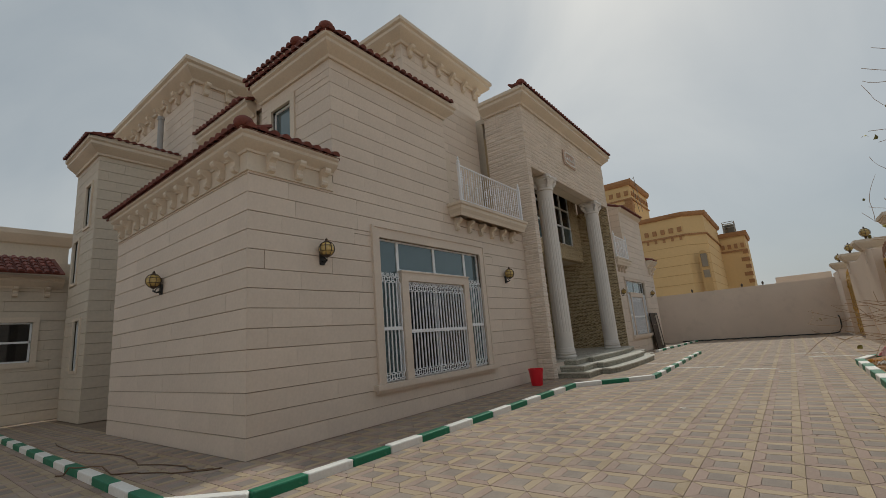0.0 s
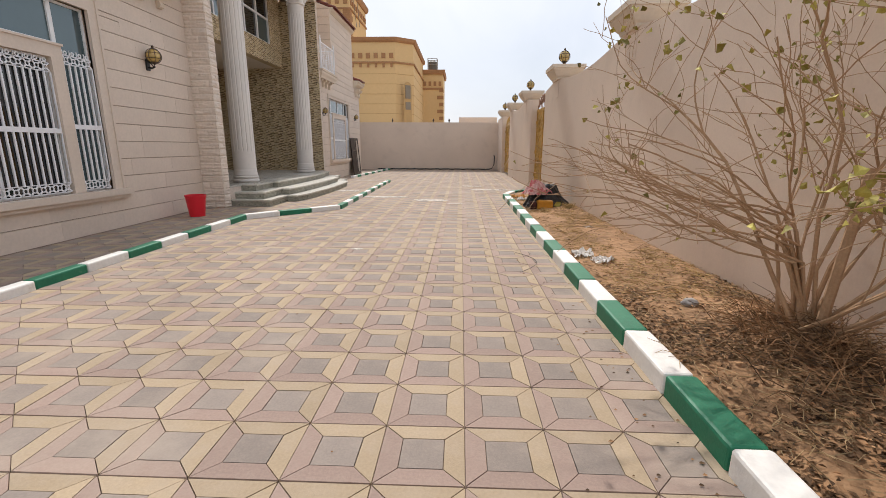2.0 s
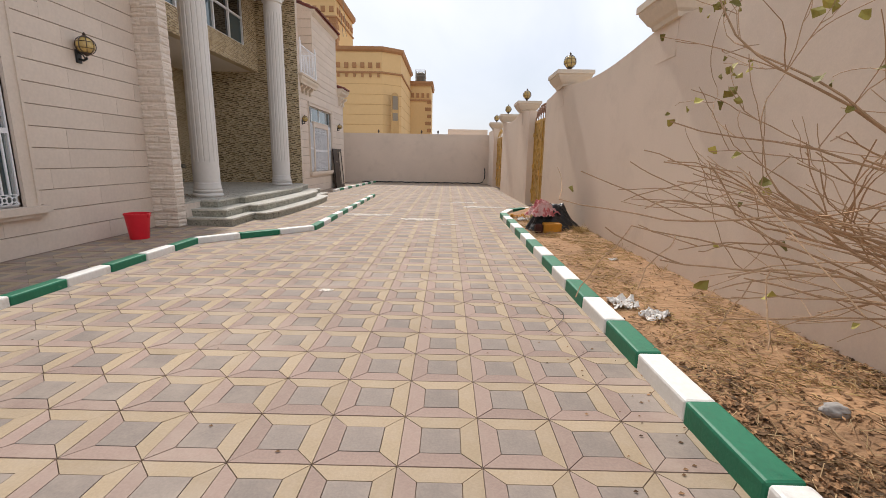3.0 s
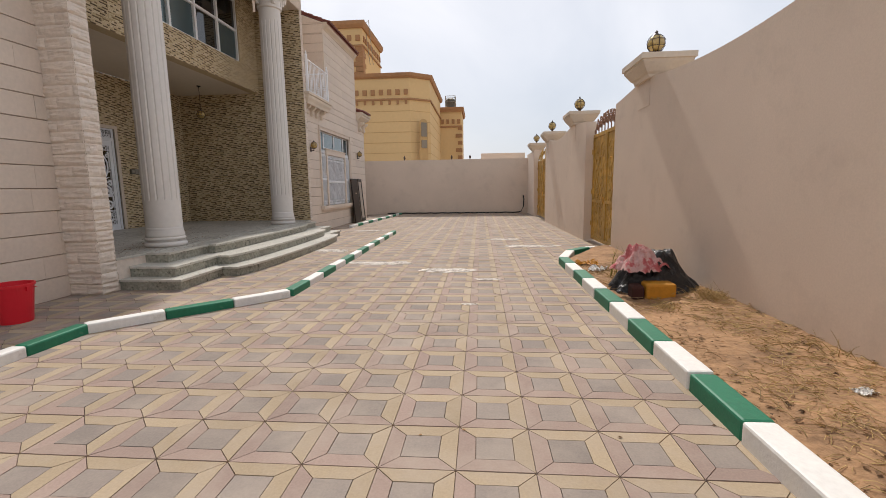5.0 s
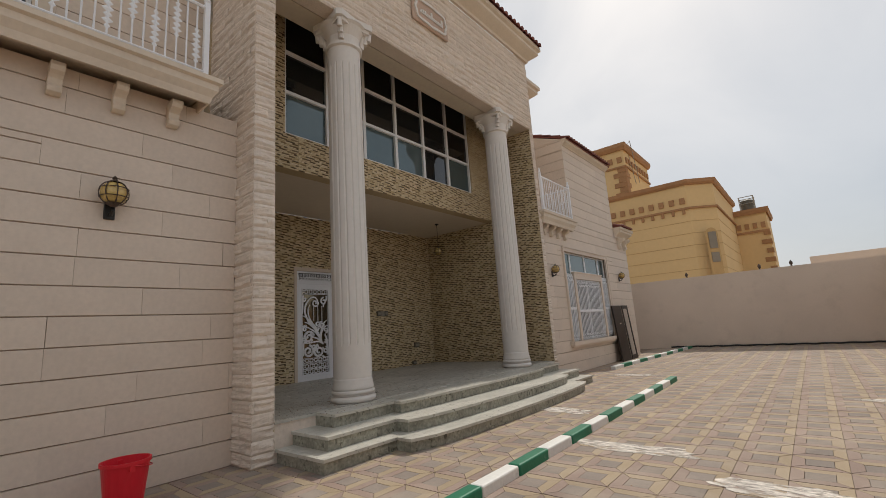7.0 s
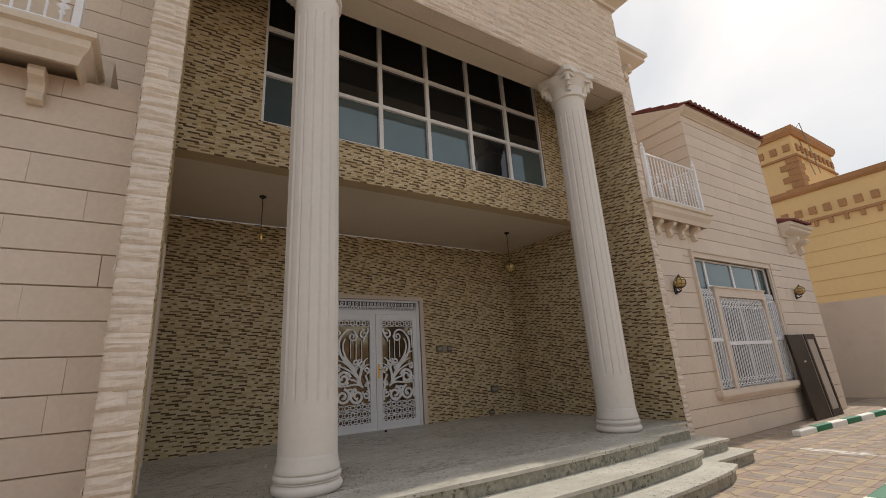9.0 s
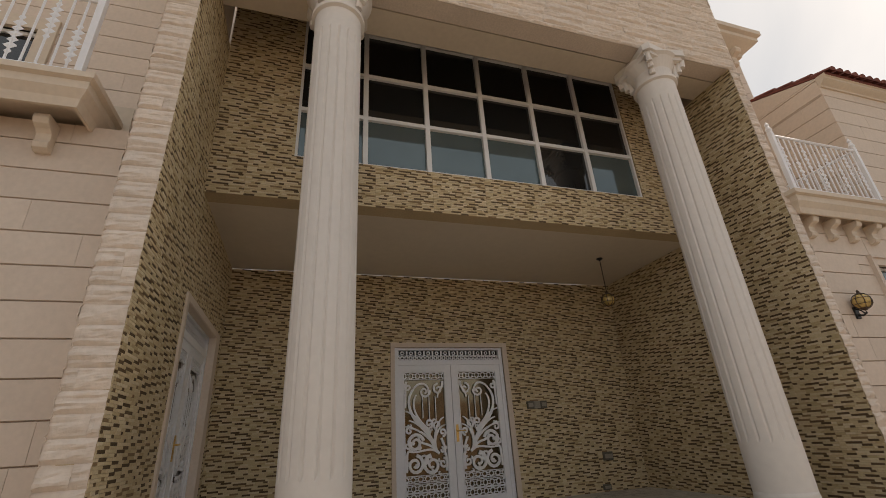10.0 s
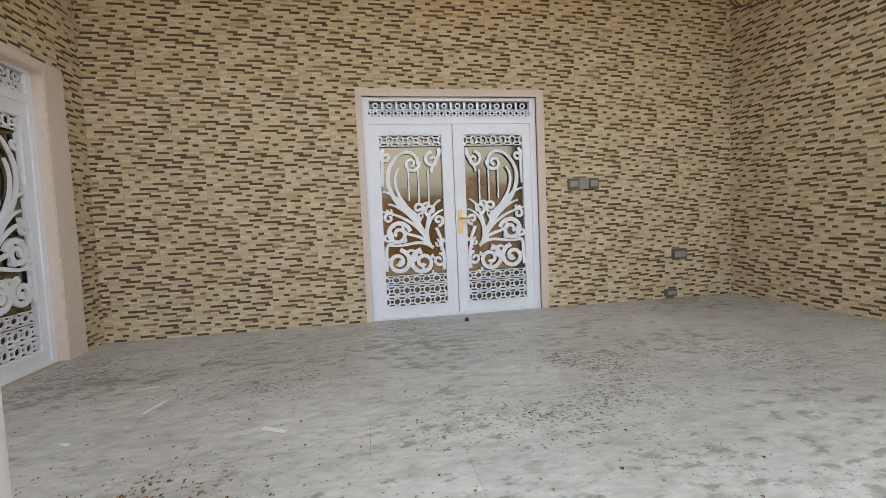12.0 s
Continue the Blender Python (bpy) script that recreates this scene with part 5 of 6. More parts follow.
for k in range(11):
    u = -0.33 + k * 0.065
    bar(m, fnp, u, u + 0.045, -0.05, -0.05 + rnd.choice((0.05, 0.08, 0.15)), 0, 0.018)
bar(m, fnp, -0.34, 0.36, -0.07, -0.04, 0, 0.018)
m.obj("writing", M_COLUMN, plq)


# ---- gates ----
M_COPPER = material("brown_painted_iron", (0.27, 0.14, 0.085), 0.5, bump=None)


def gate(y0, y1, height, label):
    x = WALLX((y0 + y1) / 2) + 0.20
    g = thing("gate", label, "gate", (0, 0, 0), "gates in the boundary wall")
    fn, _ = on_plane("x-", x)
    for a, b in ((y0 + 0.02, (y0 + y1) / 2 - 0.01), ((y0 + y1) / 2 + 0.01, y1 - 0.02)):
        m = Mesh()
        for r in ((a, a + 0.07, 0.06, height), (b - 0.07, b, 0.06, height), (a + 0.07, b - 0.07, 0.06, 0.14), (a + 0.07, b - 0.07, height - 0.08, height), (a + 0.07, b - 0.07, 1.0, 1.07)):
            bar(m, fn, *r, -0.03, 0.03)
        leaf = m.obj("gate_leaf", M_GOLD, g)
        m = Mesh()
        bar(m, fn, a + 0.06, b - 0.06, 0.12, height - 0.06, -0.012, 0.0)
        m.obj("sheet", M_GOLD, leaf)
        m = Mesh()
        rnd = random.Random(int(a * 10))
        w = b - a - 0.2
        for k in range(9):
            cv = 0.3 + k * (height - 0.5) / 9
            for sx in (-1, 1):
                cu = (a + b) / 2 + sx * w * 0.25
                ribbon(m, fn, spiral(cu, cv, w * 0.22, rnd.uniform(0, 6), 1.2, sx), 0.03, 0.02, 0.0, 0.012)
        m.obj("relief", M_GOLD, leaf)
        for hz in (0.4, 1.2, 2.2):
            Mesh().tube([fn(a if a < (y0 + y1) / 2 - 0.3 else b, hz, 0.035), fn(a if a < (y0 + y1) / 2 - 0.3 else b, hz + 0.12, 0.035)], 0.018, 0.018, 8).obj("hinge", M_GOLD, leaf)
    n = 9
    mid = (y0 + y1) / 2
    for k in range(n):
        m = Mesh()
        u = y0 + 0.15 + (y1 - y0 - 0.3) * k / (n - 1)
        hh = height + 0.12 + 0.32 * math.cos((u - mid) / (y1 - y0) * math.pi)
        ribbon(m, fn, [(u, height), (u, hh)], 0.03, 0.012, -0.01, 0.01)
        ribbon(m, fn, spiral(u + 0.07, (height + hh) / 2, 0.075, 3.1, 1.2, 1), 0.024, 0.016, -0.01, 0.01)
        ribbon(m, fn, spiral(u - 0.07, (height + hh) / 2 + 0.08, 0.06, 0, 1.2, -1), 0.024, 0.016, -0.01, 0.01)
        if k < n - 1:
            v_ = height + 0.10 + 0.16 * math.cos((u - mid) / (y1 - y0) * math.pi)
            ribbon(m, fn, spiral(u + 0.13, v_, 0.10, 1.2, 1.5, -1), 0.022, 0.014, -0.01, 0.01)
            ribbon(m, fn, spiral(u + 0.10, v_ + 0.13, 0.06, 4.0, 1.2, 1), 0.020, 0.012, -0.01, 0.01)
        m.obj("crest_scroll", M_COPPER if y0 < 20 else M_GOLD, g)
    m = Mesh()
    bar(m, fn, mid + 0.03, mid + 0.06, 1.0, 1.16, 0.03, 0.07)
    m.obj("gate_handle", M_BRASS, g)


gate(G1[0], G1[1], 2.68, "closed gold-painted steel double gate with relief panels")
gate(G2[0], G2[1], 2.60, "closed gold-painted steel double gate with relief panels")

# ---- end of the drive: cable and leaning doors ----
cable = Mesh()
pts = [(-5.2 + 7.2 * k / 30, 27.90 - 0.06 * abs(math.sin(k * 0.7)), 0.035 + 0.02 * math.sin(k * 1.1) ** 2) for k in range(31)]
pts += [(2.15, 27.85, 0.1), (2.28, 27.88, 0.35), (2.30, 27.9, 0.75), (2.26, 27.9, 0.95)]
tagged(cable.tube(pts, 0.035, 0.03, 8).obj("hose", M_BLACK, smooth=True), "black hose lying along the foot of the end wall", "hose")


def leaning_door(y, w, h, mat, lean, label):
    d = thing("loose_door", label, "door", (-5.27 + (0.06 if w < 0.6 else 0), y, 0.0), "doors leaning on the wall")
    d.rotation_euler = (0, radians(lean), 0)
    Mesh().box(-0.05, 0, 0, w, 0, h).obj("leaf", mat, d, bevel=0.005)
    m = Mesh()
    for r in ((0.0, 0.09, 0, h), (w - 0.09, w, 0, h), (0.09, w - 0.09, h - 0.12, h), (0.09, w - 0.09, 0, 0.15)):
        m.box(0.0, 0.018, r[0], r[1], r[2], r[3])
    if w < 0.7:
        m.obj("stile_frame", M_DARKWOOD, d)
    else:
        Mesh().box(0.0, 0.003, 0.42, 0.56, 1.22, 1.26).obj("paper_label", M_TRIM, d, "small white paper label")
    return d


leaning_door(21.85, 0.85, 1.86, M_DARKWOOD, -4.5, "dark brown wooden door leaf leaning on the house wall")
leaning_door(22.75, 0.62, 1.86, material("pale_board", (0.45, 0.38, 0.32), 0.7), -4.5, "narrow pale panel with a dark frame leaning on the wall")

# ---- bucket ----
bucket = thing("bucket", "red plastic bucket standing on the paving", "bucket", (-5.30, 8.12, 0.0))
Mesh().lathe([(0.145, 0.0), (0.19, 0.41), (0.203, 0.41), (0.203, 0.44), (0.19, 0.44), (0.14, 0.02)], 36).obj("body", M_RED, bucket)
Mesh().tube([(0.20 * math.cos(t * math.pi / 12), 0.208 * math.sin(t * math.pi / 12), 0.41 - 0.05 * math.sin(t * math.pi / 12)) for t in range(13)], 0.005, 0.005, 6).obj("bail", M_RED, bucket)
for s in (-1, 1):
    Mesh().box(s * 0.192 - 0.014, s * 0.192 + 0.014, -0.02, 0.02, 0.36, 0.41).obj("ear", M_RED, bucket)

# ---- bags by the kerb ----
def lump(name, mat, at, size, seed, rough=0.25, parent=None, label="", cuts=3, scale=1.0):
    bm = bmesh.new()
    bmesh.ops.create_icosphere(bm, subdivisions=4, radius=1.0)
    off = Vector((seed * 3.1, seed * 1.7, 0))
    for v in bm.verts:
        p = v.co.copy()
        r = 1 + rough * noise.noise(p * 1.6 * scale + off) + rough * 0.9 * abs(noise.noise(p * 3.2 * scale + off)) + rough * 0.45 * abs(noise.noise(p * 8.0 * scale + off)) - rough * 0.45
        v.co = p * r
        v.co.z = max(v.co.z, -0.55)
        v.co = Vector((v.co.x * size[0], v.co.y * size[1], (v.co.z + 0.55) / 1.55 * size[2]))
    ob = part(name, bm, mat, parent, label, True)
    ob.location = at
    return ob


M_BAG = material("black_plastic_sheet", (0.012, 0.012, 0.014), 0.35, (10, 0.2), (3, 0.2), (14, 0.9, 0.05), spec=0.6)
M_CLOTH = material("faded_red_white_cloth", (0.60, 0.36, 0.33), 0.9, (60, 0.1), (8, 0.15), (18, 0.8, 0.03), dirt=((0.45, 0.07, 0.08), 7, 0.48, 0.56, 0.85))
M_ORANGE = material("orange_plastic", (0.55, 0.24, 0.02), 0.5, (20, 0.1), (3, 0.15), (10, 0.3, 0.01))
BZ = 0.085
def draped(name, mat, at, reach, height, flat, seed, crease):
    """A sheet thrown over a heap: a rounded top, steep creased sides and a trailing hem."""
    v, f = [(0, 0, height)], []
    na, nr = 72, 16
    for k in range(1, nr + 1):
        r = k / nr
        for i in range(na):
            a = 2 * math.pi * i / na
            fold = noise.noise((math.cos(a) * 2.4 + seed, math.sin(a) * 2.4, 0)) + 0.6 * noise.noise((math.cos(a) * 6 + seed, math.sin(a) * 6, 2))
            fine = abs(noise.noise((r * 4 * math.cos(a) + seed, r * 4 * math.sin(a), 4)))
            q = r * (1 + crease * fold * r)
            drop = max(0.0, (r - flat) / (1 - flat)) ** 0.85
            z = height * (1 - drop) + height * crease * (0.9 * fine + 0.5 * fold * r * (1 - r) * 2)
            v.append((reach[0] * q * math.cos(a) + (reach[2] * max(0.0, math.cos(a)) * r ** 3), reach[1] * q * math.sin(a), max(0.004, z)))
    for i in range(na):
        f.append((0, 1 + i, 1 + (i + 1) % na))
    for k in range(nr - 1):
        for i in range(na):
            j = (i + 1) % na
            f.append((1 + k * na + i, 1 + (k + 1) * na + i, 1 + (k + 1) * na + j, 1 + k * na + j))
    ob = Mesh().add(v, f).obj(name, mat, smooth=True)
    ob.location = at
    return ob


bag = draped("rubbish_bag", M_BAG, (2.10, 9.42, BZ - 0.01), (0.50, 0.42, 0.14), 0.50, 0.46, 2.0, 0.20)
tagged(bag, "black plastic sheet heaped over rubbish on the soil", "bag")
cloth = draped("cloth", M_CLOTH, (1.86, 9.24, BZ + 0.30), (0.30, 0.24, 0.0), 0.27, 0.30, 7.0, 0.42)
tagged(cloth, "crumpled faded red and white cloth on a black bag", "cloth")
can = thing("canister", "dusty orange plastic canister under a black sheet", "canister", (2.03, 9.00, BZ))
Mesh().box(-0.17, 0.17, -0.11, 0.11, 0, 0.20).obj("body", M_ORANGE, can, bevel=0.03)
Mesh().box(-0.32, -0.18, -0.09, 0.1, 0, 0.17).obj("side_pack", material("dark_red_canvas", (0.06, 0.02, 0.015), 0.9), can, bevel=0.03)


# ---- wall fittings in the porch ----
def box_fitting(y, z, w, h, d, mat, label, kind_name, n=1):
    t = thing(kind_name, label, "electrical box", (BX + 0.008, y, z))
    for k in range(n):
        a = -w / 2 + w * k / n
        Mesh().box(0, d, a + 0.004, a + w / n - 0.004, -h / 2, h / 2).obj("housing", mat if k % 2 == 0 else M_GREYBOX2, t, bevel=0.006)
        Mesh().box(d, d + 0.006, a + 0.02, a + w / n - 0.02, -h / 4, h / 4).obj("cover", M_GREYBOX2, t)


M_GREYBOX = material("weathered_grey_plastic", (0.13, 0.115, 0.09), 0.6)
M_GREYBOX2 = material("pale_grey_plastic", (0.30, 0.27, 0.225), 0.6)
box_fitting(14.99, 1.98, 0.40, 0.13, 0.05, M_GREYBOX, "row of three weathered grey switch boxes on the mosaic wall", "switch_box", 3)
box_fitting(16.29, 1.05, 0.20, 0.14, 0.05, M_GREYBOX, "weathered grey socket box on the mosaic wall", "socket_box")
box_fitting(16.16, 0.56, 0.16, 0.09, 0.05, M_GREYBOX, "small grey cable box at the foot of the wall", "cable_box")
for y, z in ((10.77, 3.26), (16.01, 3.32)):
    t = thing("wall_vent", "small round pale cap on the mosaic wall", "cap", (BX + 0.008, y, z))
    Mesh().box(0, 0.02, -0.05, 0.05, -0.05, 0.05).obj("cover", M_MOSAIC_JOINT, t, bevel=0.008)
ds = thing("door_stop", "small dark rubber door stop on the marble floor", "door stop", (BX + 0.35, 13.40, FLOOR))
Mesh().lathe([(0.025, 0), (0.025, 0.02), (0.015, 0.04), (0.003, 0.045)], 12).obj("body", M_BLACK, ds)


# ---- bush ----
M_BARK = material("pale_dry_bark", (0.39, 0.25, 0.145), 0.9, (60, 0.15), (6, 0.15), (80, 0.4, 0.004))
M_LEAF = material("dull_green_leaf", (0.30, 0.255, 0.055), 0.7, (40, 0.2), (4, 0.3), None, vary=0.5, island=True)
M_DRY = material("dead_leaf", (0.24, 0.135, 0.066), 0.9, (40, 0.2), (4, 0.2), None, vary=0.75, island=True)


def bush(base, seed):
    rnd = random.Random(seed)
    b = thing("bush", "half-bare shrub of many thin stems with few dull leaves", "bush", base)
    wood, twigs, leaves = Mesh(), Mesh(), Mesh()

    def leaf(p, s):
        d = Vector((rnd.gauss(0, 1), rnd.gauss(0, 1), -0.8)).normalized()
        a = d.cross(Vector((rnd.gauss(0, 1), rnd.gauss(0, 1), rnd.gauss(0, 1)))).normalized()
        n = d.cross(a) * 0.25
        p = Vector(p)
        leaves.add([tuple(p), tuple(p + d * s * 0.4 + a * s * 0.42 + n * s), tuple(p + d * s * 0.85 + a * s * 0.2), tuple(p + d * s), tuple(p + d * s * 0.85 - a * s * 0.2), tuple(p + d * s * 0.4 - a * s * 0.42 + n * s), tuple(p + d * s * 0.45)],
                   [(0, 1, 6), (1, 2, 6), (2, 3, 6), (3, 4, 6), (4, 5, 6), (5, 0, 6)])

    def grow(p, d, length, r, level, droop, leafy):
        pts = [p.copy()]
        n = 7
        for k in range(n):
            d = (d + Vector((rnd.gauss(0, 0.14), rnd.gauss(0, 0.14), rnd.gauss(0, 0.09) + droop * (k / n)))).normalized()
            p = p + d * length / n
            lim = WALLX(base[1]) - base[0] - 0.05
            if p.x > lim:
                p.x = lim
                d.x = -abs(d.x) * 0.3
            if p.z < 0.08:
                p.z = 0.08
            if p.x < -1.25 and p.z > 1.25 and len(pts) > 2:
                break
            pts.append(p.copy())
        r1 = max(0.0018, r * 0.5)
        (wood if level < 2 else twigs).tube(pts, r, r1, 6 if level < 2 else 4)
        if level >= 1 and leafy:
            for q in pts[2:]:
                if rnd.random() < leafy * 0.72:
                    leaf(q + Vector((rnd.gauss(0, .03), rnd.gauss(0, .03), rnd.gauss(0, .03))), rnd.uniform(0.030, 0.072))
        if level < 3:
            for k in range((4, 4, 2)[level]):
                i = min(rnd.randint(2 if level else 3, n), len(pts) - 1)
                q = pts[i]
                dd = (d * 0.9 + Vector((rnd.gauss(0, 0.45), rnd.gauss(0, 0.45), rnd.gauss(0.05, 0.35)))).normalized()
                grow(q, dd, length * rnd.uniform(0.42, 0.72), max(0.0022, r * 0.42), level + 1, droop, leafy)

    # upright stems, then a crown leaning over the drive and along the wall
    upright = [((-0.30, 0.15, 1.0), 1.8, 0.016, 0.02, 0.34), ((-0.12, -0.15, 1.0), 1.9, 0.016, 0.03, 0.38), ((0.05, 0.1, 1.0), 1.9, 0.016, 0.03, 0.36), ((-0.2, -0.4, 0.95), 1.7, 0.014, 0.01, 0.28), ((0.1, -0.25, 1.0), 1.8, 0.014, 0.03, 0.34),
               ((0.05, -0.6, 0.85), 1.6, 0.013, -0.01, 0.16), ((0.0, -0.85, 0.75), 1.5, 0.012, -0.03, 0.06), ((-0.15, 0.45, 0.9), 1.4, 0.012, 0.0, 0.10), ((-0.40, 0.0, 0.95), 1.6, 0.013, 0.0, 0.30), ((0.12, -0.55, 1.0), 2.0, 0.015, 0.02, 0.22), ((0.15, -0.85, 0.95), 1.5, 0.014, 0.0, 0.12), ((0.12, 0.2, 1.0), 2.0, 0.016, 0.03, 0.30)]
    for d, length, r, droop, leafy in upright:
        grow(Vector((rnd.uniform(-0.08, 0.08), rnd.uniform(-0.08, 0.08), 0.0)), Vector(d).normalized(), length, r, 0, droop, leafy)
    leaning = [(-0.9, 0.1, 0.42), (-0.9, 0.35, 0.40), (-0.85, -0.15, 0.55), (-0.95, 0.25, 0.30), (-0.8, 0.5, 0.35), (-0.9, 0.0, 0.40), (-0.6, 0.1, 0.8),
               (-0.95, 0.45, 0.25), (-0.7, 0.75, 0.40), (-0.9, -0.35, 0.40), (-0.6, 0.8, 0.25), (-0.95, -0.1, 0.25), (-0.9, 0.15, 0.12), (-0.8, 0.75, 0.2), (-0.9, 0.55, 0.5), (-0.85, -0.5, 0.5), (-0.95, 0.3, 0.18)]
    for k, d in enumerate(leaning):
        q = Vector((-0.10 - 0.05 * (k % 3), 0.05 * (k % 4) - 0.05, 0.55 + 0.09 * (k % 4)))
        wood.tube([(rnd.uniform(-0.06, 0.06), rnd.uniform(-0.06, 0.06), 0.0), (q.x * 0.3, q.y * 0.4, q.z * 0.55), tuple(q)], 0.013, 0.009, 6)
        grow(q, Vector(d).normalized(), rnd.uniform(0.85, 1.25), 0.0085, 1, -0.02, 0.012)
    wood.tube([(0.02, -0.10, 0), (0.06, -0.12, 0.6), (0.11, -0.13, 1.12)], 0.030, 0.026, 8)
    wood.obj("trunk", M_BARK, b)
    twigs.obj("branching", M_BARK, b)
    leaves.obj("crown", M_LEAF, b)


bush((2.36, 1.98, 0.19), 4)
wd = thing("weed", "small green broad-leaved weed growing in the dry soil", "plant", (2.25, 0.55, BZ))
rndw = random.Random(6)
M_FRESH = material("fresh_green_leaf", (0.17, 0.26, 0.02), 0.55, (30, 0.1), (4, 0.1), None)
for k in range(9):
    a = k * 2.4
    m = Mesh()
    s, h = rndw.uniform(0.08, 0.12), rndw.uniform(0.08, 0.22)
    c = Vector((math.cos(a) * 0.1, math.sin(a) * 0.1, h))
    t = Vector((math.cos(a), math.sin(a), 0.2))
    u = Vector((-math.sin(a), math.cos(a), 0))
    m.add([tuple(c - t * s * 0.5), tuple(c + u * s * 0.5), tuple(c + t * s * 0.4 + u * s * 0.25), tuple(c + t * s * 0.6), tuple(c + t * s * 0.4 - u * s * 0.25), tuple(c - u * s * 0.5), tuple(c + Vector((0, 0, 0.015)))],
          [(0, 1, 6), (1, 2, 6), (2, 3, 6), (3, 4, 6), (4, 5, 6), (5, 0, 6)])
    m.tube([(0, 0, 0), tuple(c * 0.6), tuple(c - t * s * 0.5)], 0.005, 0.003, 5)
    m.obj("leaf", M_FRESH, wd)
gr = thing("grass_tuft", "thin green grass blades beside the bags", "grass", (2.02, 10.25, BZ))
m = Mesh()
for k in range(26):
    a, l = rndw.uniform(0, 6.28), rndw.uniform(0.25, 0.50)
    q = Vector((rndw.uniform(-0.2, 0.2), rndw.uniform(-0.15, 0.15), 0))
    m.tube([tuple(q), tuple(q + Vector((math.cos(a) * 0.05, math.sin(a) * 0.05, l * 0.6))), tuple(q + Vector((math.cos(a) * 0.16, math.sin(a) * 0.16, l)))], 0.005, 0.001, 4)
m.obj("tuft", M_LEAF, gr)
M_STRAW = material("dry_yellow_straw", (0.42, 0.29, 0.12), 0.9, vary=0.3, island=True, bump=None)
for x, y, n, reach in ((2.52, 8.75, 120, 0.32), (1.95, 8.55, 60, 0.22), (2.66, 7.2, 24, 0.25), (2.68, 5.9, 16, 0.28)):
    gr = thing("straw_tuft", "tuft of dry yellow straw on the soil", "grass", (x, y, soil_height(x, y)), "straw tufts on the soil")
    m = Mesh()
    for k in range(n):
        a, l = rndw.uniform(0, 6.28), rndw.uniform(0.4, 1.0) * reach
        qx, qy = rndw.gauss(0, 0.07), rndw.gauss(0, 0.09)
        ex, ey = min(qx + math.cos(a) * l * 0.7, 0.08), qy + math.sin(a) * l * 0.7
        m.tube([(qx, qy, -0.01), ((qx + ex) / 2, (qy + ey) / 2, l * 0.30), (ex, ey, l * rndw.uniform(0.05, 0.6))], 0.0035, 0.0012, 3)
    m.obj("tuft", M_STRAW, gr)


# ---- litter ----
def litter():
    rnd = random.Random(17)
    m = Mesh()
    n = 0
    while n < 13500:
        x, y = rnd.uniform(RK + 0.2, 2.76), rnd.gauss(1.4, 1.4) if rnd.random() < 0.7 else rnd.uniform(-5, 11.5)
        if not -5.5 < y < 11.6:
            continue
        if y > 3.5 and rnd.random() < 0.7:
            continue
        if noise.noise((x * 1.6, y * 1.6, 7)) > 0.08 and rnd.random() < 0.82:
            continue
        n += 1
        s = rnd.uniform(0.008, 0.028)
        a = rnd.uniform(0, 6.28)
        z = soil_height(x, y) + rnd.uniform(0.003, 0.018)
        c, d = math.cos(a) * s, math.sin(a) * s
        k = rnd.uniform(0.35, 0.7)
        m.add([(x - c, y - d, z), (x + d * k, y - c * k, z + rnd.uniform(0, 0.012)), (x + c, y + d, z + rnd.uniform(-0.004, 0.012)), (x - d * k, y + c * k, z + rnd.uniform(0, 0.01))], [(0, 1, 2), (0, 2, 3)])
    ob = m.obj("dead_leaves", M_DRY)
    tagged(ob, "scatter of small dead leaves on the dry soil", "leaves", kind="stuff")
    m = Mesh()
    for k in range(1400):
        x = rnd.uniform(RK + 0.2, 2.74)
        y = rnd.gauss(2.0, 1.2) if rnd.random() < 0.45 else rnd.uniform(-5, 11.5)
        if not -5.5 < y < 11.5:
            continue
        a, l = rnd.uniform(0, 6.28), rnd.uniform(0.05, 0.25)
        z = soil_height(x, y) + 0.012
        m.tube([(x, y, z), (x + math.cos(a) * l / 2, y + math.sin(a) * l / 2, z + rnd.uniform(0, 0.03)), (x + math.cos(a + 0.2) * l, y + math.sin(a + 0.2) * l, z + rnd.uniform(-0.005, 0.02))], 0.003, 0.0015, 3)
    tagged(m.obj("dry_twigs", material("straw_twig", (0.36, 0.25, 0.13), 0.9, vary=0.4, island=True, bump=None)), "dry straw and twigs strewn on the soil", "twigs", kind="stuff")
    m = Mesh()
    for k in range(5200):
        x, y = rnd.uniform(RK + 0.2, 2.74), rnd.uniform(3.0, 11.4)
        if noise.noise((x * 1.4, y * 1.4, 21)) < -0.12 or (x < 1.75 and rnd.random() < 0.5):
            continue
        a, l = rnd.uniform(0, 6.28), rnd.uniform(0.03, 0.13)
        z = soil_height(x, y) + 0.006
        ex, ey = min(x + math.cos(a) * l, 2.76), y + math.sin(a) * l
        m.tube([(x, y, z), ((x + ex) / 2, (y + ey) / 2, z + rnd.uniform(0.0, 0.02)), (ex, ey, z + rnd.uniform(-0.003, 0.015))], 0.0028, 0.0014, 3)
    tagged(m.obj("chopped_straw", M_STRAW), "dry yellow straw lying all over the soil", "straw", kind="stuff")
    m = Mesh()
    for k in range(650):
        a, l = rnd.uniform(0, 6.28), rnd.uniform(0.10, 0.4)
        x, y = 2.33 + rnd.gauss(0, 0.17), 1.85 + rnd.gauss(0, 0.26)
        x = min(x, 2.7)
        z = soil_height(x, y) + rnd.uniform(0.0, 0.05)
        e = Vector((min(x + math.cos(a) * l, 2.74), y + math.sin(a) * l, z + rnd.uniform(-0.02, 0.20)))
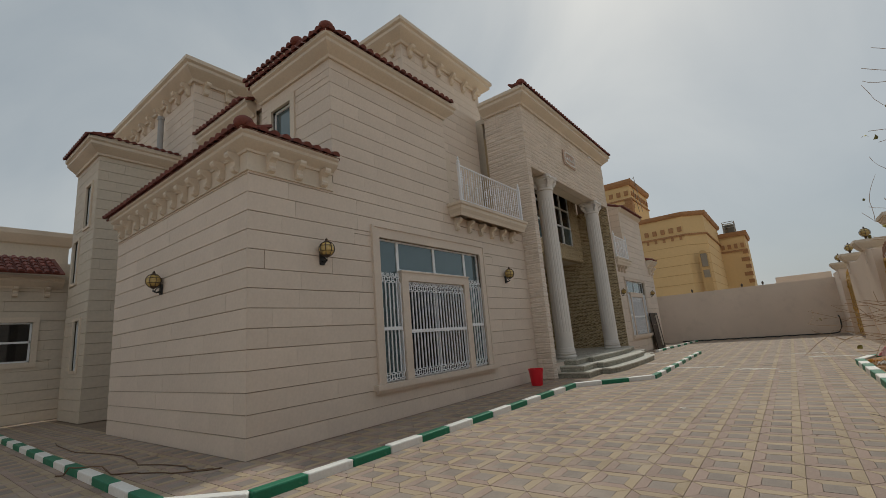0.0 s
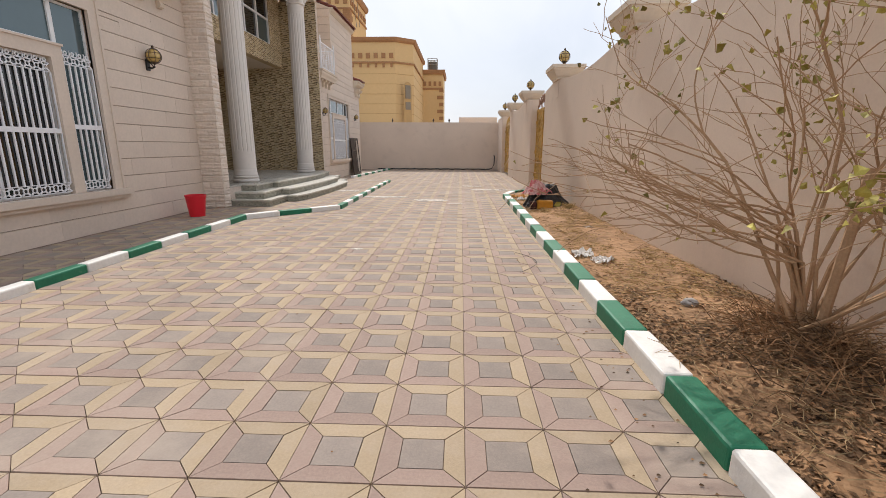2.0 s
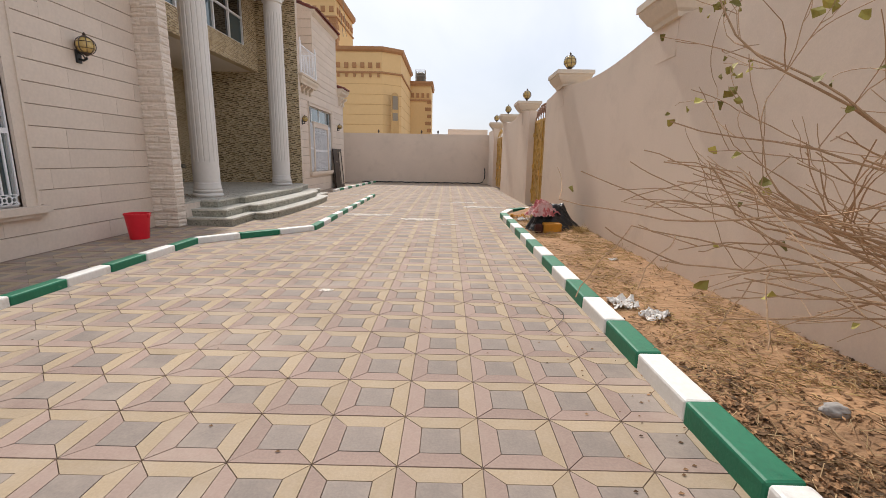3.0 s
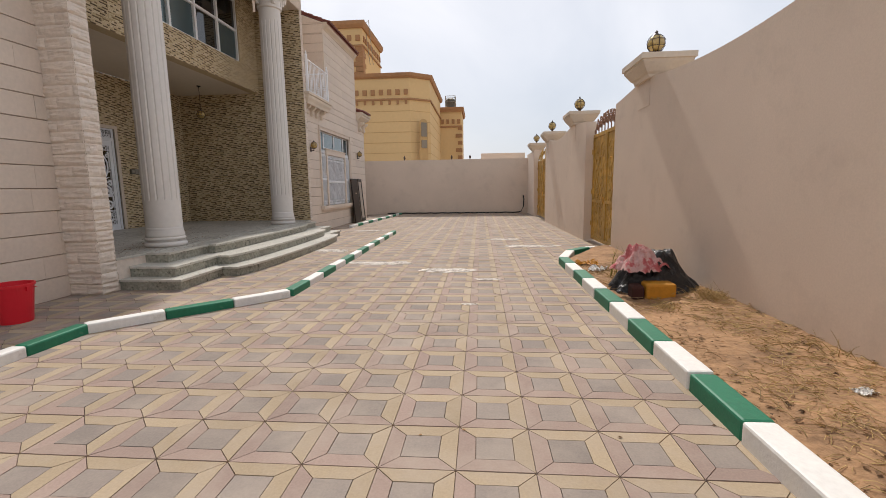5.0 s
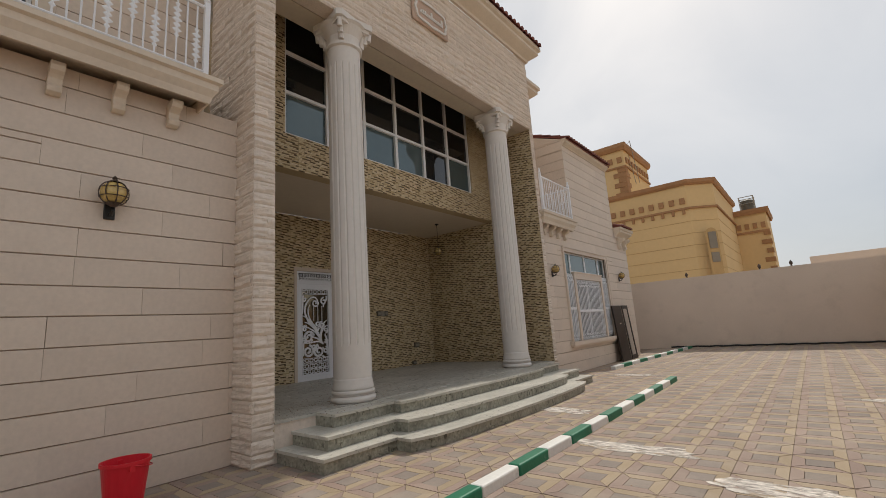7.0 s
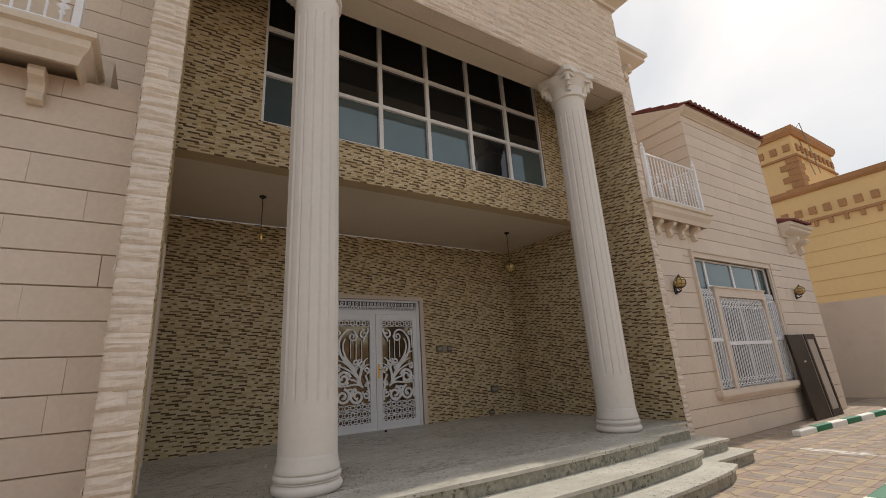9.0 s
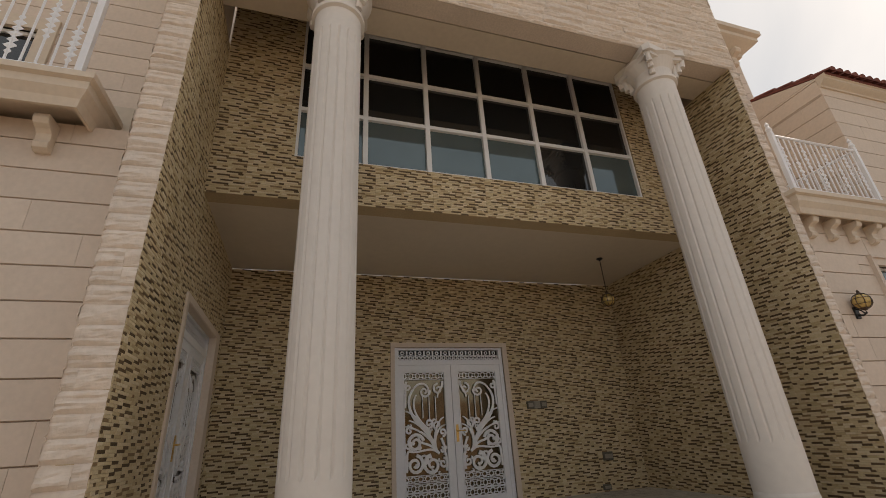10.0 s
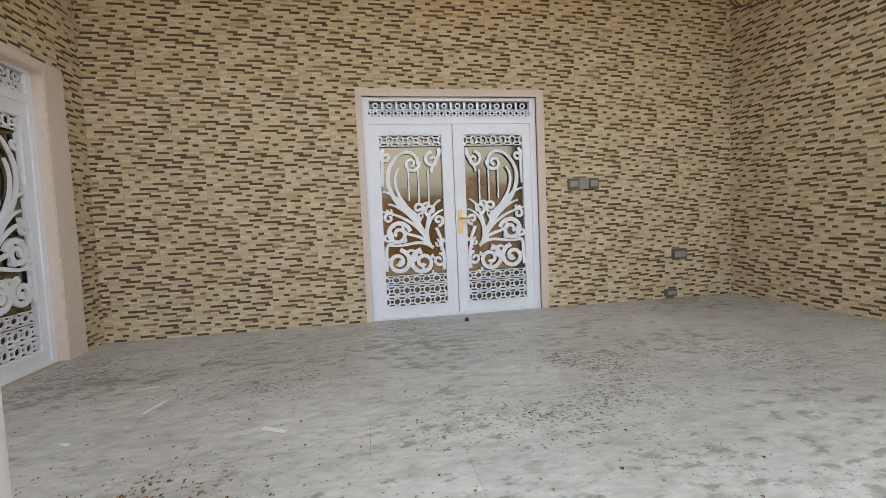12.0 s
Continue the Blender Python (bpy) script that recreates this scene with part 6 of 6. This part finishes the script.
        m.tube([(x, y, z), ((x + e.x) / 2, (y + e.y) / 2, (z + e.z) / 2 + rnd.uniform(0, 0.07)), tuple(e)], 0.0035, 0.0015, 3)
    tagged(m.obj("dead_brush", M_DRY), "tangled dead brown twigs heaped round the shrub", "brush", kind="stuff")
    m = Mesh()
    for k in range(1350):
        x, y = rnd.uniform(-4.2, RK), rnd.uniform(-3, 24)
        if k < 150:
            x, y = RK - abs(rnd.gauss(0, 0.35)), rnd.uniform(-2, 5)
        elif k < 750:
            x, y = rnd.uniform(-9, -5), 9.8 + abs(rnd.gauss(0, 1.9))
        elif k >= 900:
            x, y = -6.0 + rnd.gauss(0, 0.2), 11.42 + rnd.gauss(0, 0.16) if k < 1150 else 10.9 + rnd.gauss(0, 0.8)
        z = FLOOR + 0.005 if 150 <= k < 750 or k >= 900 else 0.0
        if z and not 9.7 < y < 16.8:
            continue
        s = rnd.uniform(0.006, 0.016)
        m.add([(x - s, y, z + 0.003), (x, y - s * 0.6, z + 0.006), (x + s, y, z + 0.004), (x, y + s * 0.6, z + 0.008)], [(0, 1, 2), (0, 2, 3)])
    tagged(m.obj("leaf_crumbs", M_DRY), "crumbs of dead leaf blown over the paving", "leaves", kind="stuff")


litter()
M_SCRAP = material("white_scrap", (0.75, 0.72, 0.68), 0.7)
for x, y, l, w, turn in ((-7.30, 10.97, 0.20, 0.025, 165), (-6.76, 11.80, 0.16, 0.035, 60), (-7.70, 10.75, 0.15, 0.02, 95), (-6.88, 10.71, 0.07, 0.025, 60), (-5.2, 12.6, 0.10, 0.03, 10)):
    s = thing("paper_scrap", "thin white scrap lying on the marble floor", "scrap", (x, y, FLOOR), "scraps on the porch floor")
    s.rotation_euler = (0, 0, radians(turn))
    Mesh().box(-l / 2, l / 2, -w / 2, w / 2, 0.0, 0.006).obj("strip", M_SCRAP, s)


def crumpled(name, mat, at, size, seed):
    """A thin wrapper, creased and half folded, lying on the ground."""
    rnd = random.Random(seed)
    n, v, f = 14, [], []
    turn = rnd.uniform(0, 3.1)
    for side in (0.0, 0.004):
        for j in range(n + 1):
            for i in range(n + 1):
                a, b = 2 * i / n - 1, (2 * j / n - 1) * 0.75
                k = 1 + 0.35 * noise.noise((a * 1.3 + seed, b * 1.3, 1))
                h = abs(noise.noise((a * 2.2 + seed, b * 2.2, 5))) * 0.75 + abs(noise.noise((a * 5 + seed, b * 5, 9))) * 0.45
                px, py = a * k * size, b * k * size
                v.append((px * math.cos(turn) - py * math.sin(turn), px * math.sin(turn) + py * math.cos(turn), h * size * 0.8 + side))
    q = (n + 1) ** 2
    for j in range(n):
        for i in range(n):
            if noise.noise((i * 0.55 + seed, j * 0.55, 3)) > 0.28:
                continue
            a = j * (n + 1) + i
            f += [(a + q, a + q + 1, a + q + n + 2, a + q + n + 1), (a + n + 1, a + n + 2, a + 1, a)]
    ob = Mesh().add(v, f).obj(name, mat)
    ob.location = at
    return ob


rock = lump("stone", material("grey_stone", (0.33, 0.31, 0.29), 0.85, bump=(20, 0.5, 0.01)), (2.1, 2.81, soil_height(2.1, 2.81) - 0.01), (0.07, 0.055, 0.06), 9, 0.2)
tagged(rock, "grey lump of broken stone on the soil", "stone")
for k, (x, y, sx, mt) in enumerate(((1.72, 4.7, 0.16, M_SCRAP), (1.85, 4.35, 0.13, M_SCRAP), (2.3, 6.5, 0.06, M_SCRAP), (1.75, 11.3, 0.18, bpy.data.materials["orange_plastic"]), (1.8, 10.8, 0.16, M_SCRAP))):
    t = crumpled("plastic_litter", mt, (x, y, soil_height(x, y)), sx, 12 + k)
    tagged(t, "crumpled " + ("yellow" if k == 3 else "white") + " plastic wrapper lying on the soil", "wrapper", "litter on the soil")
M_SPILL = material("dried_plaster_spill", (0.74, 0.68, 0.61), 0.9, (25, 0.15), (4, 0.2), (40, 0.4, 0.004))
M_SPILL.node_tree.nodes["Principled BSDF"].inputs["Base Color"].default_value = (0.6, 0.54, 0.47, 1)
sp_noise = M_SPILL.node_tree.nodes.new("ShaderNodeTexNoise")
sp_noise.inputs["Scale"].default_value = 7.0
sp_noise.inputs["Detail"].default_value = 8.0
sp_range = M_SPILL.node_tree.nodes.new("ShaderNodeMapRange")
sp_range.inputs["From Min"].default_value, sp_range.inputs["From Max"].default_value = 0.36, 0.58
sp_range.inputs["To Max"].default_value = 0.92
M_SPILL.node_tree.links.new(sp_noise.outputs[0], sp_range.inputs["Value"])
M_SPILL.node_tree.links.new(sp_range.outputs[0], M_SPILL.node_tree.nodes["Principled BSDF"].inputs["Alpha"])
rnds = random.Random(31)
for x, y, l, w in ((1.12, 14.34, 0.75, 0.20), (0.52, 15.75, 0.5, 0.14), (-0.65, 11.2, 0.45, 0.20), (-1.95, 11.95, 0.72, 0.22), (0.05, 10.47, 0.22, 0.07), (-3.85, 18.4, 0.5, 0.14), (-3.6, 13.7, 0.45, 0.20), (-0.2, 9.0, 0.10, 0.05), (-1.3, 5.3, 0.08, 0.05)):
    pts = []
    for k in range(28):
        t = 2 * math.pi * k / 28
        q = 1 + 0.45 * noise.noise((math.cos(t) * 1.6 + x, math.sin(t) * 1.6 + y, 0)) + rnds.uniform(-0.12, 0.12)
        pts.append((x + l * q * math.cos(t), y + w * q * math.sin(t)))
    tagged(Mesh().prism(pts, 0.0, 0.0045).obj("plaster_spill", M_SPILL), "dried pale plaster spill on the paving", "stain", "plaster spills on the drive")
M_WIRE = material("dark_wire", (0.04, 0.03, 0.03), 0.7, bump=None)
wire = Mesh().tube([(0.9 + 0.25 * math.sin(k * 0.5), 4.2 + 0.16 * k, 0.012 + (0.10 if 6 < k < 9 else 0.0)) for k in range(7)], 0.003, 0.003, 5)
tagged(wire.obj("wire", M_WIRE, smooth=True), "thin dark wire lying over the paving", "wire")
M_CORD = material("dusty_brown_cord", (0.17, 0.105, 0.065), 0.8, bump=None)
for run in (((-5.85, 0.02), (-6.05, -0.22), (-6.5, -0.12), (-7.4, -0.42), (-8.4, -0.30), (-10.2, -0.62), (-12.0, -0.45)), ((-5.95, -0.06), (-6.3, -0.40), (-6.9, -0.62), (-7.6, -1.02), (-8.1, -1.30))):
    wire = Mesh()
    pts = []
    for a, b in zip(run, run[1:]):
        for t in range(5):
            q = t / 5
            pts.append((a[0] + (b[0] - a[0]) * q, a[1] + (b[1] - a[1]) * q + 0.03 * math.sin(6 * a[0] + 5 * q), 0.011 if abs(a[1] + (b[1] - a[1]) * q + 1.0) > 0.14 else 0.115))
    tagged(wire.tube(pts, 0.009, 0.009, 6).obj("cable", M_CORD, smooth=True), "dusty brown cable lying on the paving by the house corner", "cable", "cables by the house corner")

# ---- tower, garage and the house beyond ----
TWX, TWY = -15.0, 0.62
clad("wall_tower_front", "x+", TWX, (TWY, 5.0, 0.0, 7.70), [], 41, "cream smooth stone-clad wall of the stair tower", mat=M_PLAIN, mat_ob=M_PLAIN, back_mat=M_TAN, gap=0.003)
clad("wall_tower_side", "y-", TWY, (-17.25, TWX, 0.0, 7.70), [(-16.0, -15.45, 5.6, 6.9), (-16.9, -16.4, 4.0, 5.3), (-16.2, -15.6, 1.4, 2.8)], 42, "cream smooth stone-clad side of the stair tower with slit windows", mat=M_PLAIN, mat_ob=M_PLAIN, back_mat=M_TAN, gap=0.003)
cornice([(-17.25, TWY), (TWX, TWY), (TWX, 5.0)], 7.65)
roof_tiles((TWX + 0.36, TWY - 0.36, 8.11), (TWX + 0.36, 5.0, 8.11), (-1, 0), 0.25, 0.6)
roof_tiles((-17.25, TWY - 0.36, 8.11), (TWX + 0.36, TWY - 0.36, 8.11), (0, 1), 0.25, 0.6)
small_window("window_6", "y-", TWY, (-16.0, -15.45, 5.6, 6.9), "slit window of the stair tower", trim=0.08)
small_window("window_7", "y-", TWY, (-16.9, -16.4, 4.0, 5.3), "slit window of the stair tower", trim=0.08)
small_window("window_8", "y-", TWY, (-16.2, -15.6, 1.4, 2.8), "slit window of the stair tower", trim=0.08)
pipe = Mesh().lathe([(0.09, 7.85), (0.09, 9.7), (0.11, 9.7), (0.11, 9.8)], 16, (-15.6, 2.4))
tagged(pipe.obj("flue_pipe", material("grey_pipe", (0.35, 0.34, 0.33), 0.6)), "grey vent pipe standing on the tower roof", "pipe")
clad("wall_garage_front", "x+", -18.0, (-9.0, TWY + 0.2, 0.0, 4.3), [(-1.9, 0.0, 1.76, 2.96)], 43, "cream smooth stone-clad wall of the low side block", mat=M_PLAIN, mat_ob=M_PLAIN, back_mat=M_TAN, gap=0.003)
small_window("window_9", "x+", -18.0, (-1.9, 0.0, 1.76, 2.96), "dark two-part window with a cream surround", 2, M_DARKGLASS, 0.15)
cornice([(-18.0, -9.0), (-18.0, TWY)], 4.0, size=0.8)
brackets((-18.0, -6.0, 0), (-18.0, TWY, 0), 4.05, 0.75, 90, 0.8)
roof_tiles((-17.255, -9.0, 4.40), (-17.255, TWY - 0.1, 4.40), (-1, 0), 0.75, 1.6)
m = Mesh()
m.box(-19.5, -18.3, -8.8, 5.0, 0.0, 4.4).box(-17.5, -15.3, 1.0, 5.0, 0, 7.9).box(-19.6, -19.4, -8.8, 5, 4.4, 5.1)
tagged(m.obj("wall_core_side", M_PLAIN), "plain inner walls of the side block", "wall", kind="structure")
nb = thing("neighbour_block", "plain cream flat-roofed block behind the low side block", "house")
Mesh().box(-31, -25, -9, 2.1, -0.08, 7.3).obj("wall", M_PLAIN, nb)
Mesh().sweep([(-31, -9), (-25, -9), (-25, 2.1), (-31, 2.1)], [(0, 6.9), (0.1, 6.95), (0.25, 7.2), (0.3, 7.3), (0.3, 7.5), (0, 7.5)]).obj("parapet", M_TRIM, nb)


# ---- far house ----
def far_house():
    fh = thing("far_house", "ochre stone house with brown battlement friezes beyond the end wall", "house")
    FX1 = -4.5
    main = [(-16.0, 43.0), (-6.1, 43.0), (FX1, 44.2), (FX1, 55), (-16, 55)]
    Mesh().prism(main, -0.08, 10.95).obj("wall", M_FARH, fh)
    Mesh().sweep(main, [(0, 10.9), (0.1, 10.9), (0.22, 11.05), (0.25, 11.3), (0, 11.3)], True).obj("parapet", M_FARB, fh)
    Mesh().sweep(main, [(0, 9.05), (0.12, 9.05), (0.12, 9.2), (0, 9.2)], True).obj("frieze_band", M_FARB, fh)
    for k in range(13):
        x = -15.4 + k * 0.73
        Mesh().box(x, x + 0.36, 42.9, 43.1, 9.5, 9.95).obj("frieze_block", M_FARB, fh)
        Mesh().box(x + 0.08, x + 0.28, 42.9, 43.1, 8.7, 9.06).obj("frieze_drop", M_FARB, fh)
    for z in [0.9 * k for k in range(3, 10)]:
        Mesh().sweep(main, [(0, z), (0.015, z), (0.015, z + 0.05), (0, z + 0.05)], True).obj("course_line", M_FARB2, fh)
    # arched stair window on the canted corner
    wn_ = Mesh()
    for k in range(9):
        t = math.pi * k / 8
        wn_.v.append((-5.05 + 0.0 + 0.42 * math.cos(t) * 0.8, 43.25 - 0.02 + 0.42 * math.cos(t) * 0.56, 7.0 + 0.42 * math.sin(t)))
    wn_.v += [(-5.05 - 0.336, 43.25 - 0.255, 0.0), (-5.05 + 0.336, 43.25 + 0.215, 0.0)]
    wn_.f.append((10, 0, 1, 2, 3, 4, 5, 6, 7, 8, 9))
    wn_.mi.append(0)
    a = wn_.obj("arched_surround", M_FARB2, fh)
    a.location = (0.08, -0.11, 0)
    for z0, z1 in ((5.9, 7.1), (4.9, 5.6)):
        p = Mesh()
        q = [(-5.05 + s * 0.22, 43.25 + s * 0.155, z) for z in (z0, z1) for s in (-1, 1)]
        p.add([(x + 0.12, y - 0.17, z) for x, y, z in q] + [(x + 0.02, y - 0.02, z) for x, y, z in q], [(0, 1, 3, 2), (4, 6, 7, 5), (0, 2, 6, 4), (1, 5, 7, 3), (2, 3, 7, 6), (0, 4, 5, 1)])
        p.obj("pane", M_FARPANE, fh)
    # right tower
    Mesh().box(-4.8, -2.1, 54.5, 60, -0.08, 10.1).obj("tower", M_FARH, fh)
    Mesh().sweep([(-4.8, 54.5), (-2.1, 54.5), (-2.1, 60), (-4.8, 60)], [(0, 9.9), (0.15, 9.8), (0.25, 10.1), (0.25, 10.3), (0, 10.3)], True).obj("tower_parapet", M_FARB, fh)
    Mesh().box(-4.8, -2.05, 54.4, 54.5, 8.1, 8.3).obj("frieze_band", M_FARB, fh)
    for k in range(4):
        Mesh().box(-4.4 + k * 0.6, -4.08 + k * 0.6, 54.4, 54.52, 8.5, 9.0).obj("frieze_block", M_FARB, fh)
    for k in range(11):
        w = 0.7 if k % 2 else 0.45
        Mesh().box(-2.07 - w, -2.04, 54.42, 55.2, 0.8 * k - 0.2, 0.8 * k + 0.2).obj("quoin", M_FARB, fh)
    # left tower
    lt = [(-18.0, 45.5), (-10.8, 45.5), (-10.8, 53), (-18, 53)]
    Mesh().prism(lt, 10.4, 16.2).obj("tower", M_FARH, fh)
    Mesh().sweep(lt, [(0, 16.0), (0.15, 16.0), (0.3, 16.3), (0.3, 16.6), (0, 16.6)], True).obj("tower_parapet", M_FARB, fh)
    Mesh().sweep(lt, [(0, 14.4), (0.12, 14.4), (0.12, 14.55), (0, 14.55)], True).obj("frieze_band", M_FARB, fh)
    for k in range(9):
        Mesh().box(-10.85, -10.7, 45.9 + k * 0.8, 46.3 + k * 0.8, 14.9, 15.4).obj("frieze_block", M_FARB, fh)
        Mesh().box(-17.8 + k * 0.8, -17.4 + k * 0.8, 45.4, 45.6, 14.9, 15.4).obj("frieze_block", M_FARB, fh)
    for k in range(7):
        w = 1.1 if k % 2 else 0.7
        Mesh().box(-10.77 - w, -10.75, 45.44, 45.44 + w, 11.3 + 0.45 * k, 11.72 + 0.45 * k).obj("quoin", M_FARB, fh)
    m = Mesh()
    for k in range(2):
        m.tube([(-11.5 + k * 0.4, 47, 16.5), (-10.9 + k * 0.4, 47, 17.2), (-10.55 + k * 0.3, 47.3, 13.2)], 0.03, 0.03, 5)
    m.obj("ladder_rail", M_GREYBOX2, fh)
    tank = thing("roof_tank", "grey roof tank in a metal frame on the far house", "tank", (-3.4, 56, 10.2))
    Mesh().lathe([(0.5, 0.25), (0.52, 1.2), (0.3, 1.35)], 16).obj("tank", M_GREYBOX, tank)
    for sx in (-1, 1):
        for sy in (-1, 1):
            Mesh().tube([(sx * 0.55, sy * 0.55, 0), (sx * 0.55, sy * 0.55, 1.5)], 0.04, 0.04, 5).obj("post", M_GREYBOX2, tank)
    for z in (0.2, 0.85, 1.5):
        Mesh().sweep([(-0.55, -0.55), (0.55, -0.55), (0.55, 0.55), (-0.55, 0.55)], [(0, z), (0.04, z), (0.04, z + 0.06), (0, z + 0.06)], True).obj("rail", M_GREYBOX2, tank)


M_FARPANE = material("dusty_far_glass", (0.24, 0.20, 0.15), 0.35, bump=None)
M_FARB2 = material("tan_far_moulding", (0.52, 0.335, 0.15), 0.85, bump=None)
far_house()
for x in (-4.2, -1.6, -0.6):
    l = thing("wall_lantern", "small dark lantern on the end wall", "lamp", (x, 28.08, 2.93), "lanterns on the end wall")
    Mesh().lathe([(0.04, 0), (0.02, 0.04), (0.05, 0.07), (0.06, 0.15), (0.03, 0.20), (0.005, 0.24)], 10).obj("body", M_BRONZE, l)


# ---- paving pieces, last ----
def paving():
    rnd = random.Random(11)
    U, UY = 0.406, 0.410
    a = 0.1
    cell = [("grey", [(a, a), (U - a, a), (U - a, U - a), (a, U - a)]),
            ("pink", [(0, 0), (U, 0), (U - a, a), (a, a)]),
            ("yellow", [(U, 0), (U, U), (U - a, U - a), (U - a, a)]),
            ("yellow", [(U, U), (0, U), (a, U - a), (U - a, U - a)]),
            ("pink", [(0, U), (0, 0), (a, a), (a, U - a)])]

    def shape(poly, dz=0.0):
        c = Vector((sum(p[0] for p in poly) / 4, sum(p[1] for p in poly) / 4))
        out = []
        n = len(poly)
        for s, z in ((0.0010, -0.010), (0.0024, 0.0 + dz)):
            for i in range(n):
                p, a_, b_ = Vector(poly[i]), Vector(poly[i - 1]), Vector(poly[(i + 1) % n])
                e, g = (p - a_).normalized(), (b_ - p).normalized()
                n1, n2 = Vector((-e.y, e.x)), Vector((-g.y, g.x))
                mit = (n1 + n2).normalized()
                q = p + mit * (s / max(0.35, mit.dot(n1)))
                out.append((q.x, q.y, z))
        return out, [(4, 5, 6, 7), (0, 1, 5, 4), (1, 2, 6, 5), (2, 3, 7, 6), (3, 0, 4, 7)]

    rest = Mesh()
    names = ["yellow", "pink", "grey"]
    datas = {}
    x_start, y_start = 0.21 - U * 46, 0.46 - UY * 22
    for i in range(53):
        for j in range(90):
            x, y = x_start + i * U, y_start + j * UY
            near = 43 <= i <= 47 and 22 <= j <= 33
            if y > 27.9 or (-5.4 < y < 13.1 and x + U * 0.6 > RK + max(0.0, y - 11.7) * 0.62) or x > WALLX(y) or (x < FX - U and y > NEAR0) or (P0 + 0.3 < y < P1 - 0.7 and x + U < -4.6):
                continue
            for k, (col, poly) in enumerate(cell):
                if near:
                    if k not in datas:
                        v, f = shape(poly)
                        ob = link_mesh("paver", v, f, PAVE[col, False], pavement)
                        datas[k] = ob.data
                    else:
                        ob = new("paver", datas[k])
                        ob.parent = pavement
                    ob.location = (x, y, rnd.uniform(-0.0015, 0.0015))
                else:
                    v, f = shape(poly, rnd.uniform(-0.0015, 0.0015))
                    rest.add([(p[0] + x, p[1] + y, p[2]) for p in v], f, names.index(col))
    tagged(rest.obj("pavers", [PAVE[n, True] for n in names], pavement), kind="stuff")


paving()
